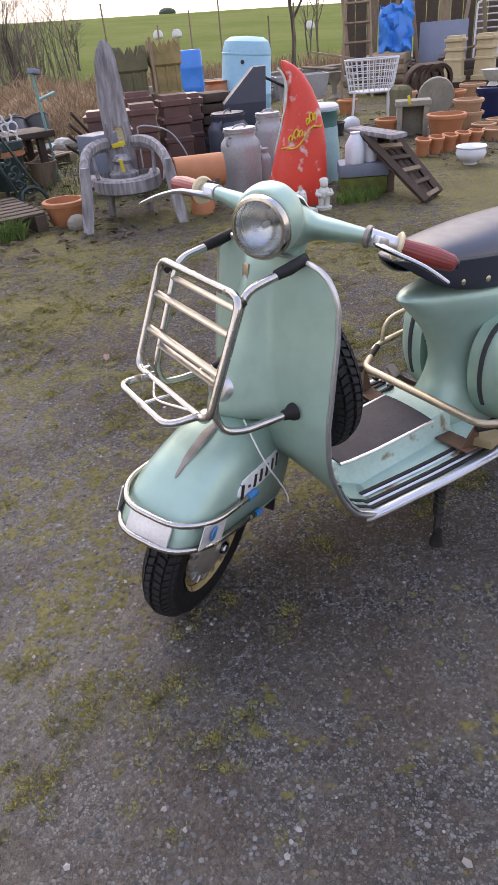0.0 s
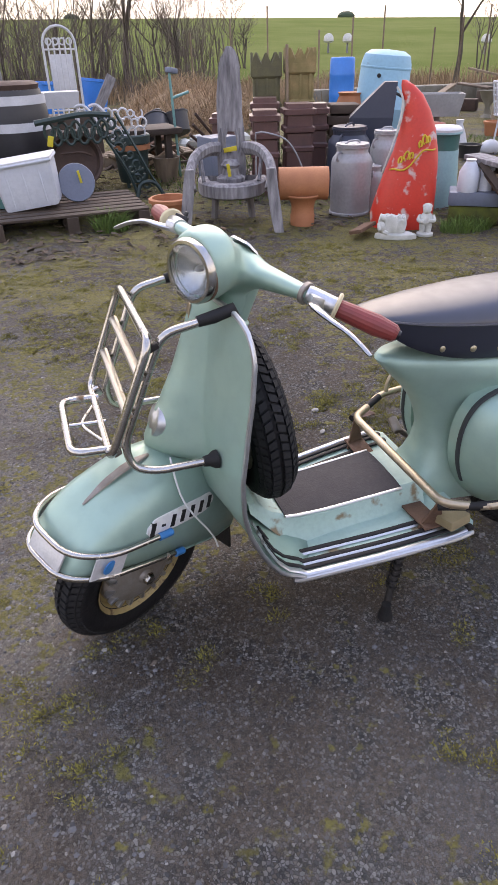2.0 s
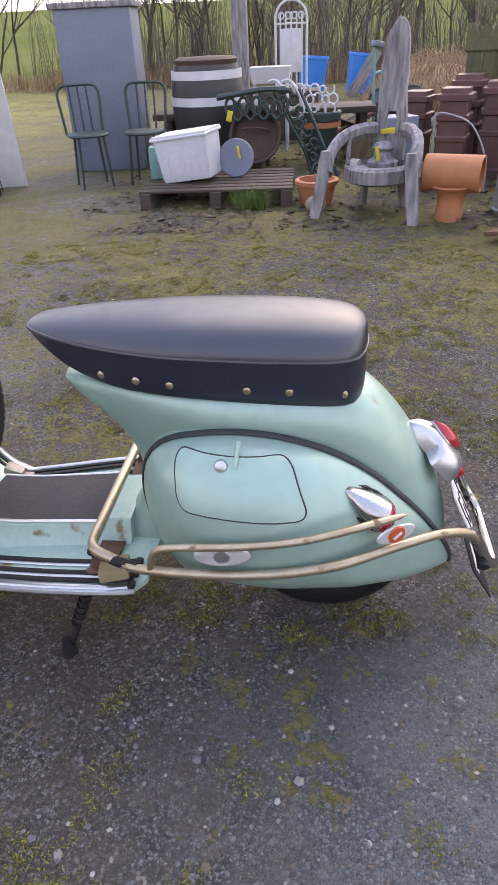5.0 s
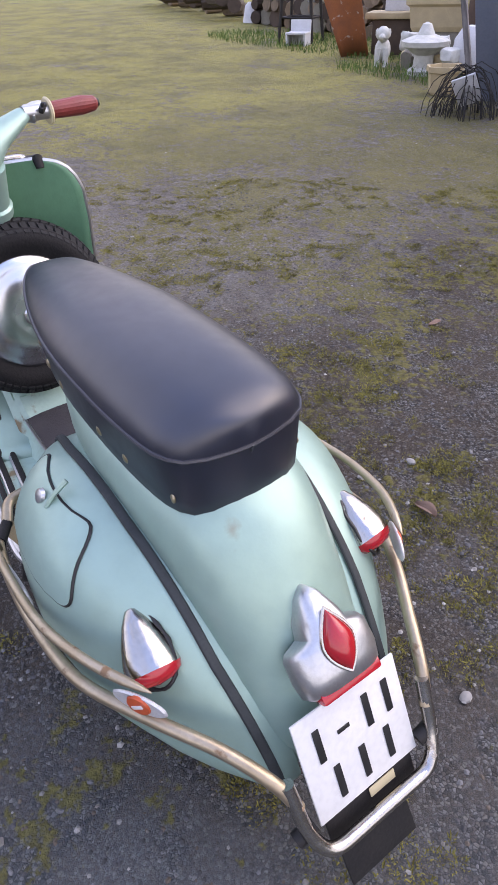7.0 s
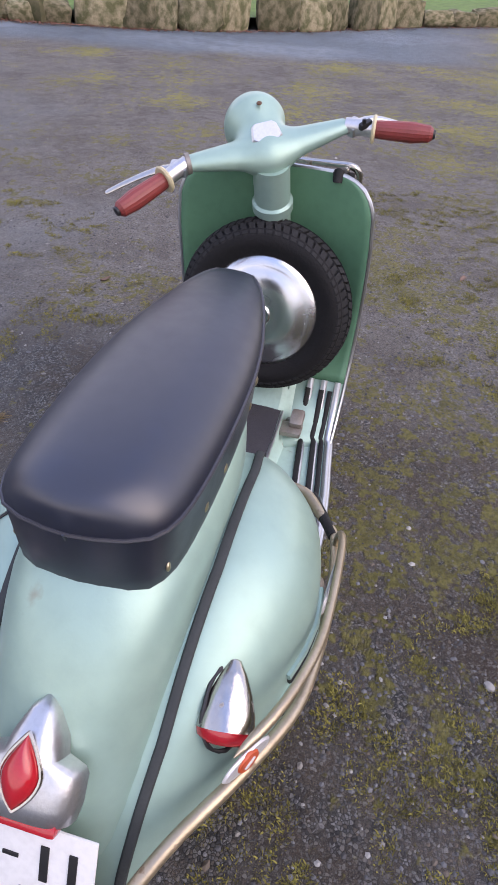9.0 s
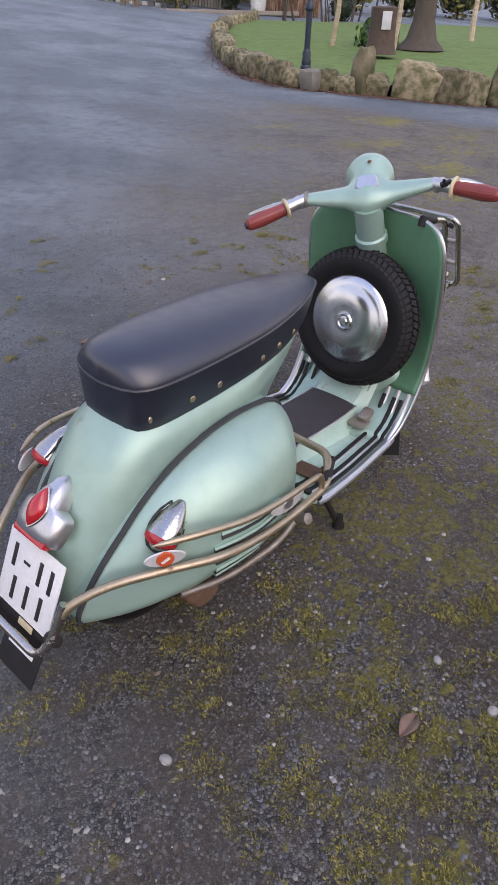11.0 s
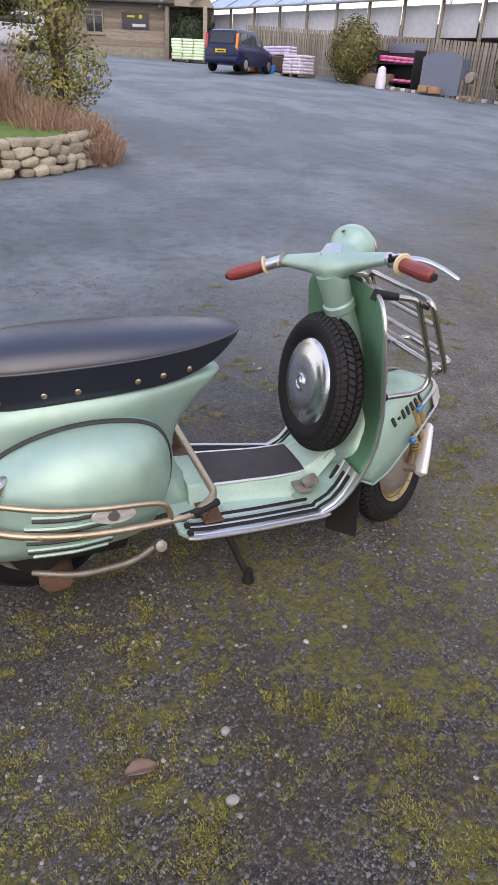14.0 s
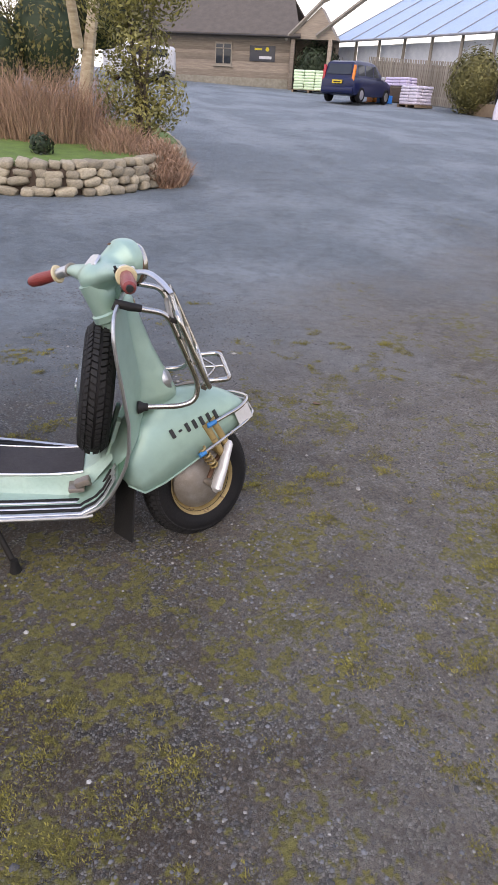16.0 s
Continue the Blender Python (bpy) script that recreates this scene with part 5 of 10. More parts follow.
# loose stones, dead leaves and moss tufts round the scooter
def chip_material():
    m = bpy.data.materials.new("mixed_gravel_chip")
    m.use_nodes = True
    n, l = m.node_tree.nodes, m.node_tree.links
    b = n["Principled BSDF"]
    ramp_ = n.new("ShaderNodeValToRGB")
    cr = ramp_.color_ramp
    cr.interpolation = "CONSTANT"
    cr.elements[0].position, cr.elements[0].color = 0.0, (0.042, 0.041, 0.042, 1)
    cr.elements[1].position, cr.elements[1].color = 0.96, (0.40, 0.385, 0.355, 1)
    for p, c in ((0.22, (0.078, 0.077, 0.079, 1)), (0.45, (0.132, 0.133, 0.138, 1)), (0.66, (0.140, 0.105, 0.072, 1)), (0.80, (0.20, 0.20, 0.203, 1)), (0.91, (0.27, 0.25, 0.215, 1))):
        e = cr.elements.new(p)
        e.color = c
    l.new(n.new("ShaderNodeNewGeometry").outputs["Random Per Island"], ramp_.inputs[0])
    t = n.new("ShaderNodeTexNoise")
    t.inputs["Scale"].default_value = 260
    x = n.new("ShaderNodeMix")
    x.data_type = "RGBA"
    x.blend_type = "MULTIPLY"
    x.inputs[0].default_value = 0.7
    l.new(ramp_.outputs[0], x.inputs[6])
    l.new(t.outputs[0], x.inputs[7])
    g = n.new("ShaderNodeBrightContrast")
    g.inputs[1].default_value = 0.03
    l.new(x.outputs[2], g.inputs[0])
    l.new(g.outputs[0], b.inputs["Base Color"])
    b.inputs["Roughness"].default_value = 0.75
    b.inputs["Specular IOR Level"].default_value = 0.3
    return m


CHIP = chip_material()
PALE = mat("pale_pebble", (0.33, 0.32, 0.30), 0.75, 0.0, (0.24, 0.225, 0.20), 20, 0.3, 0.3, 90, island=0.45)
MOSS = mat("moss_tuft", (0.235, 0.210, 0.055), 0.95, 0.0, (0.135, 0.122, 0.036), 5, 0.2, island=0.5, spec=0.2)
OCT = [(1, 0, 0), (0.3, 0.95, 0.1), (-0.85, 0.5, 0), (-0.7, -0.7, 0.1), (0.35, -0.9, 0), (0.15, 0.1, 0.75), (-0.1, 0, -0.6)]
OCF = [(0, 1, 5), (1, 2, 5), (2, 3, 5), (3, 4, 5), (4, 0, 5), (1, 0, 6), (2, 1, 6), (3, 2, 6), (4, 3, 6), (0, 4, 6)]


def pebbles(count, reach, size, seed, sparse):
    r_ = np.random.default_rng(seed)
    v, f = [], []
    for _ in range(count):
        ang, rad = r_.uniform(0, 2 * math.pi), 0.15 + reach * r_.random() ** 0.7
        x, y = -0.05 + rad * math.cos(ang) * 1.1, rad * math.sin(ang)
        if noise.noise((x * 1.6, y * 1.6, 7.7)) + 0.6 * noise.noise((x * 6, y * 6, 1.1)) < r_.uniform(-0.5, 0.5) - sparse:
            continue
        r = size(r_)
        q = r_.uniform(0, 6.28)
        c, s = math.cos(q), math.sin(q)
        k = len(v)
        z0 = ground_z(x, y) + 0.12 * r
        f3 = r_.uniform(0.7, 1.3, 3)
        for p in OCT:
            px, py, pz = p[0] * f3[0] * r, p[1] * f3[1] * r, p[2] * f3[2] * r * 0.8
            v.append((x + c * px - s * py, y + s * px + c * py, z0 + pz))
        f += [tuple(a + k for a in q3) for q3 in OCF]
    return v, f


tagged(raw("loose_gravel", *pebbles(66000, 3.0, lambda r: 0.0026 + 0.0036 * r.random() ** 1.5 + (0.004 * r.random() if r.random() < 0.08 else 0), 5, 0.05), CHIP), "scattered small dark grey gravel chips", "gravel", kind="stuff")
tagged(raw("pale_pebbles", *pebbles(620, 5.0, lambda r: 0.0035 + 0.0045 * r.random() ** 2 + (0.009 * r.random() if r.random() < 0.06 else 0), 6, 0.2), PALE), "pale pebbles scattered over the yard", "pebbles", kind="stuff")


def blades(n, where, seed):
    """Clumps of short fronds, denser and longer in the middle of each clump."""
    r = np.random.default_rng(seed)
    v, f = [], []
    for _ in range(n):
        x, y, scale = where(r)
        z = ground_z(x, y)
        k = int(12 + 46 * scale * scale)
        R = 0.030 * scale
        q, w0 = r.random(k) ** 0.7, r.uniform(0, 6.283, k)
        el = r.uniform(0.6, 1.6)
        bx, by = x + R * q * np.cos(w0) * el, y + R * q * np.sin(w0)
        a = w0 + r.normal(0, 0.9, k)
        hh = (0.002 + 0.0058 * r.random(k) ** 1.5) * (1.1 - 0.5 * q)
        lean = r.uniform(0.6, 2.4, k)
        w = r.uniform(0.0008, 0.0017, k)
        dx, dy = np.cos(a), np.sin(a)
        p = np.stack([np.stack([bx - dy * w, by + dx * w, np.full(k, z - 0.002)], 1), np.stack([bx + dy * w, by - dx * w, np.full(k, z - 0.002)], 1),
                      np.stack([bx + dx * hh * lean * 0.5 + dy * w, by + dy * hh * lean * 0.5 - dx * w, z + hh * 0.7], 1), np.stack([bx + dx * hh * lean, by + dy * hh * lean, z + hh], 1)], 1).reshape(-1, 3)
        i0 = len(v)
        v += p.tolist()
        for j in range(k):
            c = i0 + 4 * j
            f += [(c, c + 1, c + 2), (c, c + 2, c + 3)]
    return v, f


def tuft_place(r):
    for _ in range(40):
        ang, rad = r.uniform(0, 6.283), 0.25 + 2.9 * r.random() ** 0.7
        x, y = rad * math.cos(ang), rad * math.sin(ang) - 0.3
        if y - 0.72 * x > 2.2:
            continue
        if noise.noise((x * 1.9, y * 1.9, 2.2)) + 1.1 * noise.noise((x * 9, y * 9, 0.3)) > (0.50 if y > 0.2 else 0.36) - 0.12 * max(0, -y - 0.5):
            break
    return x, y, 0.3 + 1.0 * r.random() ** 1.8


tagged(raw("moss_tufts", *blades(7200, tuft_place, 11), MOSS), "small yellow-green moss tufts in the gravel", "moss", kind="stuff")

DEAD = mat("dead_leaf", (0.24, 0.15, 0.11), 0.8, 0.0, (0.16, 0.10, 0.07), 30, 0.3, per_object=0.3)
for k, (x, y, size) in enumerate(((-0.455, -0.705, 0.036), (0.25, -1.55, 0.025), (1.3, 0.95, 0.022), (0.2, 1.35, 0.028), (-0.5, 1.6, 0.025), (1.9, -0.6, 0.024), (0.9, 1.7, 0.026), (-1.3, -0.9, 0.026))):
    leaf = [[(size * (u - 0.5) * 2, size * 0.55 * v * math.sin(math.pi * (0.08 + 0.86 * u)), size * (0.18 + 0.3 * abs(v) + 0.2 * math.sin(4 * u + k))) for v in (-1, -0.5, 0, 0.5, 1)] for u in np.linspace(0, 1, 8)]
    tagged(mk("fallen_leaf", loft(leaf, closed=False), DEAD, m=at(x, y, ground_z(x, y), 67 * k), solid=0.0008), "curled brown dead leaf on the gravel", "leaf", "fallen leaves")

for k, (x, y, r) in enumerate(((-0.29, -0.83, 0.016), (-0.25, -0.67, 0.014), (-0.87, -0.36, 0.016), (0.62, 1.28, 0.012), (-1.05, 0.55, 0.017), (1.25, 0.15, 0.013))):
    tagged(mk("pale_stone", ball(r, r * 0.75, r * 0.5, n=9, k=6), PALE, m=at(x, y, ground_z(x, y) + r * 0.25, 50 * k), angle=25), "pale flat stone lying on the gravel", "stone", "pale stones")
sr = np.random.default_rng(77)
sv, sf = [], []
for _ in range(60):
    a = 2.75 + sr.normal(0, 0.4)
    cx, cy, L = 0.25 + sr.normal(0, 0.012), 0.83 + sr.normal(0, 0.010), sr.uniform(0.012, 0.036)
    z = ground_z(cx, cy) + sr.uniform(0.002, 0.012)
    dx, dy, k = math.cos(a) * L, math.sin(a) * L, len(sv)
    sv += [(cx - dx, cy - dy, z), (cx - dx + 0.002, cy - dy - 0.002, z + 0.001), (cx + dx, cy + dy, z + 0.004), (cx + dx - 0.001, cy + dy + 0.001, z + 0.005)]
    sf += [(k, k + 1, k + 2, k + 3)]
tagged(raw("straw_wisp", sv, sf, mat("pale_straw", (0.27, 0.20, 0.10), 0.9)), "wisp of pale straw on the gravel", "straw", kind="stuff")


# ---- salvage yard ----
TERRA = mat("terracotta", (0.42, 0.17, 0.075), 0.75, 0.0, (0.34, 0.13, 0.06), 9, 0.25, 0.2, 90)
TERRA_PALE = mat("weathered_terracotta", (0.40, 0.22, 0.12), 0.85, 0.0, (0.30, 0.19, 0.12), 12, 0.3, 0.3, 90)
BUFF = mat("buff_stoneware", (0.46, 0.37, 0.22), 0.8, 0.0, (0.34, 0.28, 0.17), 10, 0.3, 0.3, 70)
MOSSCLAY = mat("mossy_grey_clay", (0.135, 0.125, 0.062), 0.9, 0.0, (0.085, 0.08, 0.05), 9, 0.22, 0.4, 60)
MOSSBUFF = mat("mossy_buff_clay", (0.30, 0.22, 0.10), 0.9, 0.0, (0.15, 0.13, 0.05), 7, 0.2, 0.4, 60)
SALTBROWN = mat("brown_glazed_clay", (0.13, 0.060, 0.052), 0.42, 0.0, (0.07, 0.035, 0.032), 8, 0.25, 0.2, 60)
GREYWOOD = mat("silvered_oak", (0.29, 0.28, 0.29), 0.85, 0.0, (0.10, 0.095, 0.10), 6, 0.16, 0.7, 30, streak=(5, 5, 0.7))
PLANK = mat("old_plank", (0.24, 0.18, 0.12), 0.85, 0.0, (0.14, 0.10, 0.07), 6, 0.25, 0.5, 40, streak=(4, 4, 1), per_object=0.25)
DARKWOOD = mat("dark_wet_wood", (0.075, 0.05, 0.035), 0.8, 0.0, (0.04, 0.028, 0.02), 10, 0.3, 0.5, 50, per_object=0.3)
GALV = mat("dull_aluminium_can", (0.36, 0.365, 0.375), 0.55, 0.45, (0.25, 0.255, 0.265), 5, 0.22, 0.3, 45)
BLUEPL = mat("blue_plastic", (0.012, 0.20, 0.62), 0.4, 0.0, (0.01, 0.16, 0.52), 5, 0.3, 0.05, 60)
PALEBLUE = mat("pale_blue_tank_paint", (0.22, 0.44, 0.56), 0.5, 0.0, (0.18, 0.38, 0.50), 4, 0.3, 0.15, 40, rust=(0.16, 0.10, 0.06), rust_at=0.72)
REDF = mat("faded_red_fibreglass", (0.62, 0.042, 0.022), 0.45, 0.0, (0.50, 0.032, 0.02), 6, 0.3, 0.3, 30, rust=(0.50, 0.38, 0.35), rust_at=0.575)
YELLOW = mat("yellow_paint", (0.62, 0.40, 0.02), 0.5)
YTAG = mat("yellow_tag", (0.62, 0.50, 0.03), 0.6)
GREENIRON = mat("green_cast_iron", (0.024, 0.052, 0.048), 0.55, 0.2, (0.034, 0.048, 0.044), 15, 0.3, 0.3, 80)
BLACKPL = mat("black_plastic", (0.016, 0.017, 0.02), 0.42, 0.0, (0.03, 0.03, 0.035), 6, 0.3, 0.1, 60)
NAVY = mat("navy_plastic", (0.02, 0.028, 0.05), 0.45, 0.0, (0.03, 0.036, 0.055), 6, 0.3, 0.1, 60)
FROST = mat("frosted_plastic", (0.50, 0.54, 0.61), 0.45, 0.0, (0.70, 0.73, 0.77), 4, 0.3, 0.05, 40, trans=0.12)
WHITEP = mat("white_paint_old", (0.56, 0.57, 0.59), 0.5, 0.0, (0.42, 0.43, 0.45), 8, 0.3, 0.15, 60)
WHITESTONE = mat("white_cast_stone", (0.58, 0.58, 0.55), 0.85, 0.0, (0.36, 0.37, 0.33), 14, 0.25, 0.4, 50)
STONEG = mat("grey_stone", (0.23, 0.215, 0.18), 0.9, 0.0, (0.14, 0.13, 0.10), 6, 0.25, 0.6, 25, per_object=0.25)
MOSSROCK = mat("mossy_rock", (0.27, 0.225, 0.140), 0.95, 0.0, (0.075, 0.076, 0.030), 2.6, 0.12, 1.0, 9, per_object=0.38)
IRON = mat("brown_iron", (0.085, 0.05, 0.036), 0.75, 0.2, (0.05, 0.032, 0.026), 14, 0.3, 0.4, 60)
TEAL = mat("teal_enamel", (0.14, 0.32, 0.30), 0.45, 0.0, (0.10, 0.25, 0.24), 8, 0.3, 0.1, 60)
SLATE = mat("slate_blue_metal", (0.12, 0.15, 0.21), 0.5, 0.2, (0.16, 0.18, 0.23), 6, 0.3, 0.1, 60)
GLAZEW = mat("white_glazed", (0.58, 0.61, 0.66), 0.2, 0.0, (0.62, 0.64, 0.70), 8, 0.3)
NAVYG = mat("navy_glaze", (0.012, 0.018, 0.07), 0.2, 0.0, (0.01, 0.014, 0.05), 8, 0.3)
BARK = mat("tree_bark", (0.10, 0.080, 0.060), 0.95, 0.0, (0.055, 0.046, 0.036), 5, 0.3, 0.6, 20, streak=(3, 3, 0.6))
TWIG = mat("twigs", (0.17, 0.135, 0.11), 0.95, 0.0, (0.10, 0.08, 0.065), 3, 0.3)
STRAW = mat("dead_stalks", (0.36, 0.25, 0.15), 0.95, 0.0, (0.24, 0.16, 0.095), 2.5, 0.3, island=0.35)
REDSTEM = mat("red_brown_stems", (0.40, 0.265, 0.185), 0.95, 0.0, (0.25, 0.15, 0.10), 2.5, 0.3, island=0.35)
GRASSM = mat("grass_blades", (0.11, 0.165, 0.035), 0.9, 0.0, (0.06, 0.12, 0.022), 2, 0.3, island=0.35)
LAWN = mat("short_lawn", (0.115, 0.19, 0.035), 0.95, 0.0, (0.075, 0.12, 0.026), 5, 0.2, 0.6, 80)
LEAFY = mat("olive_leaves", (0.26, 0.225, 0.062), 0.6, 0.0, (0.075, 0.09, 0.025), 2, 0.3, island=0.4)
LEAFG = mat("box_leaves", (0.15, 0.135, 0.040), 0.7, 0.0, (0.095, 0.09, 0.028), 2, 0.3, island=0.4)
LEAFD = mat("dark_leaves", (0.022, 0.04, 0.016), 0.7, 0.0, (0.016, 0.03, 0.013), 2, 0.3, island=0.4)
LEAFB = mat("bright_leaves", (0.06, 0.16, 0.025), 0.6, 0.0, (0.045, 0.11, 0.02), 2, 0.3, island=0.4)


def gz(x, y):
    return ground_z(x, y)


def face(x, y, cx=0.4, cy=1.3):
    """The turn about z that points +y from (x, y) to the open yard."""
    return math.degrees(math.atan2(cy - y, cx - x)) - 90


def one(name, geo, material, label, category, x, y, z=0.0, rz=0.0, rx=0, ry=0, group="", kind="", **kw):
    """A thing that is one mesh."""
    ob = mk(name, geo, material, m=at(x, y, gz(x, y) + z, rz, rx, ry), **kw)
    return tagged(ob, label, category, group, kind)


def base(name, label, category, x, y, z=0.0, rz=0.0, group="", rx=0, ry=0, kind=""):
    return thing(name, label, category, at(x, y, gz(x, y) + z, rz, rx, ry), group, kind)


def pot_geo(r, h, lip=0.02, foot=0.72):
    return lathe([(0, 0), (r * foot, 0), (r * (foot + 0.06), h * 0.12), (r * 0.94, h * 0.80), (r * 0.95, h * 0.82), (r + lip * 0.4, h * 0.82), (r + lip * 0.5, h * 0.97), (r, h), (r * 0.88, h), (r * 0.86, h * 0.8), (r * foot * 0.85, h * 0.15), (0, h * 0.14)], 28)


def pot(x, y, r, h, material=TERRA, label="round terracotta flower pot", z=0.0, name="flower_pot", **kw):
    return one(name, pot_geo(r, h), material, label, "flower pot", x, y, z, **kw)


def churn(x, y, r, h, material, label, rz=0, z=0.0):
    b = base("milk_churn", label, "milk churn", x, y, z, rz, "milk churns")
    mk("body", lathe([(0, 0), (r * 0.98, 0), (r * 1.02, 0.008), (r * 1.02, h * 0.045), (r * 0.985, h * 0.055), (r, h * 0.5), (r, h * 0.74), (r * 0.985, h * 0.76), (r * 0.93, h * 0.80), (r * 0.80, h * 0.85), (r * 0.76, h * 0.87), (r * 0.78, h * 0.93), (r * 0.83, h * 0.935), (r * 0.83, h * 0.96), (r * 0.70, h * 0.96)], 32), material, b)
    mk("lid", lathe([(0, h * 0.975), (r * 0.5, h * 0.965), (r * 0.68, h * 0.955), (r * 0.80, h * 0.965), (r * 0.80, h * 0.985), (r * 0.62, h * 0.99), (r * 0.55, h * 0.975)], 28), material, b)
    mk("lid_grip", tube(fillet([(-r * 0.5, 0, h * 0.985), (-r * 0.3, 0, h * 1.02), (r * 0.3, 0, h * 1.02), (r * 0.5, 0, h * 0.985)], 0.02), 0.008, 7), material, b)
    for s in (1, -1):
        mk("handle", tube(fillet([(s * r * 0.90, 0, h * 0.76), (s * r * 1.08, 0, h * 0.80), (s * r * 1.02, 0, h * 0.88), (s * r * 0.70, 0, h * 0.88)], 0.03), 0.009, 8), material, b)
    return b


def square(w, z0, z1, w1=None):
    w1 = w1 or w
    return loft([[(w * a, w * c, z0) for a, c in ((-1, -1), (1, -1), (1, 1), (-1, 1))], [(w1 * a, w1 * c, z1) for a, c in ((-1, -1), (1, -1), (1, 1), (-1, 1))]])


def chimney_pot(x, y, h, w, material, label, rz=0, crown=False, z=0.0):
    b = base("chimney_pot", label, "chimney pot", x, y, z, rz, "salvaged chimney pots")
    w = w / 2
    if crown:
        steps = ((0.98, 0), (0.98, 0.10), (0.86, 0.12), (0.84, 0.52), (0.97, 0.54), (0.97, 0.60), (0.86, 0.62), (0.85, 0.80), (0.98, 0.82), (0.98, 0.885), (0.90, 0.89), (0.90, 0.90))
    else:
        steps = ((1.08, 0), (1.08, 0.10), (0.90, 0.12), (0.84, 0.45), (0.94, 0.46), (0.94, 0.50), (0.84, 0.52), (0.80, 0.66), (0.96, 0.68), (0.96, 0.73), (0.82, 0.75), (0.80, 0.87), (1.0, 0.88), (1.0, 0.94), (0.80, 0.95), (0.78, 1.0))
    mk("shaft", loft([[(w * k * a, w * k * c, h * q) for a, c in ((-1, -0.9), (-0.9, -1), (0.9, -1), (1, -0.9), (1, 0.9), (0.9, 1), (-0.9, 1), (-1, 0.9))] for k, q in steps]), material, b, flat=True)
    if crown:
        edge = [(-1 + 2 * k / 6, -1) for k in range(6)] + [(1, -1 + 2 * k / 6) for k in range(6)] + [(1 - 2 * k / 6, 1) for k in range(6)] + [(-1, 1 - 2 * k / 6) for k in range(6)]
        rim_o = [(w * 0.97 * a, w * 0.97 * c) for a, c in edge]
        rim_i = [(w * 0.84 * a, w * 0.84 * c) for a, c in edge]
        top = [h * (0.915 if k % 2 == 0 else 1.0) for k in range(24)]
        mk("crown", loft([[(*q, h * 0.88) for q in rim_i], [(*q, h * 0.88) for q in rim_o], [(*q, t) for q, t in zip(rim_o, top)], [(*q, t) for q, t in zip(rim_i, top)], [(*q, h * 0.88) for q in rim_i]], caps=False), material, b, flat=True)
        for sy in (1, -1):
            for sx in (-0.62, 0, 0.62):
                mk("rib", rbox(0.024, 0.026, h * 0.19, 0.004, at(sx * w, sy * w * 0.87, h * 0.71)), material, b)
    return b


def rock_geo(seed, sx, sy, sz):
    geo = ball(1, 1, 1, n=10, k=7)
    out = []
    for p in geo[0]:
        q = Vector((math.copysign(abs(p[0]) ** 0.5, p[0]), math.copysign(abs(p[1]) ** 0.5, p[1]), math.copysign(abs(p[2]) ** 0.5, p[2])))
        q = q * (1 + 0.26 * noise.noise(q * 1.7 + Vector((seed * 3.1, 0, 0))))
        out.append(Vector((q.x * sx, q.y * sy, q.z * sz)))
    return out, geo[1]


def bin_geo(r, h, taper=0.8):
    return lathe([(0, 0), (r * taper, 0), (r * 0.97, h * 0.93), (r * 1.03, h * 0.94), (r * 1.03, h), (r * 0.95, h), (r * taper * 0.92, 0.02), (0, 0.02)], 26)


def pallet(x, y, rz, w=1.0, d=0.8, h=0.14, material=DARKWOOD, label="rough dark wooden pallet"):
    b = base("pallet", label, "pallet", x, y, 0, rz, "pallets")
    n = 7
    for i in range(n):
        mk("slat", rbox(w, d / n * 0.72, 0.018, 0.003, at(0, -d / 2 + d * (i + 0.5) / n, h - 0.009)), material, b)
    for i in (-1, 0, 1):
        mk("bearer", rbox(0.09, d, h - 0.018, 0.004, at(i * (w / 2 - 0.05), 0, (h - 0.018) / 2)), material, b)
    return b


# the oak chair made from a slab and a wheel
T = base("garden_throne", "weathered silver oak chair with a tall slab back", "chair", -0.87, -3.75, 0, -19)
def plank_ring(z, x0, x1, th):
    """An uneven outline of the slab at one height, between two edges."""
    mid, half, yb = (x0 + x1) / 2, (x1 - x0) / 2, -0.56 - (z - 0.3) * 0.08
    return [(mid + half * a, yb + th * c, z) for a, c in ((-1, -0.7), (-0.5, -1), (0.1, -0.8), (0.4, -0.95), (1, -0.9), (1.04, 0.6), (0.6, 1), (0.2, 0.7), (-0.15, 1.05), (-0.55, 0.85), (-1, 0.8))]


mk("back_slab", loft([plank_ring(z, cx - w, cx + w, th) for z, cx, w, th in ((0.655, 0.0, 0.106, 0.04), (0.80, 0.008, 0.100, 0.035), (0.92, 0.004, 0.099, 0.033), (1.0, 0.004, 0.090, 0.032), (1.10, 0.0, 0.083, 0.03), (1.17, -0.004, 0.066, 0.027), (1.215, -0.010, 0.042, 0.02), (1.245, 0.002, 0.018, 0.012))]), GREYWOOD, T, angle=20)
mk("back_foot", loft([plank_ring(z, -w, w, th) for z, w, th in ((0.22, 0.110, 0.05), (0.40, 0.116, 0.046), (0.505, 0.114, 0.042))]), GREYWOOD, T, angle=20)
for s in (1, -1):
    mk("back_cheek", loft([plank_ring(z, *sorted((s * a, s * c)), 0.042) for z, a, c in ((0.48, 0.030, 0.114), (0.54, 0.046, 0.112), (0.60, 0.044, 0.110), (0.68, 0.020, 0.106))]), GREYWOOD, T, angle=20)
mk("seat_tag", rbox(0.026, 0.010, 0.10, 0.002, at(0.02, -0.30, 0.40, 0, -10, 8)), YTAG, T, "yellow tag")
mk("price_tag", rbox(0.11, 0.012, 0.035, 0.002, at(0.01, -0.530, 0.525, 0, 0, 10)), YTAG, T, "yellow tag")
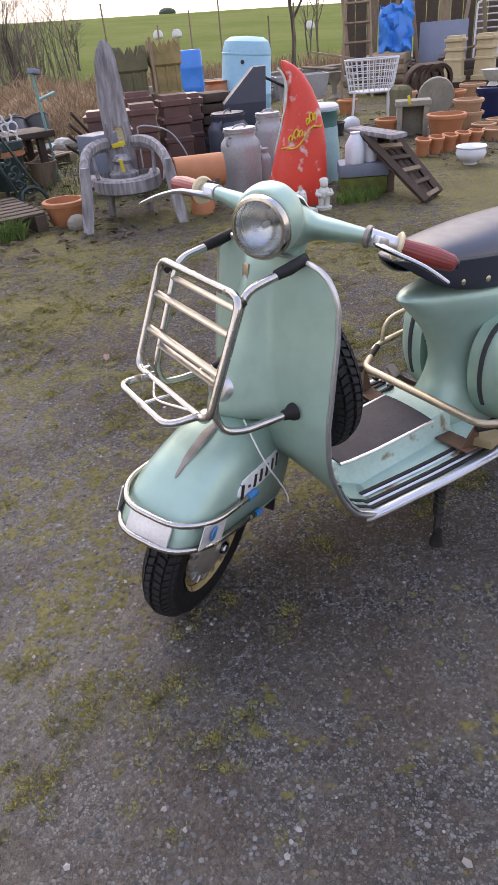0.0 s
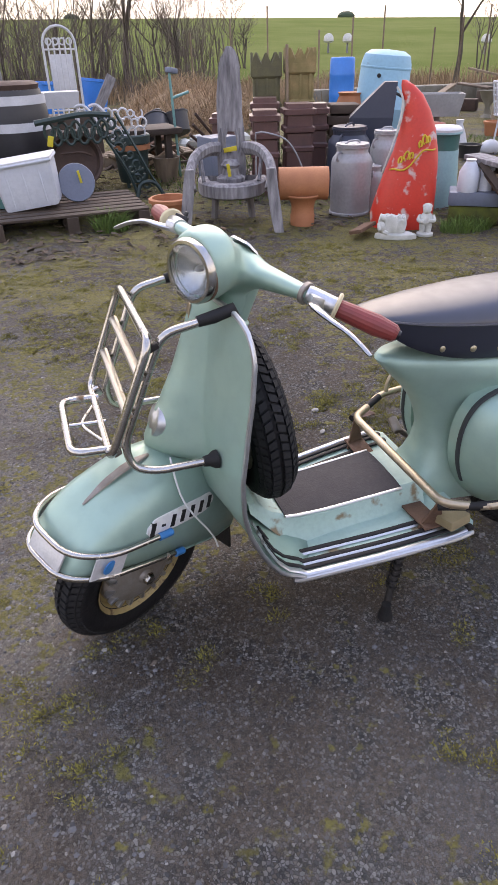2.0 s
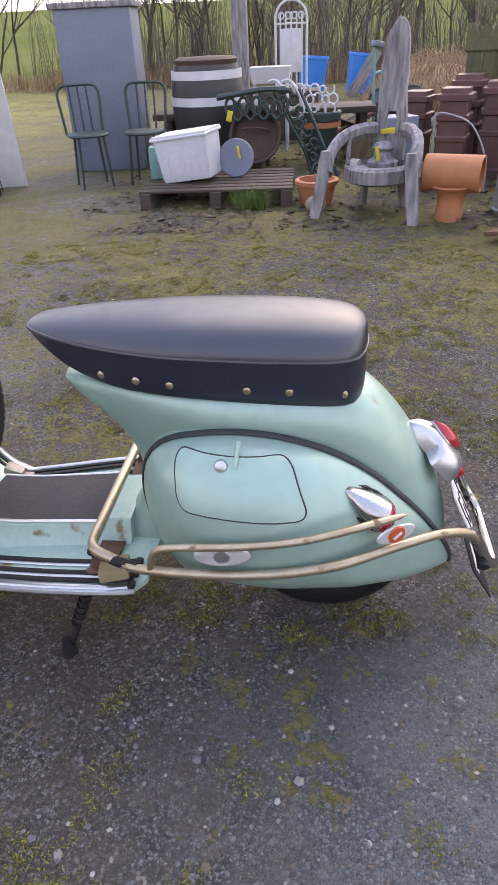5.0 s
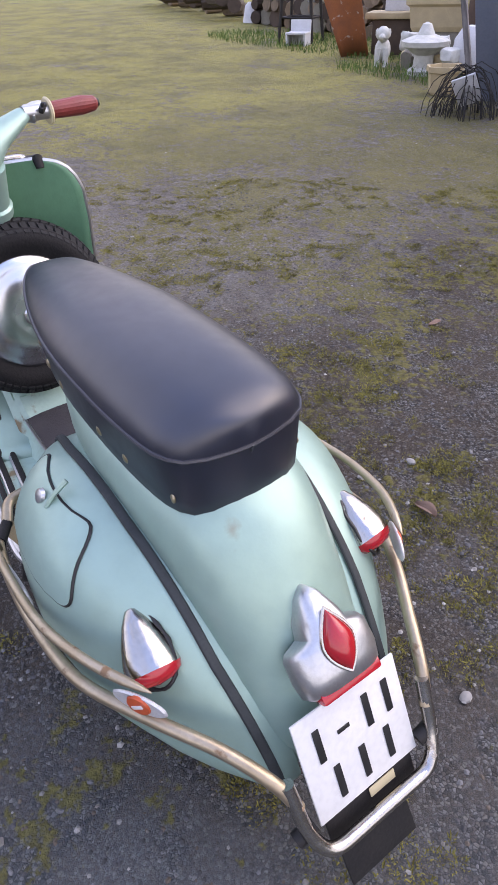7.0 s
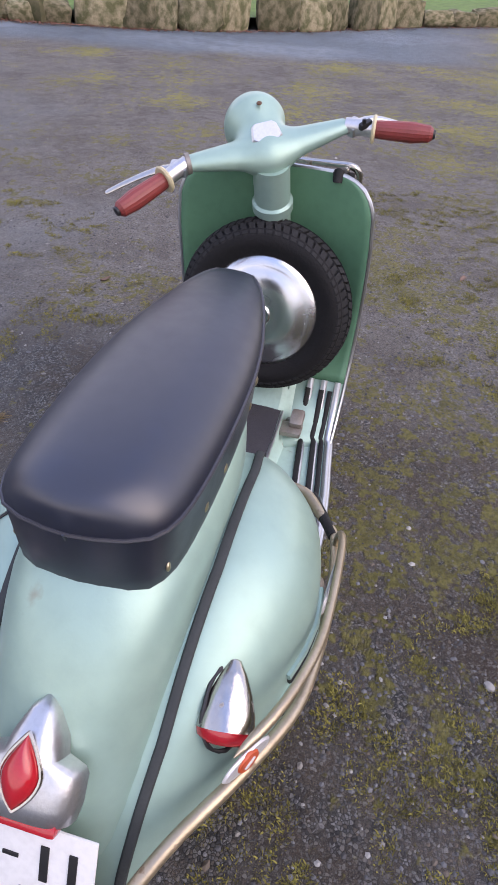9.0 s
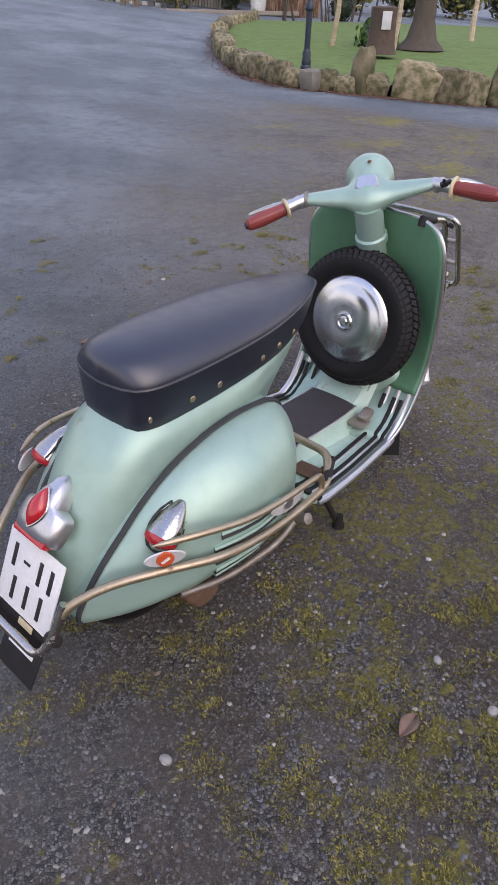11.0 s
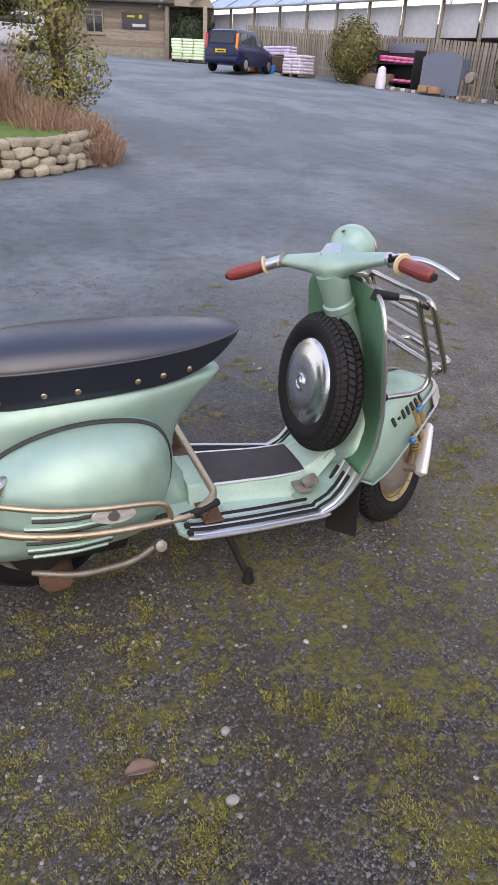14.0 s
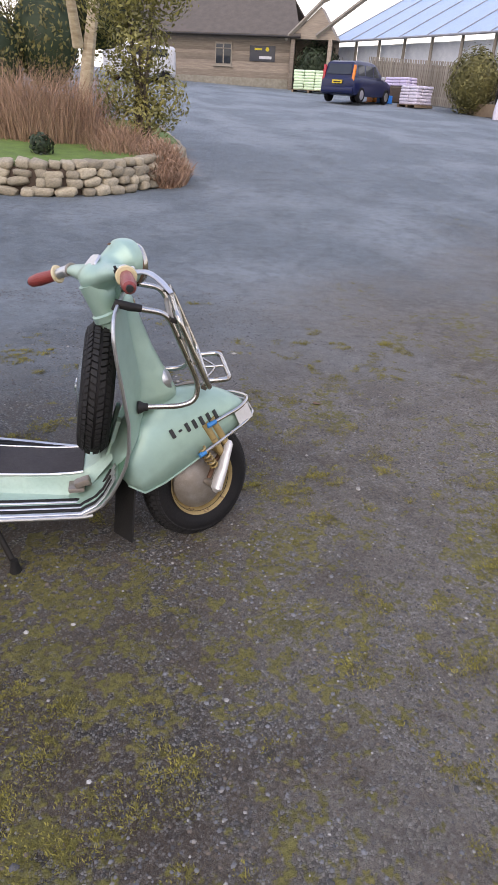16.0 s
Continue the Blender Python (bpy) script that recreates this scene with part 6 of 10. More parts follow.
mk("seat", loft([[(q * 0.285 * math.cos(a), -0.50 + q * 0.47 * max(0.0, math.sin(a)) ** 0.8, z) for a in np.linspace(0, math.pi, 21)] for q, z in ((0.93, 0.215), (1.0, 0.23), (1.0, 0.315), (0.94, 0.33), (0.72, 0.325), (0.66, 0.29), (0.2, 0.285))]), GREYWOOD, T, angle=30)
for s in (1, -1):
    mk("wheel_arm", tube(smooth_path([(s * 0.300, 0.0, 0.30), (s * 0.318, -0.08, 0.40), (s * 0.285, -0.24, 0.50), (s * 0.205, -0.42, 0.535), (s * 0.115, -0.54, 0.53)], 5), [0.040] * 12 + [0.043] * 9, 7, squash=1.35), GREYWOOD, T, angle=25)
    mk("leg", loft([[(s * (c0 + 0.5 * w0 * a), y0 + 0.020 * c, z0) for a, c in ((-1, -1), (0.2, -1.1), (1, -0.9), (1.05, 0.9), (-0.1, 1.15), (-1, 1))] for z0, c0, w0, y0 in ((-0.01, 0.372, 0.070, 0.070), (0.10, 0.352, 0.084, 0.055), (0.26, 0.328, 0.086, 0.040), (0.40, 0.312, 0.076, 0.030), (0.46, 0.306, 0.064, 0.022))]), GREYWOOD, T, angle=20)
    mk("leg", tube([(s * 0.16, -0.46, 0.0), (s * 0.14, -0.44, 0.24)], [0.034, 0.032], 6), GREYWOOD, T)
    mk("spoke", tube([(s * 0.22, -0.22, 0.33), (s * 0.245, -0.32, 0.51)], 0.016, 6), GREYWOOD, T)
mk("hub", lathe([(0, 0.0), (0.115, 0.0), (0.12, 0.03), (0.075, 0.055), (0.062, 0.10), (0.082, 0.125), (0.055, 0.16), (0, 0.17)], 14, at(0.01, -0.42, 0.30)), GREYWOOD, T, angle=25)

pot(-0.50, -4.30, 0.165, 0.19, TERRA, "wide terracotta bowl pot on mossy ground")
one("rough_stone", ball(0.085, 0.07, 0.07, n=9, k=6), STONEG, "grey rough stone beside the pot", "stone", -0.50, -4.05, 0.04)

# clay tee pipe
tx, ty = -1.46, -3.72
P = base("clay_pipe", "orange salt-glazed clay tee pipe stood on end", "pipe", tx, ty, 0, face(tx, ty))
mk("branch", lathe([(0.075, 0.0), (0.092, 0.0), (0.092, 0.075), (0.086, 0.085), (0.084, 0.14), (0.094, 0.18), (0.120, 0.215), (0.150, 0.235)], 28, cap=False), TERRA, P, solid=0.012)
mk("barrel", lathe([(0.112, -0.195), (0.114, -0.185), (0.114, 0.185), (0.112, 0.195)], 30, at(0, 0, 0.312) @ RY, cap=False), TERRA, P, solid=0.016)

churn(-1.98, -3.92, 0.168, 0.56, GALV, "dull aluminium milk churn with lid", 20)
churn(-2.38, -4.78, 0.20, 0.60, NAVY, "dark navy milk churn behind the others", 40)
churn(-2.42, -4.15, 0.135, 0.615, GALV, "tall pale metal milk churn", 10)
churn(-2.22, -3.98, 0.085, 0.36, GALV, "small pale metal churn", 60)

# red moon ornament
def moon(x, y):
    b = base("crescent_ornament", "faded red fibreglass crescent ornament with yellow scrolls", "ornament", x, y, 0, face(x, y))
    rings = []
    for z, cx, hw, hd in ((0.0, 0.02, 0.235, 0.15), (0.10, 0.015, 0.245, 0.155), (0.25, 0.035, 0.225, 0.15), (0.40, 0.055, 0.20, 0.135), (0.55, 0.075, 0.165, 0.115), (0.70, 0.075, 0.130, 0.095), (0.82, 0.055, 0.100, 0.075), (0.92, 0.015, 0.075, 0.055), (0.98, -0.025, 0.048, 0.04), (1.015, -0.055, 0.016, 0.016)):
        rings.append([(-(cx + hw * math.copysign(abs(math.cos(a)) ** 0.8, math.cos(a))), hd * math.sin(a), z) for a in np.linspace(0, 2 * math.pi, 29)[:-1]])
    mk("shell", loft(rings), REDF, b, angle=60)
    mk("torn_edge", tube(smooth_path([(0.16, 0.06, 0.40), (0.10, 0.075, 0.60), (0.055, 0.06, 0.78), (0.055, 0.04, 0.90), (0.10, 0.0, 0.97)], 5), [0.006] * 8 + [0.011] * 6 + [0.008] * 7, 7), WHITESTONE, b, "broken pale edge")
    def surf(u, z):
        i = interp(z, [0, 0.25, 0.40, 0.55, 0.70, 0.82], [0.02, 0.035, 0.055, 0.075, 0.075, 0.055])
        hw = interp(z, [0, 0.25, 0.40, 0.55, 0.70, 0.82], [0.235, 0.225, 0.20, 0.165, 0.13, 0.1])
        hd = interp(z, [0, 0.25, 0.40, 0.55, 0.70], [0.15, 0.15, 0.135, 0.115, 0.095])
        return Vector((-(i + hw * u), hd * max(0, 1 - abs(u) ** 2.5) ** 0.5 + 0.006, z))
    line = [surf(u, 0.40 + 0.20 * (u + 0.85) / 1.7 + 0.028 * math.sin(u * 5.5)) for u in np.linspace(-0.85, 0.85, 24)]
    mk("scroll", tube(line, 0.0065, 6), YELLOW, b, "painted yellow scroll line")
    for u0, z0 in ((-0.38, 0.478), (0.36, 0.585)):
        for k, (du, dz, q) in enumerate(((-0.20, 0.0, 0.8), (0.0, 0.02, 1.15), (0.20, 0.03, 0.8))):
            pts = [surf(u0 + du + 0.085 * q * math.cos(a), z0 + dz + 0.026 * q + 0.026 * q * math.sin(a)) for a in np.linspace(-0.9, 4.6, 12)]
            mk("scroll", tube(pts, 0.0075, 6), YELLOW, b)
    return b

moon(-2.14, -3.37)
relief = []
for u in np.linspace(-1, 1, 21):
    e = max(0.02, 1 - abs(u) ** 10) ** 0.5
    ring = []
    for a in np.linspace(0, 2 * math.pi, 25)[:-1]:
        c, q = math.cos(a), math.sin(a)
        r = 1 + 0.30 * noise.noise((u * 5.5, c * 2.6, q * 2.6 + 3.0))
        ring.append((0.03 - 0.105 * u, 0.040 * e * r * math.copysign(abs(c) ** 0.5, c), 0.10 + 0.066 * e * (r if q > 0 else 1.0) * math.copysign(abs(q) ** 0.5, q)))
    relief.append(ring)
plinth = loft([[(0.150 * q * math.cos(a) * (1 + 0.08 * math.sin(5 * a)), 0.075 * q * math.sin(a), z) for a in np.linspace(0, 6.283, 25)[:-1]] for z, q in ((0.0, 0.96), (0.012, 1.0), (0.034, 0.95), (0.042, 0.8))])
child = [ball(0.034, 0.036, 0.048, at(0.105, 0.02, 0.085)), ball(0.026, 0.026, 0.028, at(0.100, 0.028, 0.150)), tube([(0.13, 0.03, 0.11), (0.12, 0.062, 0.07)], [0.013, 0.011], 7), tube([(0.09, 0.03, 0.05), (0.055, 0.062, 0.045)], [0.017, 0.013], 7)]
one("stone_plaque", join(loft(relief), plinth, *child), WHITESTONE, "white cast stone garden relief block", "stone ornament", -1.93, -3.05, 0, face(-1.9, -3.05), angle=40)
figure = [lathe([(0, 0), (0.062, 0), (0.064, 0.018), (0.05, 0.024), (0, 0.026)], 16), tube([(0.022, 0, 0.02), (0.022, 0.004, 0.085)], [0.021, 0.026], 9), tube([(-0.022, 0, 0.02), (-0.022, 0.004, 0.085)], [0.021, 0.026], 9), ball(0.050, 0.040, 0.056, at(0, 0, 0.118)), ball(0.033, 0.033, 0.035, at(0, 0.008, 0.190)), ball(0.037, 0.034, 0.022, at(0, -0.002, 0.210)), tube(smooth_path([(0.046, 0, 0.145), (0.058, 0.028, 0.115), (0.018, 0.046, 0.112)], 4), 0.014, 7), tube(smooth_path([(-0.046, 0, 0.145), (-0.058, 0.028, 0.115), (-0.018, 0.046, 0.120)], 4), 0.014, 7)]
one("garden_figure", join(*figure), WHITESTONE, "small white stone garden statue", "statue", -2.17, -3.03, 0, face(-2.17, -3.03), angle=40)

# chimney pots
for i, (x, y, h, w, rz) in enumerate(((-1.66, -5.14, 0.745, 0.29, -18), (-2.07, -5.30, 0.77, 0.32, -15), (-1.86, -5.68, 0.80, 0.30, -20), (-2.36, -5.55, 0.74, 0.28, -16), (-1.40, -5.62, 0.68, 0.27, -24))):
    chimney_pot(x, y, h, w, SALTBROWN, "brown glazed square chimney pot", rz)
chimney_pot(-2.03, -6.10, 1.18, 0.33, MOSSCLAY, "tall mossy grey-green chimney pot with a crown top", -18, True)
chimney_pot(-2.37, -6.00, 1.22, 0.335, MOSSBUFF, "tall mossy buff chimney pot with a crown top", -18, True)
one("pole", tube([(0, 0, 0), (0.02, 0, 1.25)], 0.016, 7), PLANK, "thin pale wooden pole between the pots", "pole", -2.19, -5.86)
one("blue_crate", rbox(0.30, 0.24, 0.42, 0.02, at(0, 0, 0.21)), SLATE, "faded slate blue tub", "tub", -1.18, -5.15, 0.12, 20)
W = base("barrow_frame", "rusty iron barrow frame leaning on pots", "barrow", -1.22, -5.5, 0, 25)
for k in range(4):
    mk("rod", tube([(-0.3 + 0.06 * k, 0, 0.05 + 0.12 * k), (0.3, 0.05 * k, 0.45 + 0.09 * k)], 0.014, 6), IRON, W)
H = base("hose_rack", "blue topped tap stand with hose arm", "tap stand", -1.05, -6.2, 0, 20)
mk("stem", tube([(0, 0, 0), (0.05, 0, 1.02)], 0.014, 7), TEAL, H)
mk("head", rbox(0.12, 0.08, 0.05, 0.012, at(0.02, 0, 1.03, 20, 0, -10)), SLATE, H)
mk("arm", tube([(0.04, 0, 0.78), (-0.16, 0.02, 0.83)], 0.015, 7), TEAL, H)
hoop = base("iron_hoop", "bent steel hoop stuck among the pots", "hoop", -1.62, -4.75, 0, face(-1.6, -4.7))
mk("rod", tube(smooth_path([(-0.28, 0, 0.0), (-0.26, 0, 0.25), (-0.12, 0, 0.50), (0.08, 0, 0.58), (0.18, 0, 0.58)], 5), 0.008, 6), GALV, hoop)
mk("rod", tube([(0.18, 0, 0.58), (0.18, 0, 0.05)], 0.008, 6), GALV, hoop)

# tank, barrel, metalwork behind the moon
K = base("water_tank", "pale blue painted steel tank with a domed top", "tank", -3.29, -5.98, 0, face(-3.3, -5.9), ry=-5)
mk("shell", lathe([(0, 0), (0.30, 0), (0.305, 0.03), (0.285, 0.62), (0.288, 0.63), (0.282, 0.64), (0.27, 1.05), (0.245, 1.13), (0.18, 1.17), (0, 1.18)], 36), PALEBLUE, K)
mk("port", lathe([(0, 0.01), (0.02, 0.01), (0.022, 0)], 12, at(0.07, 0.272, 0.94) @ Matrix.Rotation(radians(-90), 4, "X")), BLACKINK, K)
mk("seam", lathe([(0.271, 1.0), (0.276, 1.005), (0.276, 1.02), (0.270, 1.025)], 36, cap=False), PALEBLUE, K)
B = base("plastic_barrel", "bright blue plastic drum standing in the grass", "barrel", -5.79, -11.95, 0.02, 30)
mk("drum", lathe([(0, 0), (0.22, 0), (0.24, 0.03), (0.245, 0.32), (0.25, 0.34), (0.245, 0.36), (0.245, 0.66), (0.25, 0.68), (0.245, 0.70), (0.24, 0.95), (0.22, 0.98), (0, 0.97)], 28), BLUEPL, B)
CS = base("crate_stack", "stack of dark slatted crates behind the pots", "crate stack", -2.72, -5.62, 0, -18)
for k in range(7):
    mk("crate", rbox(0.30 + 0.02 * (k % 2), 0.34, 0.085, 0.012, at(0.01 * (k % 3), 0, 0.05 + 0.103 * k)), NAVY if k < 3 else DARKWOOD, CS)
one("terracotta_urn", lathe([(0, 0), (0.12, 0), (0.17, 0.1), (0.18, 0.22), (0.13, 0.33), (0.15, 0.36), (0, 0.34)], 22), TERRA, "orange clay urn behind the churns", "urn", -3.02, -6.05, 0.42)
one("plinth_block", rbox(0.4, 0.4, 0.42, 0.02, at(0, 0, 0.21)), DARKWOOD, "dark timber block under the urn", "block", -3.02, -6.05, 0, 15)
one("black_hopper", loft([[(-0.20, -0.12, 0), (0.16, -0.12, 0), (0.16, 0.12, 0), (-0.20, 0.12, 0)], [(-0.22, -0.14, 0.62), (0.20, -0.14, 0.62), (0.20, 0.14, 0.62), (-0.22, 0.14, 0.62)], [(0.10, -0.1, 0.92), (0.22, -0.1, 0.92), (0.22, 0.1, 0.92), (0.10, 0.1, 0.92)]]), NAVY, "black sheet metal hopper with a pointed corner", "hopper", -2.78, -5.1, 0, face(-2.8, -5.1) + 180, flat=True)
one("iron_rod", tube([(0, 0, 0.85), (-0.42, 0.02, 0.66)], 0.014, 6), BLACKMETAL, "black iron rod lying across the tank", "rod", -2.90, -4.98)
one("metal_trough", loft([[(-0.24, -0.11, 0), (0.24, -0.11, 0), (0.24, 0.11, 0), (-0.24, 0.11, 0)], [(-0.28, -0.14, 0.2), (0.28, -0.14, 0.2), (0.28, 0.14, 0.2), (-0.28, 0.14, 0.2)], [(-0.265, -0.125, 0.2), (0.265, -0.125, 0.2), (0.265, 0.125, 0.2), (-0.265, 0.125, 0.2)], [(-0.23, -0.10, 0.02), (0.23, -0.10, 0.02), (0.23, 0.10, 0.02), (-0.23, 0.10, 0.02)]]), GALV, "grey galvanised metal trough on a drum", "trough", -3.42, -5.02, 0.60, face(-3.7, -5.1) + 8, flat=True)
one("red_drum", lathe([(0, 0), (0.17, 0), (0.17, 0.12), (0.175, 0.13), (0.17, 0.14), (0.17, 0.54), (0, 0.55)], 24), REDF, "faded red drum under the trough", "drum", -3.36, -4.98)
teal = base("enamel_bin", "teal enamelled bin with a lid", "bin", -2.80, -3.86)
DEEPTEAL = mat("deep_teal_enamel", (0.035, 0.125, 0.115), 0.4, 0.0, (0.03, 0.10, 0.095), 8, 0.3)
PALETEAL = mat("pale_teal_enamel", (0.22, 0.38, 0.40), 0.45, 0.0, (0.16, 0.30, 0.32), 6, 0.3, 0.1, 60)
mk("body", lathe([(0, 0), (0.165, 0), (0.17, 0.02), (0.150, 0.30), (0.136, 0.45), (0.136, 0.46)], 26), PALETEAL, teal)
mk("collar", lathe([(0.131, 0.455), (0.131, 0.585), (0.134, 0.59)], 26, cap=False), DEEPTEAL, teal, "dark teal upper ring")
mk("rim", lathe([(0.128, 0.585), (0.150, 0.585), (0.150, 0.600), (0.128, 0.604)], 26, cap=False), PALETEAL, teal)
mk("lid", lathe([(0.143, 0.600), (0.146, 0.618), (0.120, 0.640), (0.0, 0.648)], 26), WHITEP, teal, "white lid")
MOSSBED = mat("thick_moss", (0.11, 0.13, 0.022), 0.95, 0.0, (0.045, 0.05, 0.015), 14, 0.22, 0.8, 40)
trough = base("cast_trough", "low grey metal box topped with moss", "box", -2.72, -3.22, 0, face(-2.7, -3.2))
mk("box", rbox(0.40, 0.28, 0.10, 0.01, at(0, 0, 0.20)), SLATE, trough)
mk("mossy_block", rbox(0.38, 0.26, 0.15, 0.03, at(0, 0, 0.075)), MOSSBED, trough, "moss-covered block")
one("plastic_jug", lathe([(0, 0), (0.075, 0), (0.08, 0.02), (0.078, 0.14), (0.045, 0.20), (0.035, 0.215), (0.04, 0.23), (0, 0.23)], 18), FROST, "cloudy white plastic jug on the box", "jug", -2.62, -3.2, 0.25)
one("glass_jar", lathe([(0, 0), (0.06, 0), (0.062, 0.16), (0.07, 0.2), (0.065, 0.205), (0.05, 0.18), (0, 0.17)], 18), GLAZEW, "white jar with a yellow tag", "jar", -2.76, -3.18, 0.25)
one("rusty_tin", rbox(0.16, 0.12, 0.12, 0.01, at(0, 0, 0.06)), RUSTY, "small rusty tin on the box", "tin", -2.88, -3.12, 0.25, 15)
one("leaf_litter_board", rbox(0.3, 0.1, 0.03, 0.01, at(0, 0, 0.06)), RUSTY, "rusty folded sheet by the ornament", "metal sheet", -1.75, -3.2, 0, 40, 14)

yl = random.Random(31)
ylv, ylf = [], []
for _ in range(5200):
    x, y = yl.uniform(-6.5, 1.4), -3.45 - 4.6 * yl.random() ** 1.3
    if noise.noise((x * 1.3, y * 1.3, 4.4)) < yl.uniform(-0.5, 0.35):
        continue
    z, a, q, w_, k = gz(x, y) + 0.004, yl.uniform(0, 6.28), yl.uniform(0.012, 0.05), yl.uniform(0.004, 0.016), len(ylv)
    c_, s_ = math.cos(a), math.sin(a)
    ylv += [(x + q * c_ * i - w_ * s_ * j, y + q * s_ * i + w_ * c_ * j, z + yl.uniform(0, 0.025)) for i, j in ((-1, -1), (1, -1), (1, 1), (-1, 1))]
    ylf.append((k, k + 1, k + 2, k + 3))
tagged(raw("yard_litter", ylv, ylf, mat("dark_litter", (0.085, 0.058, 0.038), 0.9, 0.0, (0.05, 0.036, 0.026), 20, 0.3, island=0.7)), "dead leaves and bits of wood among the salvage", "litter", kind="stuff")

# leaning slatted hurdle
FR = thing("slatted_hurdle", "old dark slatted wooden hurdle leaning on a prop", "hurdle")


def ramp(u, v):
    a = Vector((-2.70, -3.14, 0.43)).lerp(Vector((-2.79, -2.54, 0.02)), u)
    b = Vector((-2.94, -3.06, 0.41)).lerp(Vector((-3.03, -2.64, 0.03)), u)
    return a.lerp(b, v)


for v in (0, 1):
    mk("rail", tube([ramp(-0.05, v), ramp(1, v)], 0.034, 4), DARKWOOD, FR, flat=True)
for k in range(5):
    mk("slat", tube([ramp(0.15 + 0.2 * k, -0.06), ramp(0.15 + 0.2 * k, 1.06)], 0.024, 4), DARKWOOD if k % 2 else PLANK, FR, flat=True)
for v in (0.25, 0.5, 0.75):
    mk("slat", tube([ramp(0.02, v) - Vector((0, 0, 0.03)), ramp(0.98, v) - Vector((0, 0, 0.03))], 0.022, 4), DARKWOOD, FR, flat=True)
mk("backing", loft([[ramp(u, 0.02) - Vector((0, 0, 0.035)), ramp(u, 0.98) - Vector((0, 0, 0.035)), ramp(u, 0.98) - Vector((0, 0, 0.06)), ramp(u, 0.02) - Vector((0, 0, 0.06))] for u in (0.0, 0.5, 1.0)]), DARKWOOD, FR, flat=True)
mk("top_board", rbox(0.50, 0.17, 0.035, 0.008, at(-2.77, -3.12, 0.465, 96, 0, 3)), GREYWOOD, FR)
mk("prop", rbox(0.34, 0.10, 0.44, 0.01, at(-2.86, -3.22, 0.22, 100)), DARKWOOD, FR)

# white laundry basket on legs
LB = base("wire_basket", "white plastic laundry basket on thin legs", "basket", -5.55, -6.33, 0, face(-5.5, -6.1))
for k in range(6):
    z, r = 0.42 + 0.075 * k, 0.25 + 0.012 * k
    mk("hoop", tube([(r * 1.15 * math.cos(a), r * 0.8 * math.sin(a), z) for a in np.linspace(0, 2 * math.pi, 29)[:-1]], 0.010 if k in (0, 5) else 0.006, 6, True), WHITEP, LB)
for k in range(26):
    a = 2 * math.pi * k / 26
    mk("stave", tube([(0.25 * 1.15 * math.cos(a), 0.25 * 0.8 * math.sin(a), 0.42), (0.31 * 1.15 * math.cos(a), 0.31 * 0.8 * math.sin(a), 0.795)], 0.007, 5), WHITEP, LB)
mk("base", lathe([(0, 0), (0.25, 0), (0.25, 0.02), (0, 0.02)], 24, at(0, 0, 0.41) @ Matrix.Diagonal((1.15, 0.8, 1, 1))), WHITEP, LB)
for sx in (1, -1):
    for sy in (1, -1):
        mk("leg", tube([(sx * 0.22, sy * 0.13, 0.42), (sx * 0.25, sy * 0.15, 0.0)], 0.014, 6), WHITEP, LB)

# pots on the far side
pot(-4.87, -5.22, 0.165, 0.20, TERRA, "terracotta pot under the basket", group="terracotta pots")
for k in range(5):
    pot(-4.20 - 0.17 * k, -4.02 + 0.02 * k, 0.075, 0.17, TERRA, "small terracotta long-tom pot", group="terracotta pots", rx=-8)
pot(-5.0, -4.45, 0.21, 0.22, TERRA, "wide orange terracotta bowl", z=0.06, group="terracotta pots")
pot(-5.45, -4.30, 0.13, 0.14, TERRA_PALE, "shallow buff terracotta pan", group="terracotta pots")
pot(-5.75, -4.35, 0.13, 0.15, TERRA_PALE, "shallow buff terracotta pan", group="terracotta pots")
pot(-5.35, -4.05, 0.13, 0.12, TERRA_PALE, "shallow buff terracotta pan", group="terracotta pots")
pot(-5.78, -4.82, 0.17, 0.20, TERRA_PALE, "stacked weathered clay pot", group="terracotta pots")
pot(-5.80, -4.86, 0.175, 0.20, TERRA_PALE, "stacked weathered clay pot", z=0.13, group="terracotta pots")
one("glazed_bowl", lathe([(0, 0.0), (0.06, 0), (0.065, 0.02), (0.125, 0.06), (0.14, 0.10), (0.13, 0.14), (0.142, 0.155), (0.135, 0.165), (0.115, 0.15), (0, 0.06)], 28), GLAZEW, "white glazed bowl planter with blue tint", "bowl", -4.14, -3.32)
ST = base("grindstone", "round grey grindstone leaning upright", "grindstone", -6.55, -6.1, 0, face(-6.5, -6.1))
mk("disc", lathe([(0, -0.04), (0.24, -0.04), (0.25, -0.03), (0.25, 0.03), (0.24, 0.04), (0, 0.04)], 32, at(0, 0, 0.25) @ Matrix.Rotation(radians(82), 4, "X")), STONEG, ST)
FB = base("brick_box", "small dark stone fire box with an opening", "fire box", -5.02, -5.0, 0, face(-5, -5))
mk("box", join(rbox(0.06, 0.24, 0.34, 0.01, at(-0.15, 0, 0.17)), rbox(0.06, 0.24, 0.34, 0.01, at(0.15, 0, 0.17)), rbox(0.40, 0.26, 0.06, 0.01, at(0, 0, 0.36)), rbox(0.28, 0.03, 0.30, 0.005, at(0, -0.10, 0.16))), STONEG, FB)
mk("tag", rbox(0.03, 0.01, 0.10, 0.002, at(0.05, 0.135, 0.40, 0, 0, 15)), YTAG, FB)
pot(-6.8, -5.35, 0.20, 0.36, NAVYG, "navy blue glazed planter holding a white urn", name="glazed_planter")
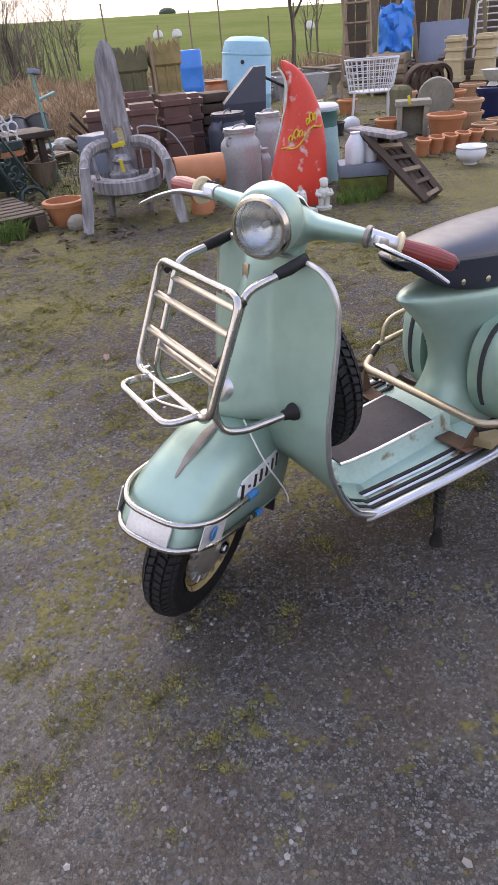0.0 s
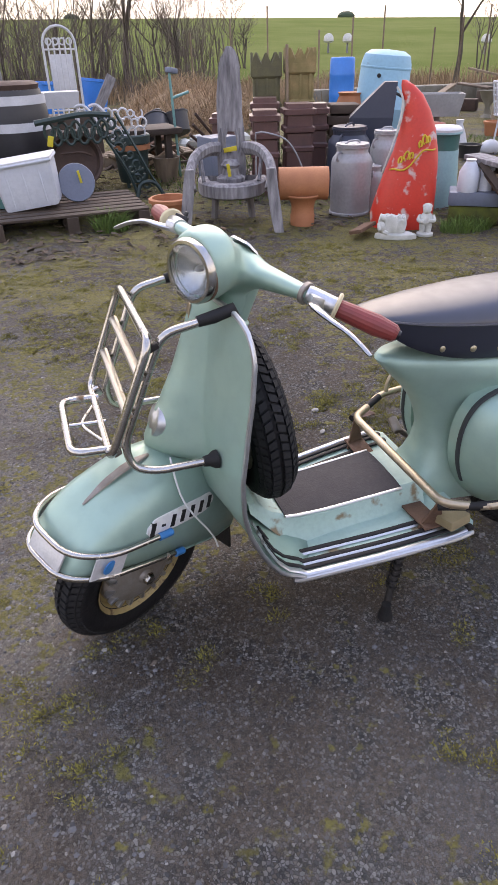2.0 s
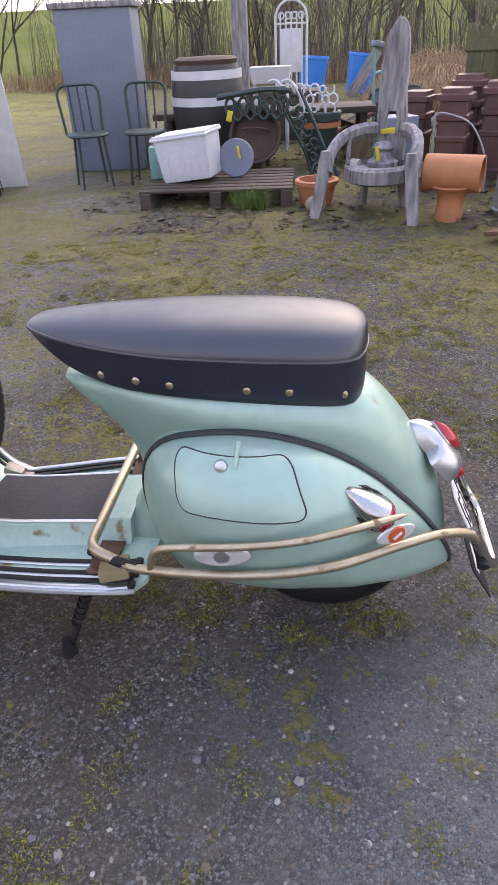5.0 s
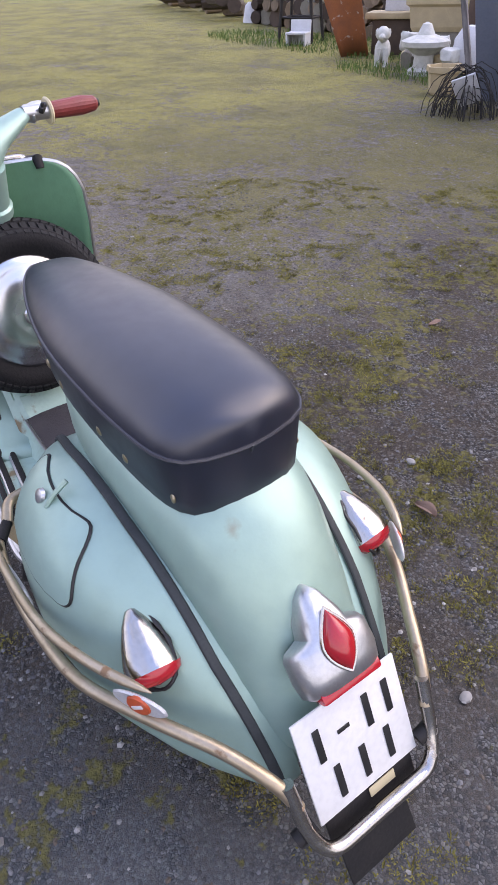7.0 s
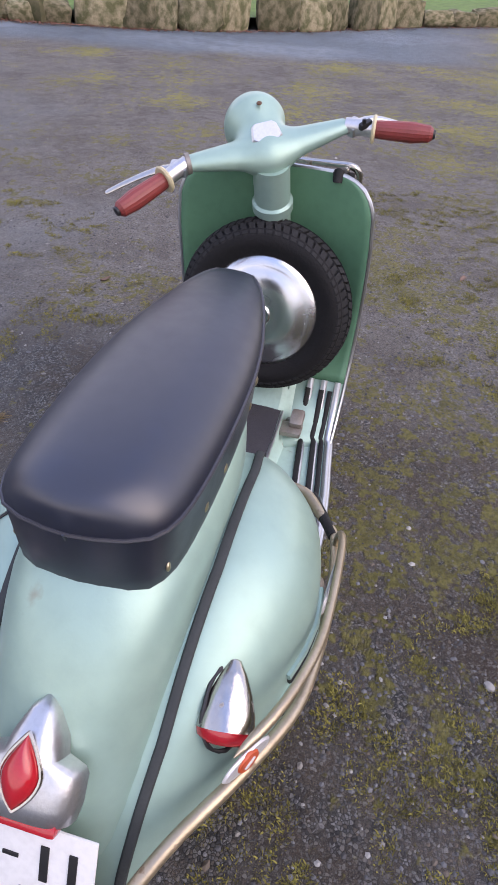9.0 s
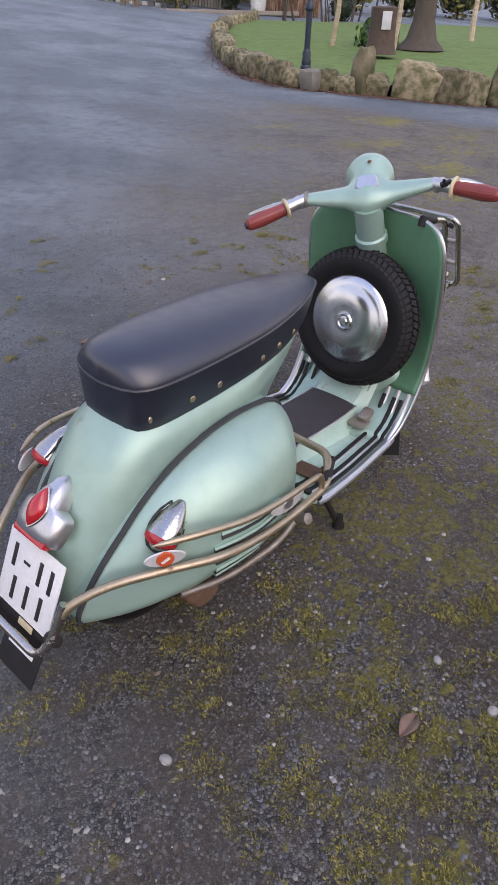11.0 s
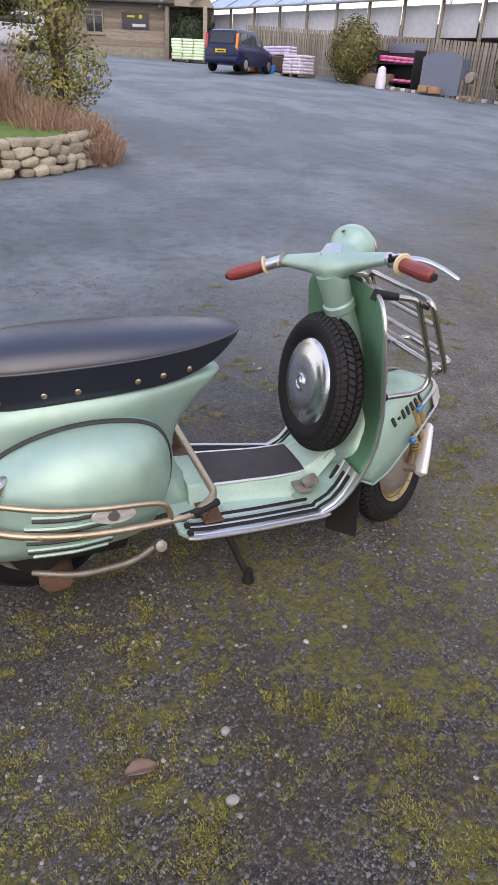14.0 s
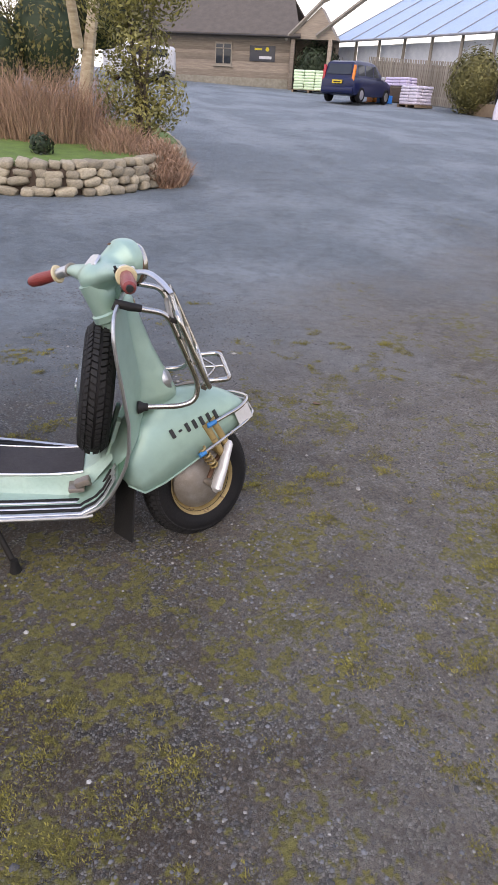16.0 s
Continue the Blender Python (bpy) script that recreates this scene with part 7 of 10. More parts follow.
one("white_urn", lathe([(0, 0), (0.07, 0), (0.05, 0.05), (0.12, 0.10), (0.15, 0.17), (0.17, 0.19), (0.1, 0.18), (0, 0.12)], 20), WHITESTONE, "white stone urn bowl", "urn", -6.8, -5.35, 0.37)
one("tall_jar", lathe([(0, 0), (0.12, 0), (0.14, 0.2), (0.14, 0.46), (0.10, 0.5), (0, 0.5)], 4), MOSSCLAY, "square green stone planter", "planter", -5.35, -5.55, 0, 30, flat=True)
RG = base("wheel_rims", "rusty brown iron wheel rims leaning together", "wheel rim", -8.0, -7.7, 0, face(-8, -7.7))
for k in range(3):
    mk("rim", lathe([(0.22, -0.05), (0.27, -0.06), (0.28, 0), (0.27, 0.06), (0.22, 0.05), (0.21, 0)], 30, at(0.14 * k - 0.15, 0.05 * k, 0.29) @ Matrix.Rotation(radians(76), 4, "X") @ Matrix.Rotation(radians(25), 4, "Y"), cap=False), IRON, RG)
for k, (x, y, r, h) in enumerate(((-7.0, -7.2, 0.2, 0.24), (-7.5, -6.7, 0.22, 0.22), (-8.2, -6.9, 0.2, 0.25), (-6.2, -7.6, 0.15, 0.2), (-4.6, -7.2, 0.13, 0.18), (-4.9, -6.9, 0.12, 0.18))):
    pot(x, y, r, h, TERRA if k % 2 else TERRA_PALE, "old clay pot among the salvage", group="terracotta pots")
one("sack_bag", lathe([(0, 0), (0.12, 0), (0.13, 0.08), (0.09, 0.22), (0.04, 0.33), (0.05, 0.38), (0, 0.38)], 10), WHITEP, "white plastic bag of oddments", "bag", -4.85, -6.55)
one("black_planter", bin_geo(0.14, 0.16), BLACKPL, "small black plastic planter among pots", "planter", -4.65, -6.0)
one("white_bag", ball(0.14, 0.1, 0.1, n=12, k=7), WHITEP, "crumpled white plastic bag by the pots", "bag", -5.1, -6.2, 0.07)
YC = [(-9.0, -8.05, 30), (-9.45, -7.75, 22)]
for x, y, rz in YC:
    chimney_pot(x, y, 0.70, 0.34, BUFF, "pale buff chimney pot on the timber stack", rz, z=0.18)
TB = base("timber_stack", "stack of old brown timbers", "timber", -10.0, -8.6, 0, face(-10, -8.6))
for k in range(14):
    mk("timber", rbox(2.6 - 0.12 * (k % 5), 0.16, 0.14, 0.01, at(0.1 * (k % 3), -0.45 + 0.18 * (k % 5), 0.07 + 0.15 * (k // 5), (k % 3) - 1)), DARKWOOD, TB)
DC = base("deck_chair", "white metal folding chair frame on the stack", "chair", -11.0, -9.1, 0.40, face(-11, -9.1))
for s in (1, -1):
    mk("side_tube", tube(fillet([(s * 0.22, 0.2, 0), (s * 0.22, 0.02, 0.35), (s * 0.22, -0.2, 0.95), (0, -0.2, 0.97)], 0.06), 0.02, 7), WHITEP, DC)
for k in range(5):
    mk("slat", tube([(-0.21, -0.02 - 0.045 * k, 0.4 + 0.115 * k), (0.21, -0.02 - 0.045 * k, 0.4 + 0.115 * k)], 0.014, 6), WHITEP, DC)
PP = base("board", "dark purple-grey sheet board leaning", "board", -9.9, -9.2, 0, face(-10, -9))
mk("sheet", rbox(0.9, 0.03, 1.1, 0.006, at(0, 0, 0.55, 0, 12)), SLATE, PP)
tarp = []
for i in range(13):
    row = []
    for j in range(13):
        u, v = i / 12 - 0.5, j / 12 - 0.5
        row.append((0.62 * u + 0.05 * noise.noise((u * 6, v * 6, 1)), 0.14 * noise.noise((u * 5, v * 5, 4)) - 0.10 * v, 0.75 * v + 0.06 * noise.noise((u * 5, v * 5, 9))))
    tarp.append(row)
one("blue_tarp", loft(tarp, closed=False), BLUEPL, "crumpled bright blue tarpaulin", "tarpaulin", -8.75, -9.3, 1.05, face(-8.7, -9.3), solid=0.006)
LG = base("log_pile", "stack of old split logs", "logs", -8.8, -9.5, 0, 40)
for k in range(24):
    mk("log", tube([(0.2 * (k % 6) - 0.5, -0.35, 0.1 + 0.16 * (k // 6)), (0.2 * (k % 6) - 0.47, 0.35, 0.1 + 0.16 * (k // 6))], 0.09, 8), PLANK, LG)
# shed of old boards
SH = base("tumbledown_shed", "tumbledown shed of dark weathered boards", "shed", -11.5, -10.6, 0, face(-11.5, -10.6))
for k in range(18):
    mk("board", rbox(0.24, 0.03, 2.5 + 0.1 * (k % 3), 0.006, at(-2.2 + 0.255 * k, 0, 1.25, 0, 0, (k % 3) - 1)), DARKWOOD if k % 3 else PLANK, SH)
mk("roof", rbox(5.2, 1.8, 0.08, 0.02, at(0, -0.6, 2.62, 0, -8)), IRON, SH)
for k in range(9):
    a = base("leaning_pole", "old timber pole leaning on the shed", "pole", -8.2 - 0.62 * k, -9.9 + 0.30 * k, 0, face(-10, -9) + 4 * (k % 3), "leaning timbers", rx=9 + 2 * (k % 3), ry=(-1) ** k * 7)
    mk("pole", rbox(0.07, 0.06, 2.3 + 0.2 * (k % 4), 0.008, at(0, 0, 1.15)), PLANK, a)
LD = base("step_ladder", "old pale wooden step ladder", "ladder", -7.75, -9.2, 0, face(-7.7, -9.2), rx=8)
for s in (1, -1):
    mk("stile", tube([(s * 0.28, 0, 0), (s * 0.16, 0, 2.4)], 0.032, 4), PLANK, LD)
for k in range(7):
    mk("tread", rbox(0.52 - 0.032 * k, 0.10, 0.03, 0.004, at(0, 0, 0.3 + 0.3 * k)), PLANK, LD)
for k in range(12):
    x, y = -6.4 - 0.55 * k, -10.5 + 0.25 * k
    one("plank", rbox(1.3 + 0.15 * (k % 4), 0.12, 0.035, 0.006, at(0, 0, 0.03)), PLANK if k % 2 else DARKWOOD, "old plank thrown on the heap", "plank", x, y, 0.25 + 0.12 * (k % 4), 37 * k, 6 * (k % 3) - 6, 9 * (k % 2), group="loose planks")
for k in range(26):
    x, y = -4.0 - 0.42 * k, -9.0 - 0.10 * k - 1.2 * (k % 3)
    one("stone_trough" if k % 3 else "cast_urn", (rbox(0.5, 0.26, 0.22, 0.03, at(0, 0, 0.11)) if k % 3 else lathe([(0, 0), (0.12, 0), (0.05, 0.06), (0.05, 0.2), (0.14, 0.32), (0.17, 0.42), (0.19, 0.44), (0, 0.36)], 16)), STONEG if k % 2 else IRON, "old garden stone and iron ornament", "garden ornament", x, y, 0, 31 * k, group="garden ornaments")
MUSH = [(-18.3, -39.5), (-19.3, -39.0), (-26.0, -34.9)]
ms = base("stone_mushroom", "pale stone mushroom ornament on a post", "stone ornament", MUSH[0][0], MUSH[0][1])
mk("stem", tube([(0, 0, 0), (0, 0, 0.70)], [0.07, 0.05], 10), GREYWOOD, ms)
mk("cap", lathe([(0, 0.52), (0.22, 0.53), (0.30, 0.62), (0.28, 0.82), (0.16, 0.97), (0, 1.0)], 18), WHITESTONE, ms)
tagged(ms, group="stone mushrooms")
for x, y in MUSH[1:]:
    copy_thing(ms, at(x, y, gz(x, y)))

# left-hand clutter on pallets
pallet(0.33, -4.62, 2, 1.25, 0.9, 0.15)
pallet(-0.95, -7.6, 25, 1.2, 0.9, 0.12, PLANK, "grey pallet boards lying in the grass")
bx = base("storage_box", "frosted clear plastic storage box tilted on the pallet", "storage box", 0.565, -4.62, 0.17, -10, ry=7)
mk("tub", loft([[(sx * w, sy * d, z) for sx, sy in ((-1, -0.9), (-0.92, -1), (0.92, -1), (1, -0.9), (1, 0.9), (0.92, 1), (-0.92, 1), (-1, 0.9))] for z, w, d in ((0, 0.205, 0.16), (0.02, 0.215, 0.17), (0.34, 0.235, 0.19))]), FROST, bx, angle=30)
mk("rim", tube([(-0.240, -0.195, 0.34), (0.240, -0.195, 0.34), (0.240, 0.195, 0.34), (-0.240, 0.195, 0.34)], 0.014, 6, True), FROST, bx)
mk("lid", rbox(0.49, 0.40, 0.02, 0.008, at(0, 0, 0.355)), WHITEP, bx)
for k in (-1, 0, 1):
    mk("rib", rbox(0.012, 0.008, 0.28, 0.003, at(0.13 * k, 0.183, 0.17)), FROST, bx)
one("green_can", rbox(0.2, 0.14, 0.26, 0.02, at(0, 0, 0.13)), TEAL, "faded green metal can", "can", 0.86, -4.72, 0.15, 10)
one("grey_tub", bin_geo(0.17, 0.24), SLATE, "grey plastic tub on the pallet", "tub", 0.80, -4.95, 0.15)
D = base("iron_dish", "large round brown iron dish leaning upright", "dish", 0.11, -5.55, 0.10, face(0, -5))
mk("dish", lathe([(0, -0.02), (0.20, -0.02), (0.22, 0.0), (0.235, 0.06), (0.255, 0.065), (0.25, 0.08), (0.225, 0.075), (0.20, 0.01), (0, 0.005)], 34, at(0, 0, 0.25) @ Matrix.Rotation(radians(-72), 4, "X")), IRON, D)
mk("handle", tube(smooth_path([(-0.15, 0.06, 0.30), (-0.05, 0.12, 0.34), (0.12, 0.08, 0.33)], 5), 0.012, 6), IRON, D)
D2 = base("slate_disc", "round blue-grey slate plate leaning on the dish", "plate", 0.20, -4.72, 0.15, face(0.2, -4.7))
mk("disc", lathe([(0, -0.015), (0.15, -0.015), (0.155, 0), (0.15, 0.015), (0, 0.012)], 28, at(0, 0, 0.15) @ Matrix.Rotation(radians(-76), 4, "X")), SLATE, D2)
mk("tag", rbox(0.02, 0.008, 0.10, 0.002, at(-0.03, 0.045, 0.20, 0, 0, 10)), YTAG, D2)
# oak half barrels
HB = base("oak_barrel", "dark stained barrel with white painted hoops", "barrel", 0.62, -5.95, 0.26)
mk("barrel_body", lathe([(0, 0), (0.31, 0), (0.35, 0.18), (0.36, 0.36), (0.35, 0.54), (0.31, 0.70), (0.29, 0.70), (0.29, 0.66), (0, 0.66)], 36), BLACKPL, HB)
for z, r in ((0.36, 0.362), (0.58, 0.343)):
    mk("hoop", lathe([(r - 0.006, z), (r + 0.004, z), (r + 0.002, z + 0.075), (r - 0.008, z + 0.075)], 36, cap=False), WHITEP, HB)
mk("lid", lathe([(0, 0.72), (0.30, 0.70), (0.31, 0.74), (0.27, 0.76), (0, 0.77)], 30), IRON, HB)
one("timber_block", rbox(1.1, 0.7, 0.24, 0.02, at(0, 0, 0.12)), DARKWOOD, "dark timber base under the barrel", "timber", 0.62, -6.0)
BE = base("bench_end", "green cast iron bench end with pierced scrolls", "bench end", -0.22, -5.42, 0, face(-0.3, -5.2) + 10)
for s in (1, -1):
    mk("side_bar", tube(smooth_path([(s * 0.13 - 0.34, 0.02, 0.0), (s * 0.10 - 0.24, 0.0, 0.22), (s * 0.11 - 0.12, -0.03, 0.46), (s * 0.12 + 0.03, -0.07, 0.74)], 5), 0.024, 6, squash=0.6), GREENIRON, BE)
for k in range(14):
    q = (k // 2) / 6
    sg = 1 if k % 2 else -1
    c = Vector((-0.27 + 0.28 * q + sg * 0.047, -0.0 - 0.06 * q, 0.13 + 0.56 * q + 0.03 * sg))
    rr_ = 0.036 + 0.018 * ((k * 7) % 5) / 4
    mk("scroll", tube([c + Vector(((rr_ - 0.005 * a) * math.cos(sg * a + k), 0, (rr_ - 0.005 * a) * math.sin(sg * a + k))) for a in np.linspace(0, 5.6, 15)], 0.014, 5), GREENIRON, BE)
mk("foot_bar", tube(smooth_path([(-0.46, 0.03, 0.0), (-0.40, 0.02, 0.10), (-0.32, 0.01, 0.13), (-0.24, 0.01, 0.10), (-0.20, 0.03, 0.0)], 4), 0.020, 6), GREENIRON, BE)
mk("arm", tube(smooth_path([(-0.02, 0, 0.73), (0.22, 0.02, 0.75), (0.50, 0.04, 0.72), (0.66, 0.04, 0.70)], 4), 0.027, 6), GREENIRON, BE)
for k in range(9):
    c = Vector((0.06 + 0.06 * k, 0.01, 0.62 - 0.04 * (k % 2)))
    mk("scroll", tube([c + Vector((0.045 * math.cos(a), 0, 0.075 * math.sin(a))) for a in np.linspace(0, 6.283, 13)[:-1]], 0.014, 5, True), GREENIRON, BE)
mk("tag", rbox(0.05, 0.01, 0.09, 0.003, at(0.55, 0.06, 0.55, 0, 0, -14)), YTAG, BE, "pale yellow tag")
WS = base("scroll_panel", "white painted cast scroll panel", "panel", -0.42, -5.9, 0.5, face(-0.4, -5.9))
for k in range(20):
    c = Vector((-0.20 + 0.075 * (k % 5) + 0.03 * (k // 5 % 2), 0, -0.06 + 0.085 * (k // 5)))
    rr_ = 0.024 + 0.026 * ((k * 11) % 7) / 6
    mk("scroll", tube([c + Vector((rr_ * math.cos(a + k), 0.01 * (k % 3), rr_ * 1.1 * math.sin(a + k))) for a in np.linspace(0, 4.2 + (k * 5) % 3, 11)], 0.0095, 5), WHITEP, WS)
for dx in (0.0, 0.13):
    mk("arm", tube(smooth_path([(0.08 + dx, 0.03, 0.0), (0.12 + dx, 0.05, 0.16), (0.22 + dx, 0.04, 0.28), (0.30 + dx, 0.02, 0.27)], 5), 0.016, 6), WHITEP, WS)
mk("post", tube([(0, 0.0, -0.5), (0, 0, 0.05)], 0.02, 6), GREENIRON, WS)
for x, y, z, tip in ((-1.14, -14.15, 0.02, -7), (-0.20, -13.4, 0.02, -4), (1.9, -12.5, 0.0, 3)):
    b = base("blue_bin", "large bright blue plastic bin", "bin", x, y, z, 0, "blue bins", ry=tip)
    mk("tub", bin_geo(0.29, 0.70), BLUEPL, b)
one("leaning_plank", rbox(0.20, 0.03, 0.92, 0.006, at(0, 0, 0.46)), GREYWOOD, "pale plank leaning across a blue bin", "plank", -0.98, -13.4, 0, 10, -6, -32)
one("trestle", join(rbox(2.3, 0.55, 0.06, 0.01, at(0, 0, 0.50)), *[rbox(0.07, 0.07, 0.48, 0.008, at(sx * 1.0, sy * 0.2, 0.24)) for sx in (1, -1, 0) for sy in (1, -1)]), DARKWOOD, "dark trestle bench under the bins", "trestle", 0.08, -6.3, 0, 4)
WT = base("white_trough", "white and grey tub on the bench", "tub", 0.08, -7.07, 0.70)
mk("tub", loft([[(-0.2, -0.12, 0), (0.2, -0.12, 0), (0.2, 0.12, 0), (-0.2, 0.12, 0)], [(-0.23, -0.14, 0.16), (0.23, -0.14, 0.16), (0.23, 0.14, 0.16), (-0.23, 0.14, 0.16)]]), WHITEP, WT, flat=True)
for sx in (1, -1):
    for sy in (1, -1):
        mk("leg", tube([(sx * 0.18, sy * 0.1, -0.70), (sx * 0.18, sy * 0.1, 0.02)], 0.018, 6), WHITEP, WT)
LP = base("lattice_panel", "white arched metal lattice panel", "lattice panel", -0.10, -8.0, 0.55, 0)
arch = [(-0.19, 0, 0), (-0.19, 0, 0.75)] + [(-0.19 * math.cos(a), 0, 0.75 + 0.19 * math.sin(a)) for a in np.linspace(0.2, 2.94, 9)] + [(0.19, 0, 0.75), (0.19, 0, 0)]
mk("outline", tube(arch, 0.016, 6), WHITEP, LP)
for k in range(5):
    mk("bar", tube([(-0.13 + 0.065 * k, 0, 0), (-0.13 + 0.065 * k, 0, 0.82)], 0.011, 5), WHITEP, LP)
mk("inner_panel", rbox(0.26, 0.012, 0.46, 0.004, at(0, 0.0, 0.42)), WHITEP, LP)
for k in range(4):
    c = Vector((-0.12 + 0.08 * k, 0, 0.78))
    mk("scroll", tube([c + Vector((0.032 * math.cos(a), 0, 0.034 * math.sin(a))) for a in np.linspace(0, 6.283, 11)[:-1]], 0.009, 5, True), WHITEP, LP)
for z in (0.05, 0.7):
    mk("bar", tube([(-0.19, 0, z), (0.19, 0, z)], 0.011, 5), WHITEP, LP)
one("table_block", rbox(0.9, 0.5, 0.55, 0.03, at(0, 0, 0.275)), DARKWOOD, "dark timber block behind the bins", "block", 0.0, -8.0)
GP = base("grey_post", "pale grey timber gate post", "post", 0.72, -9.6)
mk("post", rbox(0.22, 0.2, 2.3, 0.02, at(0, 0, 1.15)), GREYWOOD, GP)
one("green_pot", pot_geo(0.195, 0.45), GREENIRON, "dark green glazed pot with a clay band", "flower pot", -0.50, -6.0, 0.05)
one("clay_band", lathe([(0.188, 0), (0.200, 0.0), (0.203, 0.05), (0.190, 0.05)], 24, cap=False), TERRA, "terracotta ring on the pot", "ring", -0.50, -6.0, 0.36)
for k, (x, y) in enumerate(((-1.30, -8.4), (-1.62, -8.55), (-1.45, -8.75))):
    one("black_pot", bin_geo(0.20, 0.26), BLACKPL, "black plastic tree pot tipped over", "pot", x, y, 0.2, 20 * k, 55 - 30 * (k % 2), group="black pots")
one("wicker_basket", lathe([(0, 0), (0.10, 0), (0.14, 0.2), (0.15, 0.24), (0.13, 0.24), (0.1, 0.03), (0, 0.03)], 20), PLANK, "brown wicker basket by the woodpile", "basket", -0.88, -6.1)
wp = base("wood_pile", "heap of rough split wood and rusty wire", "wood pile", -0.85, -7.0, 0, 25)
rq = np.random.default_rng(8)
for k in range(26):
    a = rq.uniform(-0.6, 0.6)
    c = Vector((rq.uniform(-0.28, 0.28), rq.uniform(-0.5, 0.5), 0.05 + 0.34 * rq.random() ** 1.5))
    dv = Vector((math.cos(a), math.sin(a), rq.uniform(-0.5, 0.9))) * rq.uniform(0.12, 0.28)
    mk("stick", tube([c - dv * 0.5, c + dv], rq.uniform(0.012, 0.035), 5), (PLANK, DARKWOOD, RUSTY)[k % 3], wp, flat=True)
for k in range(9):
    x, y = -1.35 - 0.16 * k + 0.1 * (k % 2), -8.9 + 0.22 * (k % 4)
    one("rubble_stone", ball(0.12 + 0.03 * (k % 3), 0.10, 0.09, n=8, k=5), STONEG if k % 2 else WHITESTONE, "rubble stone in rough grass", "stone", x, y, 0.06, 40 * k, group="rubble stones", angle=25)
# glass-sided cabinet and wrought chairs at the yard's near end
CB = base("garden_cabinet", "old grey glazed garden cabinet", "cabinet", 1.72, -6.2, 0, 5)
mk("body", rbox(0.75, 0.5, 1.45, 0.02, at(0, 0, 0.725)), SLATE, CB)
mk("top", rbox(0.82, 0.56, 0.05, 0.01, at(0, 0, 1.47)), GREYWOOD, CB)
for cx, cy, lab in ((1.15, -5.35, 0), (1.65, -5.2, 30)):
    c = base("garden_chair", "green wrought iron garden chair", "chair", cx, cy, 0, lab, "iron garden chairs")
    mk("seat", lathe([(0, 0), (0.19, 0), (0.2, 0.012), (0.19, 0.025), (0, 0.02)], 20, at(0, 0, 0.44)), GREENIRON, c)
    for k in range(4):
        a = radians(45 + 90 * k)
        mk("leg", tube([(0.16 * math.cos(a), 0.16 * math.sin(a), 0.44), (0.2 * math.cos(a), 0.2 * math.sin(a), 0)], 0.012, 6), GREENIRON, c)
    mk("backrest", tube(fillet([(-0.17, -0.15, 0.44), (-0.2, -0.2, 0.85), (0.2, -0.2, 0.85), (0.17, -0.15, 0.44)], 0.1), 0.014, 6), GREENIRON, c)
    for k in range(3):
        mk("backrest_bar", tube([(-0.08 + 0.08 * k, -0.16, 0.45), (-0.08 + 0.08 * k, -0.2, 0.84)], 0.009, 5), GREENIRON, c)

# planters and sheets at the yard's corner
pl = base("stone_planter", "buff cast stone trough planter with a moulded rim", "planter", 5.40, -7.55, 0.30, 31)
mk("bowl", loft([[(-0.46 * a, 0.25 * c, z) for a, c in ((-q, -q), (q, -q), (q, q), (-q, q))] for z, q in ((0, 0.8), (0.05, 0.86), (0.27, 0.92), (0.30, 1.02), (0.38, 1.04), (0.38, 0.9), (0.30, 0.86))]), BUFF, pl, flat=True)
mk("foot", rbox(0.66, 0.38, 0.30, 0.02, at(0, 0, -0.15)), STONEG, pl)
sb = base("stone_bench", "mossy stone slab bench on a dark block", "bench", 6.15, -7.45, 0, 31)
mk("slab", rbox(0.80, 0.42, 0.08, 0.02, at(0, 0, 0.46)), BUFF, sb)
mk("block", rbox(0.60, 0.32, 0.42, 0.02, at(0, 0, 0.21)), DARKWOOD, sb)
one("marble_slab", rbox(0.34, 0.04, 0.5, 0.01, at(0, 0, 0.25)), WHITEP, "white marble slab standing on the stone bench", "slab", 6.2, -7.5, 0.50, 31)
hexa = [(math.cos(2 * math.pi * k / 6), math.sin(2 * math.pi * k / 6)) for k in range(6)]
one("hexagonal_planter", loft([[(0.17 * q * a, 0.17 * q * c, z) for a, c in hexa] for z, q in ((0, 0.74), (0.02, 0.8), (0.19, 0.95), (0.20, 1.08), (0.25, 1.1), (0.25, 0.95), (0.19, 0.88))]), BUFF, "small buff stone hexagonal planter", "planter", 3.60, -5.48, 0, 20, flat=True)
one("stone_dog", join(ball(0.10, 0.13, 0.14, at(0, -0.04, 0.17), 12, 8), ball(0.085, 0.09, 0.085, at(0.0, 0.06, 0.35), 12, 8), ball(0.04, 0.05, 0.035, at(0.0, 0.15, 0.33), 9, 6), ball(0.02, 0.03, 0.05, at(0.075, 0.05, 0.36), 8, 5), ball(0.02, 0.03, 0.05, at(-0.075, 0.05, 0.36), 8, 5), tube([(0.05, 0.07, 0.2), (0.05, 0.09, 0.0)], [0.04, 0.032], 8), tube([(-0.05, 0.07, 0.2), (-0.05, 0.09, 0.0)], [0.04, 0.032], 8)), WHITESTONE, "white stone garden statue on mossy ground", "statue", 5.38, -6.42, 0, 40)
one("stone_basin", lathe([(0, 0), (0.17, 0), (0.18, 0.05), (0.12, 0.08), (0.11, 0.20), (0.2, 0.26), (0.26, 0.29), (0.27, 0.34), (0.22, 0.36), (0.10, 0.40), (0.05, 0.50), (0, 0.52)], 22), WHITESTONE, "pale stone basin with a knobbed lid", "basin", 4.55, -6.25)
rub = random.Random(12)
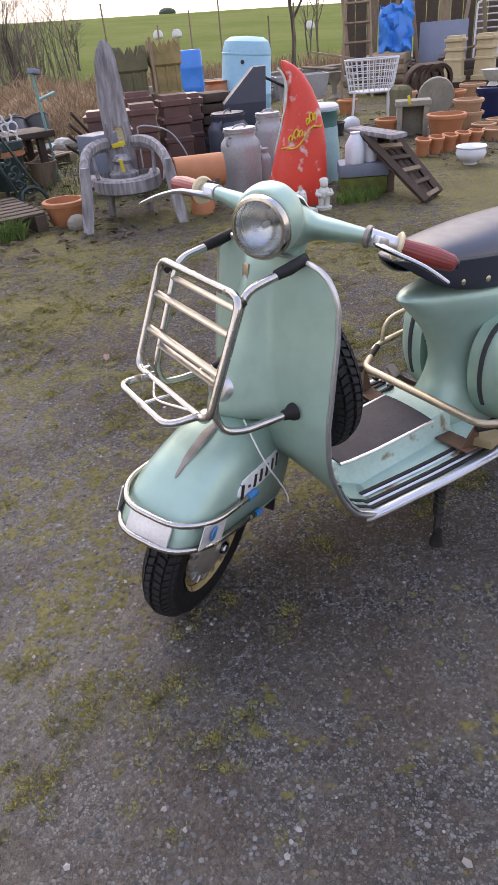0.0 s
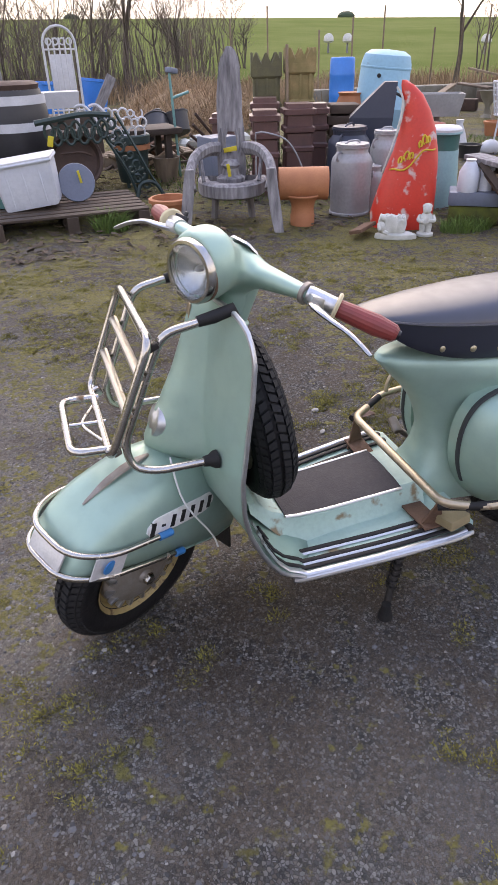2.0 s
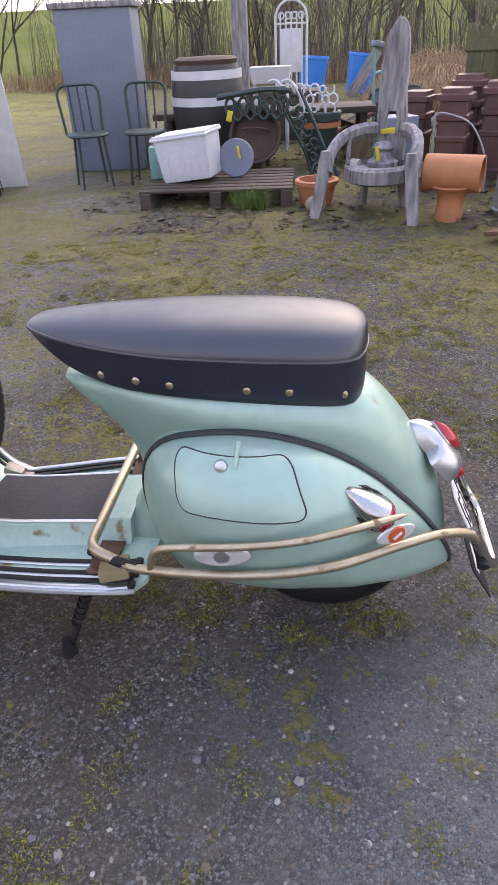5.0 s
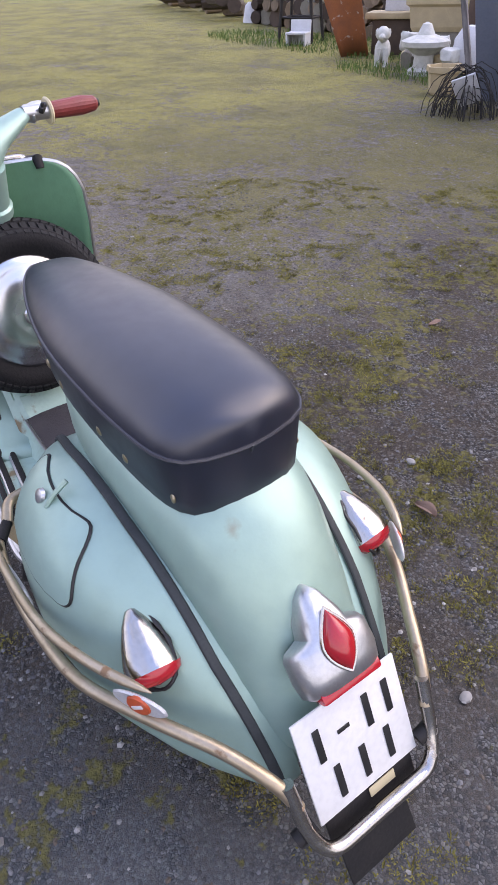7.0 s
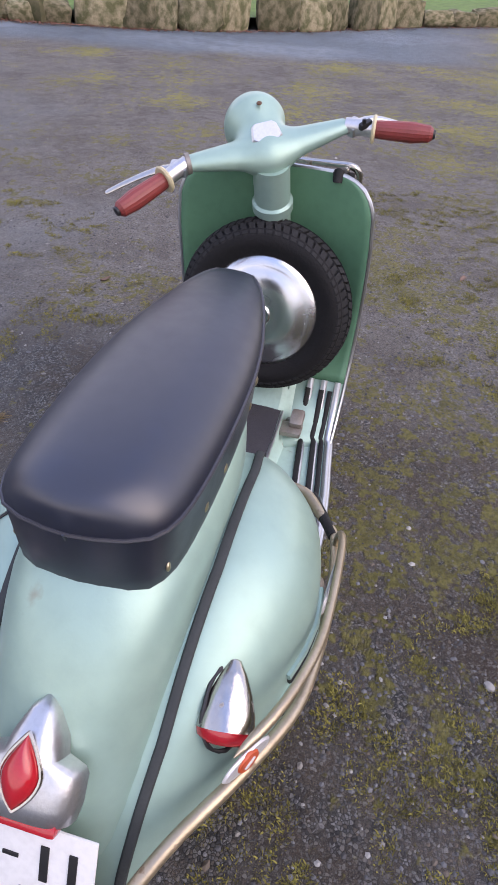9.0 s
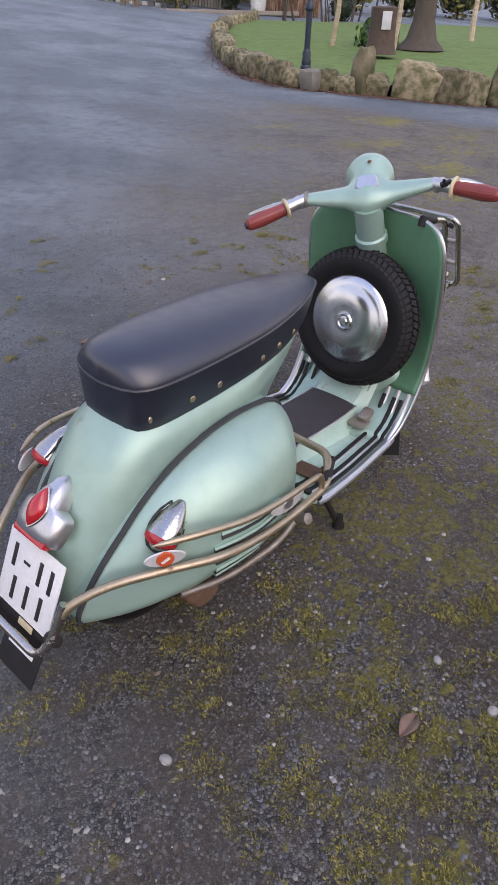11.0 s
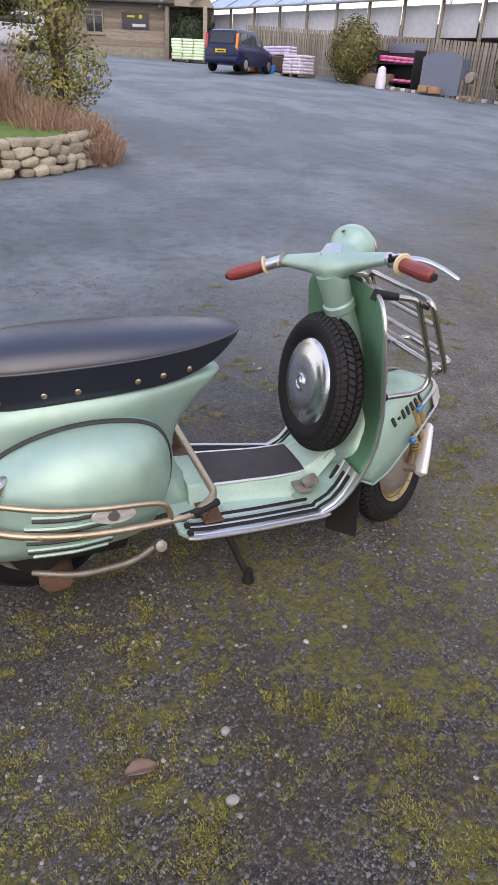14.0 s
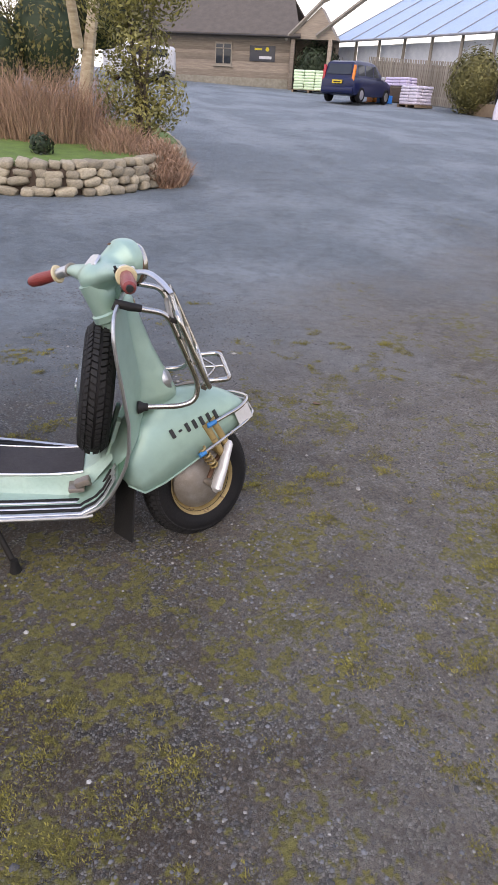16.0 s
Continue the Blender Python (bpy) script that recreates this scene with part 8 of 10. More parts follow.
for k in range(12):
    u = k / 11
    one("rubble_stone", rock_geo(60 + k, 0.09 + 0.06 * rub.random(), 0.09, 0.07 + 0.06 * rub.random()), (WHITESTONE, BUFF, STONEG)[k % 3], "pale rubble stone by the planters", "stone", 5.25 - 1.35 * u + rub.uniform(-0.1, 0.1), -6.70 + 0.55 * u + rub.uniform(-0.12, 0.12), 0.08 + 0.16 * (k % 3 == 0), 50 * k, group="rubble stones", angle=35)
one("plastic_sack", lathe([(0, 0), (0.14, 0), (0.17, 0.12), (0.16, 0.28), (0.08, 0.40), (0, 0.41)], 12), WHITEP, "white plastic sack by the planters", "sack", 4.02, -6.35, 0.10)
one("blue_sheet", rbox(0.40, 0.05, 1.5, 0.012, at(0, 0, 0.74)), SLATE, "blue-grey board leaning upright", "board", 2.92, -5.50, 0, 25, -16, 7)
one("grey_lath", rbox(0.05, 0.05, 1.5, 0.006, at(0, 0, 0.74)), GREYWOOD, "grey lath leaning beside the board", "lath", 3.16, -5.40, 0, 25, -16, 10)
one("white_board", rbox(0.34, 0.04, 1.3, 0.008, at(0, 0, 0.65)), WHITEP, "white painted board leaning upright", "board", 2.55, -5.25, 0, 12, -8)
one("barrel_tub", lathe([(0, 0), (0.26, 0), (0.30, 0.25), (0.29, 0.5), (0.25, 0.5), (0, 0.45)], 24), IRON, "brown wooden half-barrel tub", "tub", 4.35, -7.15, 0.25)
one("tub_block", rbox(0.5, 0.5, 0.25, 0.02, at(0, 0, 0.125)), STONEG, "rough stone block under the tub", "block", 4.35, -7.15)
wb = base("wire_bundle", "crumpled bundle of black wire netting", "wire", 2.78, -4.80)
wr = random.Random(5)
for k in range(46):
    a, rr_, hh = wr.uniform(0, 6.28), wr.uniform(0.18, 0.34), wr.uniform(0.14, 0.40)
    cx_, cy_ = wr.uniform(-0.10, 0.10), wr.uniform(-0.08, 0.08)
    mk("loop", tube([(cx_ + rr_ * math.cos(q) * math.cos(a), cy_ + rr_ * math.cos(q) * math.sin(a) * 0.75, max(0.005, hh * math.sin(q) + 0.012 * math.sin(9 * q + k))) for q in np.linspace(0, math.pi, 13)], 0.0045, 4), BLACKMETAL, wb)
one("patterned_panel", rbox(0.20, 0.02, 0.26, 0.004, at(0, 0, 0.13)), WHITEP, "white patterned panel in the wire", "panel", 2.72, -4.82, 0.10, 30, -28, 20)
rs = base("rusty_sheet", "rusty orange curved metal sheet leaning on the bench", "metal sheet", 6.42, -6.98, 0, 40, rx=-18)
RUSTO = mat("orange_rust", (0.36, 0.12, 0.04), 0.85, 0.1, (0.20, 0.08, 0.045), 6, 0.3, 0.4, 40, rust=(0.42, 0.36, 0.33), rust_at=0.60)
mk("sheet", loft([[((0.24 + 0.10 * z) * math.sin(a) + 0.25 * z, 0.30 - 0.30 * math.cos(a), z) for a in np.linspace(-0.9, 0.9, 11)] for z in (0, 0.35, 0.7, 1.0)], closed=False), RUSTO, rs, solid=0.008)
fs = base("iron_stand", "black iron frame stand", "stand", 8.40, -7.60, 0, 25)
for sx in (1, -1):
    for sy in (1, -1):
        mk("leg", tube([(sx * 0.30, sy * 0.22, 0), (sx * 0.20, sy * 0.14, 1.3)], 0.026, 6), BLACKMETAL, fs)
for z in (0.35, 0.8):
    mk("rail", tube([(-0.26, -0.18, z), (0.26, -0.18, z), (0.26, 0.18, z), (-0.26, 0.18, z)], 0.018, 5, True), BLACKMETAL, fs)
ws = base("step_stool", "small white plastic step stool in the grass", "stool", 8.05, -7.25, 0, 30)
mk("seat_top", rbox(0.34, 0.26, 0.03, 0.01, at(0, 0, 0.17)), WHITEP, ws)
mk("seat_back", rbox(0.34, 0.03, 0.34, 0.01, at(0, -0.13, 0.17, 0, 6)), WHITEP, ws)
for sx in (1, -1):
    mk("side", rbox(0.03, 0.24, 0.16, 0.006, at(sx * 0.15, 0, 0.08)), WHITEP, ws)
one("white_cloche", lathe([(0, 0), (0.24, 0), (0.18, 0.30), (0.12, 0.36), (0, 0.36)], 14), WHITEP, "white plastic cloche in the grass", "cloche", 12.1, -9.35)
lr = random.Random(3)
for k in range(64):
    u, lay = (k % 22) / 21, k // 22
    x, y = 7.2 + 5.0 * u + lr.uniform(-0.1, 0.1), -8.75 - 0.75 * u + lr.uniform(-0.1, 0.1)
    one("log", tube([(0, -0.28, 0.0), (0.03, 0.28, 0.0)], lr.uniform(0.09, 0.16), 8), (PLANK, DARKWOOD, STONEG)[lr.randint(0, 2)], "split log in the boundary woodpile", "log", x, y, 0.12 + 0.22 * lay, 25 + lr.uniform(-18, 18), lr.uniform(-8, 8), group="boundary logs")
for k in range(20):
    x = 12.6 + 0.42 * k
    one("log", tube([(0, -0.4, 0.13), (0.05, 0.4, 0.15)], 0.13 + 0.03 * (k % 3), 8), DARKWOOD if k % 3 else PLANK, "old log in the boundary heap", "log", x, -9.8 - 0.12 * k + 0.35 * (k % 3), 0.16 * (k % 3), 30 + 23 * k, group="boundary logs")


# ---- stalks, trees and field edge ----
def stalks(name, n, spread, h, w, material, label, category, lean=0.5, seed=1, droop=0.0):
    """A crowd of thin stems; spread(r) gives a root."""
    r = np.random.default_rng(seed)
    v, f = [], []
    for _ in range(n):
        x, y, z, sc = spread(r)
        a = r.uniform(0, 6.283)
        L, hh = lean * r.uniform(0.2, 1.2) * sc, h * sc * r.uniform(0.5, 1.15)
        dx, dy = math.cos(a), math.sin(a)
        p0 = (x, y, z)
        p1 = (x + dx * L * hh * 0.45, y + dy * L * hh * 0.45, z + hh * (0.7 - 0.1 * droop))
        p2 = (x + dx * L * hh, y + dy * L * hh, z + hh * (1 - droop))
        b = r.uniform(0, 6.283)
        ux, uy = math.cos(b) * w, math.sin(b) * w
        k = len(v)
        v += [(p0[0] - ux, p0[1] - uy, p0[2]), (p0[0] + ux, p0[1] + uy, p0[2]), (p1[0] - ux * 0.8, p1[1] - uy * 0.8, p1[2]), (p1[0] + ux * 0.8, p1[1] + uy * 0.8, p1[2]), p2]
        f += [(k, k + 1, k + 3, k + 2), (k + 2, k + 3, k + 4)]
    return tagged(raw(name, v, f, material), label, category, kind="stuff")


def heap_at(cx, cy, rx, ry, hz):
    def place(r):
        a, q = r.uniform(0, 6.283), r.random() ** 0.5
        x, y = cx + rx * q * math.cos(a), cy + ry * q * math.sin(a)
        return x, y, gz(x, y) + hz * (1 - q * q) * r.uniform(0.2, 1.0), r.uniform(0.6, 1.2)
    return place


def mound(name, cx, cy, rx, ry, h, material, label, category):
    rings = [[(rx * q * math.cos(a) * (1 + 0.12 * math.sin(3 * a + q)), ry * q * math.sin(a), h * (1 - q ** 2) * (1 + 0.15 * math.sin(5 * a)) - 0.05) for a in np.linspace(0, 6.283, 25)[:-1]] for q in (1.0, 0.85, 0.65, 0.4, 0.15)]
    return one(name, loft(rings), material, label, category, cx, cy, kind="stuff")


mound("brush_mound", -2.3, -10.9, 1.15, 1.0, 0.62, STRAW, "mound of dead brown brushwood", "brush heap")
stalks("brush_heap", 5600, heap_at(-2.3, -10.9, 1.25, 1.1, 0.78), 0.30, 0.005, STRAW, "dead brown stalks on the brush heap", "brush heap", 1.6, 3, 0.55)
stalks("dry_grass", 3600, heap_at(-6.6, -15.2, 4.7, 1.6, 0.1), 0.42, 0.006, STRAW, "dry pale grass along the boundary", "dry grass", 0.6, 4, 0.1)
stalks("thicket", 2100, heap_at(1.0, -18.6, 6.8, 1.6, 0.1), 2.5, 0.006, TWIG, "tangle of thin bare stems among the trees", "thicket", 0.30, 17, 0.0)
stalks("undergrowth", 2600, heap_at(0.2, -19.6, 6.2, 1.6, 0.1), 0.8, 0.004, TWIG, "thin leafless undergrowth under the trees", "undergrowth", 0.35, 13, 0.0)
stalks("tree_line_grass", 4200, heap_at(0.5, -18.4, 8.5, 1.4, 0.1), 0.55, 0.009, STRAW, "dry grass and weeds under the trees", "dry grass", 0.6, 14, 0.1)
stalks("field_edge_weeds", 3000, heap_at(-9.0, -17.5, 6.0, 1.2, 0.1), 0.55, 0.009, STRAW, "dry weeds along the field edge", "dry grass", 0.5, 15, 0.1)
stalks("yard_grass", 1500, heap_at(-1.5, -6.8, 0.9, 2.2, 0.0), 0.10, 0.004, GRASSM, "fresh green grass between the heaps", "grass", 0.8, 5, 0.1)
stalks("pallet_grass", 500, heap_at(0.02, -4.15, 0.14, 0.10, 0.0), 0.17, 0.003, GRASSM, "clump of green grass by the pallet", "grass", 0.9, 6, 0.1)
stalks("chair_grass", 700, heap_at(-2.55, -3.05, 0.22, 0.12, 0.0), 0.10, 0.003, GRASSM, "green grass round the moss box", "grass", 0.9, 7, 0.1)
stalks("corner_grass", 2600, heap_at(7.6, -7.6, 3.4, 0.9, 0.0), 0.10, 0.005, GRASSM, "rough green grass along the woodpile", "grass", 0.9, 10, 0.1)
stalks("corner_weeds", 500, heap_at(4.6, -6.0, 1.1, 0.3, 0.0), 0.14, 0.004, GRASSM, "green weeds round the planters", "grass", 0.8, 12, 0.1)
stalks("path_grass", 2600, heap_at(-4.2, -7.4, 1.8, 1.1, 0.0), 0.07, 0.004, GRASSM, "short green grass among the ornaments", "grass", 0.8, 9, 0.1)


def bare_tree(name, h, r0, seed, label, lean=0.12, multi=1, depth=5, spread=0.55, bark=BARK, twig=TWIG):
    """A leafless tree: trunk with limbs, and a crown of twigs."""
    rr = random.Random(seed)
    limbs, twigs = [], []

    def grow(p, d, length, r, level):
        pts, rad = [p], [r]
        q, dd = p.copy(), d.copy()
        k = 4 if level < 3 else 3 if level < 4 else 2
        for i in range(k):
            dd = (dd + Vector((rr.uniform(-1, 1), rr.uniform(-1, 1), rr.uniform(-0.2, 0.5))) * 0.14).normalized()
            q = q + dd * length / k
            pts.append(q.copy())
            rad.append(max(0.0035, r * (1 - 0.45 * (i + 1) / k)))
        (limbs if level < 2 else twigs).append(tube(pts, rad, 7 if level < 2 else (4 if level < 4 else 3)))
        if level >= depth:
            return
        for i in range(rr.choice((2, 3, 3)) + (1 if level == 0 else 0) + (1 if level >= 3 else 0)):
            at_i = rr.randint(1 if level else 2, k)
            side = Vector((rr.uniform(-1, 1), rr.uniform(-1, 1), rr.uniform(-0.1, 0.7))).normalized()
            grow(pts[at_i], (dd * (1 - spread) + side * spread).normalized(), length * rr.uniform(0.5, 0.78), rad[at_i] * rr.uniform(0.5, 0.72), level + 1)

    for s in range(multi):
        o = Vector((rr.uniform(-0.3, 0.3), rr.uniform(-0.3, 0.3), -0.1)) if multi > 1 else Vector((0, 0, -0.1))
        grow(o, Vector((rr.uniform(-lean, lean), rr.uniform(-lean, lean), 1)).normalized(), h * 0.5, r0 * rr.uniform(0.7, 1.1), 0)
    t = thing(name, label, "tree", group="bare trees")
    mk("trunk", join(*limbs), bark, t)
    v, f = join(*twigs)
    crown = raw("crown", v, f, twig)
    crown.parent = t
    return t


ta = bare_tree("bare_tree", 6.5, 0.085, 1, "tall leafless tree with a straight dark trunk", 0.08, 1, 5, 0.42)
tb = bare_tree("bare_tree", 3.7, 0.050, 2, "leafless slender multi-stemmed tree", 0.16, 3, 5, 0.50)
tc = bare_tree("bare_tree", 2.7, 0.036, 5, "leafless bushy hedgerow tree", 0.22, 5, 4, 0.5)
ta.matrix_basis = at(-2.70, -19.6, gz(-2.7, -19.6))
tb.matrix_basis = at(-1.2, -20.0, gz(-1.2, -20))
tc.matrix_basis = at(-4.6, -21.5, gz(-4.6, -21.5))
for src, x, y, rz, sc in ((tb, 0.6, -18.8, 70, 1.0), (tb, -3.6, -20.4, 130, 0.95), (tc, 1.6, -20.5, 40, 1.1), (tb, 2.7, -18.2, 200, 1.05), (tc, -0.2, -21.5, 160, 1.0), (tb, 4.2, -19.5, 300, 1.1), (tc, -5.6, -23.0, 250, 0.9),
                          (tc, -6.6, -25.5, 20, 0.8), (ta, 3.4, -21.0, 80, 1.0), (tb, -9.0, -30.0, 110, 0.9), (tc, -10.2, -31.0, 210, 0.95), (tc, 6.5, -19.0, 100, 1.1), (tb, 8.5, -18.5, 10, 1.1), (tc, 11, -18.5, 310, 1.1), (tb, -17.2, -23.0, 50, 0.85), (tc, -19.0, -22.0, 350, 0.9), (tc, 14.5, -17.5, 0, 1.1), (tb, 18, -16.5, 140, 1.1), (tb, -1.9, -18.6, 15, 1.05), (tc, -2.3, -21.6, 95, 1.05), (tb, 1.4, -18.0, 260, 0.95), (tc, 0.9, -21.4, 30, 1.1), (tb, -4.3, -19.5, 215, 0.9), (tc, 3.2, -19.3, 75, 1.0), (tb, 0.1, -23.5, 145, 1.1), (tc, -1.4, -24.5, 285, 1.1), (tb, 5.4, -18.4, 330, 1.0), (ta, 5.0, -21.0, 45, 0.95)):
    c = copy_thing(src, at(x, y, gz(x, y), rz))
    c.scale = (sc, sc, sc)
td = bare_tree("apple_tree", 4.0, 0.085, 21, "leafless spreading fruit tree beside the field", 0.3, 1, 5, 0.66)
td.matrix_basis = at(-11.6, -16.6, gz(-11.6, -16.6), 40)
tagged(td, "leafless spreading fruit tree beside the field", "tree")
for k in range(14):
    x, y = -3.6 - 1.05 * k, -15.2 - 0.35 * (k % 3)
    one("stake", tube([(0, 0, -0.05), (0.03, 0.02, 1.5 + 0.25 * (k % 3))], 0.022, 5), PLANK, "thin wooden stake by the field", "stake", x, y, 0, 0, group="stakes")
one("field_wall", join(*[rbox(0.5, 0.34, 0.34, 0.05, at(0.46 * k, 0.05 * (k % 2), 0.17, 5 * (k % 3))) for k in range(30)]), STONEG, "low dark stone boundary wall", "wall", -19.0, -12.6, 0, -6, kind="structure")
for k, (x, y, s2) in enumerate(((-58, -118, 1.0), (-12, -121, 0.8))):
    b = one("far_bush", ball(1.6 * s2, 1.2 * s2, 0.8 * s2, n=12, k=7), LEAFD, "small dark bush on the far hilltop", "bush", x, y, 0.3)


# ---- far side of the drive ----
HUTWOOD = mat("hut_weatherboard", (0.30, 0.25, 0.20), 0.9, 0.0, (0.17, 0.14, 0.115), 4, 0.25, 0.5, 30, streak=(0.5, 3, 6), per_object=0.28)
SIGNDARK = mat("dark_sign_paint", (0.030, 0.032, 0.042), 0.5, 0.0, (0.045, 0.047, 0.056), 4, 0.3)
SHINGLE = mat("brown_roof", (0.12, 0.10, 0.085), 0.9, 0.0, (0.08, 0.07, 0.06), 3, 0.25, 0.5, 12)
POLY = mat("clear_roof_sheet", (0.30, 0.40, 0.53), 0.35, 0.0, (0.25, 0.34, 0.47), 1.5, 0.3, 0.05, 10)
FENCEW = mat("grey_fence_wood", (0.30, 0.27, 0.225), 0.9, 0.0, (0.21, 0.185, 0.155), 4, 0.25, 0.3, 30, per_object=0.22)
CARBLUE = mat("navy_car_paint", (0.006, 0.011, 0.050), 0.30, 0.0, (0.008, 0.013, 0.055), 3, 0.3, spec=0.35, coat=0.08)
CARGLASS = mat("tinted_glass", (0.02, 0.025, 0.03), 0.06, 0.0, (0.03, 0.034, 0.04), 3, 0.3)
PLATEY = mat("yellow_plate", (0.70, 0.50, 0.03), 0.5)
AMBER = mat("amber_lens", (0.75, 0.20, 0.02), 0.2, coat=0.5)
BAGW = mat("white_bag_film", (0.70, 0.67, 0.72), 0.45, 0.0, (0.55, 0.50, 0.62), 5, 0.25, 0.2, 20, per_object=0.15)
BAGG = mat("green_bag_film", (0.42, 0.66, 0.36), 0.45, 0.0, (0.70, 0.76, 0.62), 4, 0.25, 0.2, 20, per_object=0.2)
PINK = mat("pink_bag_film", (0.62, 0.05, 0.26), 0.45, 0.0, (0.70, 0.25, 0.42), 6, 0.2, 0.2, 20)
BIRCH = mat("birch_bark", (0.52, 0.44, 0.31), 0.85, 0.0, (0.30, 0.23, 0.15), 6, 0.2, 0.3, 40, streak=(1, 1, 4))
LAMPBLUE = mat("dark_blue_lamp_paint", (0.02, 0.032, 0.05), 0.4, 0.2)
PURPLE = mat("lilac_bag_film", (0.42, 0.34, 0.60), 0.45, 0.0, (0.62, 0.58, 0.70), 5, 0.25, 0.2, 20)


def leaves(n, blobs, size, seed, shell=0.45):
    """Many small leaf quads in a cloud of ellipsoids (x, y, z, rx, ry, rz)."""
    r = np.random.default_rng(seed)
    v, f = [], []
    wts = np.array([b[3] * b[4] * b[5] for b in blobs]) ** 0.67
    wts = wts / wts.sum()
    pick = r.choice(len(blobs), n, p=wts)
    for i in pick:
        b = blobs[i]
        d = r.normal(size=3)
        d /= np.linalg.norm(d)
        q = 1 - shell * r.random() ** 1.6
        bump = 1 + 0.16 * noise.noise((d[0] * 2.3 + i, d[1] * 2.3, d[2] * 2.3)) + 0.07 * r.normal()
        p = np.array(b[:3]) + d * q * bump * np.array(b[3:])
        t1 = np.cross(d, r.normal(size=3))
        t1 /= np.linalg.norm(t1) + 1e-9
        t2 = np.cross(d + 0.6 * r.normal(size=3), t1)
        t2 /= np.linalg.norm(t2) + 1e-9
        s = size * r.uniform(0.6, 1.4)
        k = len(v)
        v += [tuple(p - t1 * s), tuple(p - t2 * s * 0.45), tuple(p + t1 * s), tuple(p + t2 * s * 0.45)]
        f.append((k, k + 1, k + 2, k + 3))
    return v, f


def bush(name, x, y, blobs, n, size, material, label, category="bush", seed=1, core=None, stem=True, z=0.0, group=""):
    t = base(name, label, category, x, y, z, group=group)
    v, f = leaves(n, blobs, size, seed)
    c = raw("crown", v, f, material)
    c.parent = t
    # solid filling; a core darker than the leaves puts inner shade into its colour
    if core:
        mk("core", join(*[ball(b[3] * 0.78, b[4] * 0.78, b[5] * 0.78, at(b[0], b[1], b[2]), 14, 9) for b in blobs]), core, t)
    if stem:
        mk("trunk", tube([(0, 0, -0.1), (0.02, 0.02, blobs[0][2])], [0.06, 0.03], 7), BARK, t)
    return t


# stone-edged island with a lawn
EDGE = [(16.2, -2.6), (14.0, -1.1), (12.6, 0.4), (11.4, 1.3), (9.95, 2.75), (9.2, 4.0), (8.85, 4.9), (8.55, 5.6), (8.35, 6.4), (8.4, 7.2), (8.75, 8.0), (9.45, 9.0), (10.6, 10.3), (12.2, 11.9), (14.3, 13.6), (17, 15.0)]
epath = smooth_path([(x, y, 0) for x, y in EDGE], 10)
isl = []
ring_o = [(p.x, p.y) for p in epath] + [(30, 12), (34, 2), (30, -6)]
cx0, cy0 = 17.0, 5.0
lv, lf = [], []
for q in (0.985, 0.93, 0.8, 0.6, 0.3, 0.02):
    for x, y in ring_o:
        xx, yy = cx0 + (x - cx0) * q, cy0 + (y - cy0) * q
        lv.append((xx, yy, gz(xx, yy) + 0.16 + 0.22 * (1 - q) + 0.03 * noise.noise((xx, yy, 0))))
nn = len(ring_o)
for k in range(5):
    for i in range(nn):
        lf.append((k * nn + i, k * nn + (i + 1) % nn, (k + 1) * nn + (i + 1) % nn, (k + 1) * nn + i))
tagged(mk("lawn", (lv, lf), LAWN), "bright green lawn inside the stone edging", "lawn", kind="structure")
edging = thing("stone_edging", "edging of upright mossy stones round the lawn", "stone edging", kind="structure")
rocks = [bpy.data.meshes.new("edging_stone") for _ in range(6)]
for k, me in enumerate(rocks):
    g = rock_geo(k, 1, 1, 1)
    me.from_pydata([tuple(p) for p in g[0]], [], g[1])
    me.materials.append(MOSSROCK)
    me.shade_smooth()
    me.set_sharp_from_angle(angle=radians(50))
rk_r = random.Random(4)
acc, nxt = 0.0, 0.0
for i in range(1, len(epath)):
    acc += (epath[i] - epath[i - 1]).length
    if acc >= nxt:
        p = epath[i]
        d = (epath[i] - epath[i - 1]).normalized()
        big = p.y < 4.9
        w = rk_r.uniform(0.20, 0.38) if big else rk_r.uniform(0.20, 0.28)
        hgt = rk_r.uniform(0.25, 0.36) if big else rk_r.uniform(0.13, 0.24)
        if p.x > 12.6 and p.y < 2:
            hgt *= 0.55
        o = new("edging_stone", rocks[rk_r.randint(0, 5)])
        o.parent = edging
        o.matrix_basis = at(p.x, p.y, gz(p.x, p.y) + hgt * 0.72, math.degrees(math.atan2(d.y, d.x)) + rk_r.uniform(-14, 14), rk_r.uniform(-14, 14), rk_r.uniform(-10, 10)) @ Matrix.Diagonal((w, rk_r.uniform(0.14, 0.22), hgt, 1))
        nxt = acc + w * 1.62
lit = random.Random(6)
litv, litf = [], []
for p in epath:
    for _ in range(26):
        x, y = p.x - abs(lit.gauss(0, 0.16)) - 0.10, p.y + lit.gauss(0, 0.16)
        z, a, q, k = gz(x, y) + 0.006, lit.uniform(0, 6.28), lit.uniform(0.012, 0.032), len(litv)
        litv += [(x + q * math.cos(a + c), y + q * math.sin(a + c) * 0.6, z + lit.uniform(0, 0.02)) for c in (0, 1.57, 3.14, 4.71)]
        litf.append((k, k + 1, k + 2, k + 3))
tagged(raw("leaf_litter", litv, litf, mat("russet_litter", (0.20, 0.085, 0.055), 0.9, 0.0, (0.12, 0.06, 0.04), 20, 0.3, island=0.5)), "russet fallen leaves along the stone edging", "leaves", kind="stuff")
mp = one("mossy_post", rock_geo(9, 0.17, 0.15, 0.36), MOSSROCK, "upright moss-covered stone post", "stone post", 8.62, 5.38, 0.30)
one("dark_boulder", rock_geo(12, 0.2, 0.16, 0.16), STONEG, "dark grey boulder in the edging", "boulder", 8.28, 6.1, 0.14)
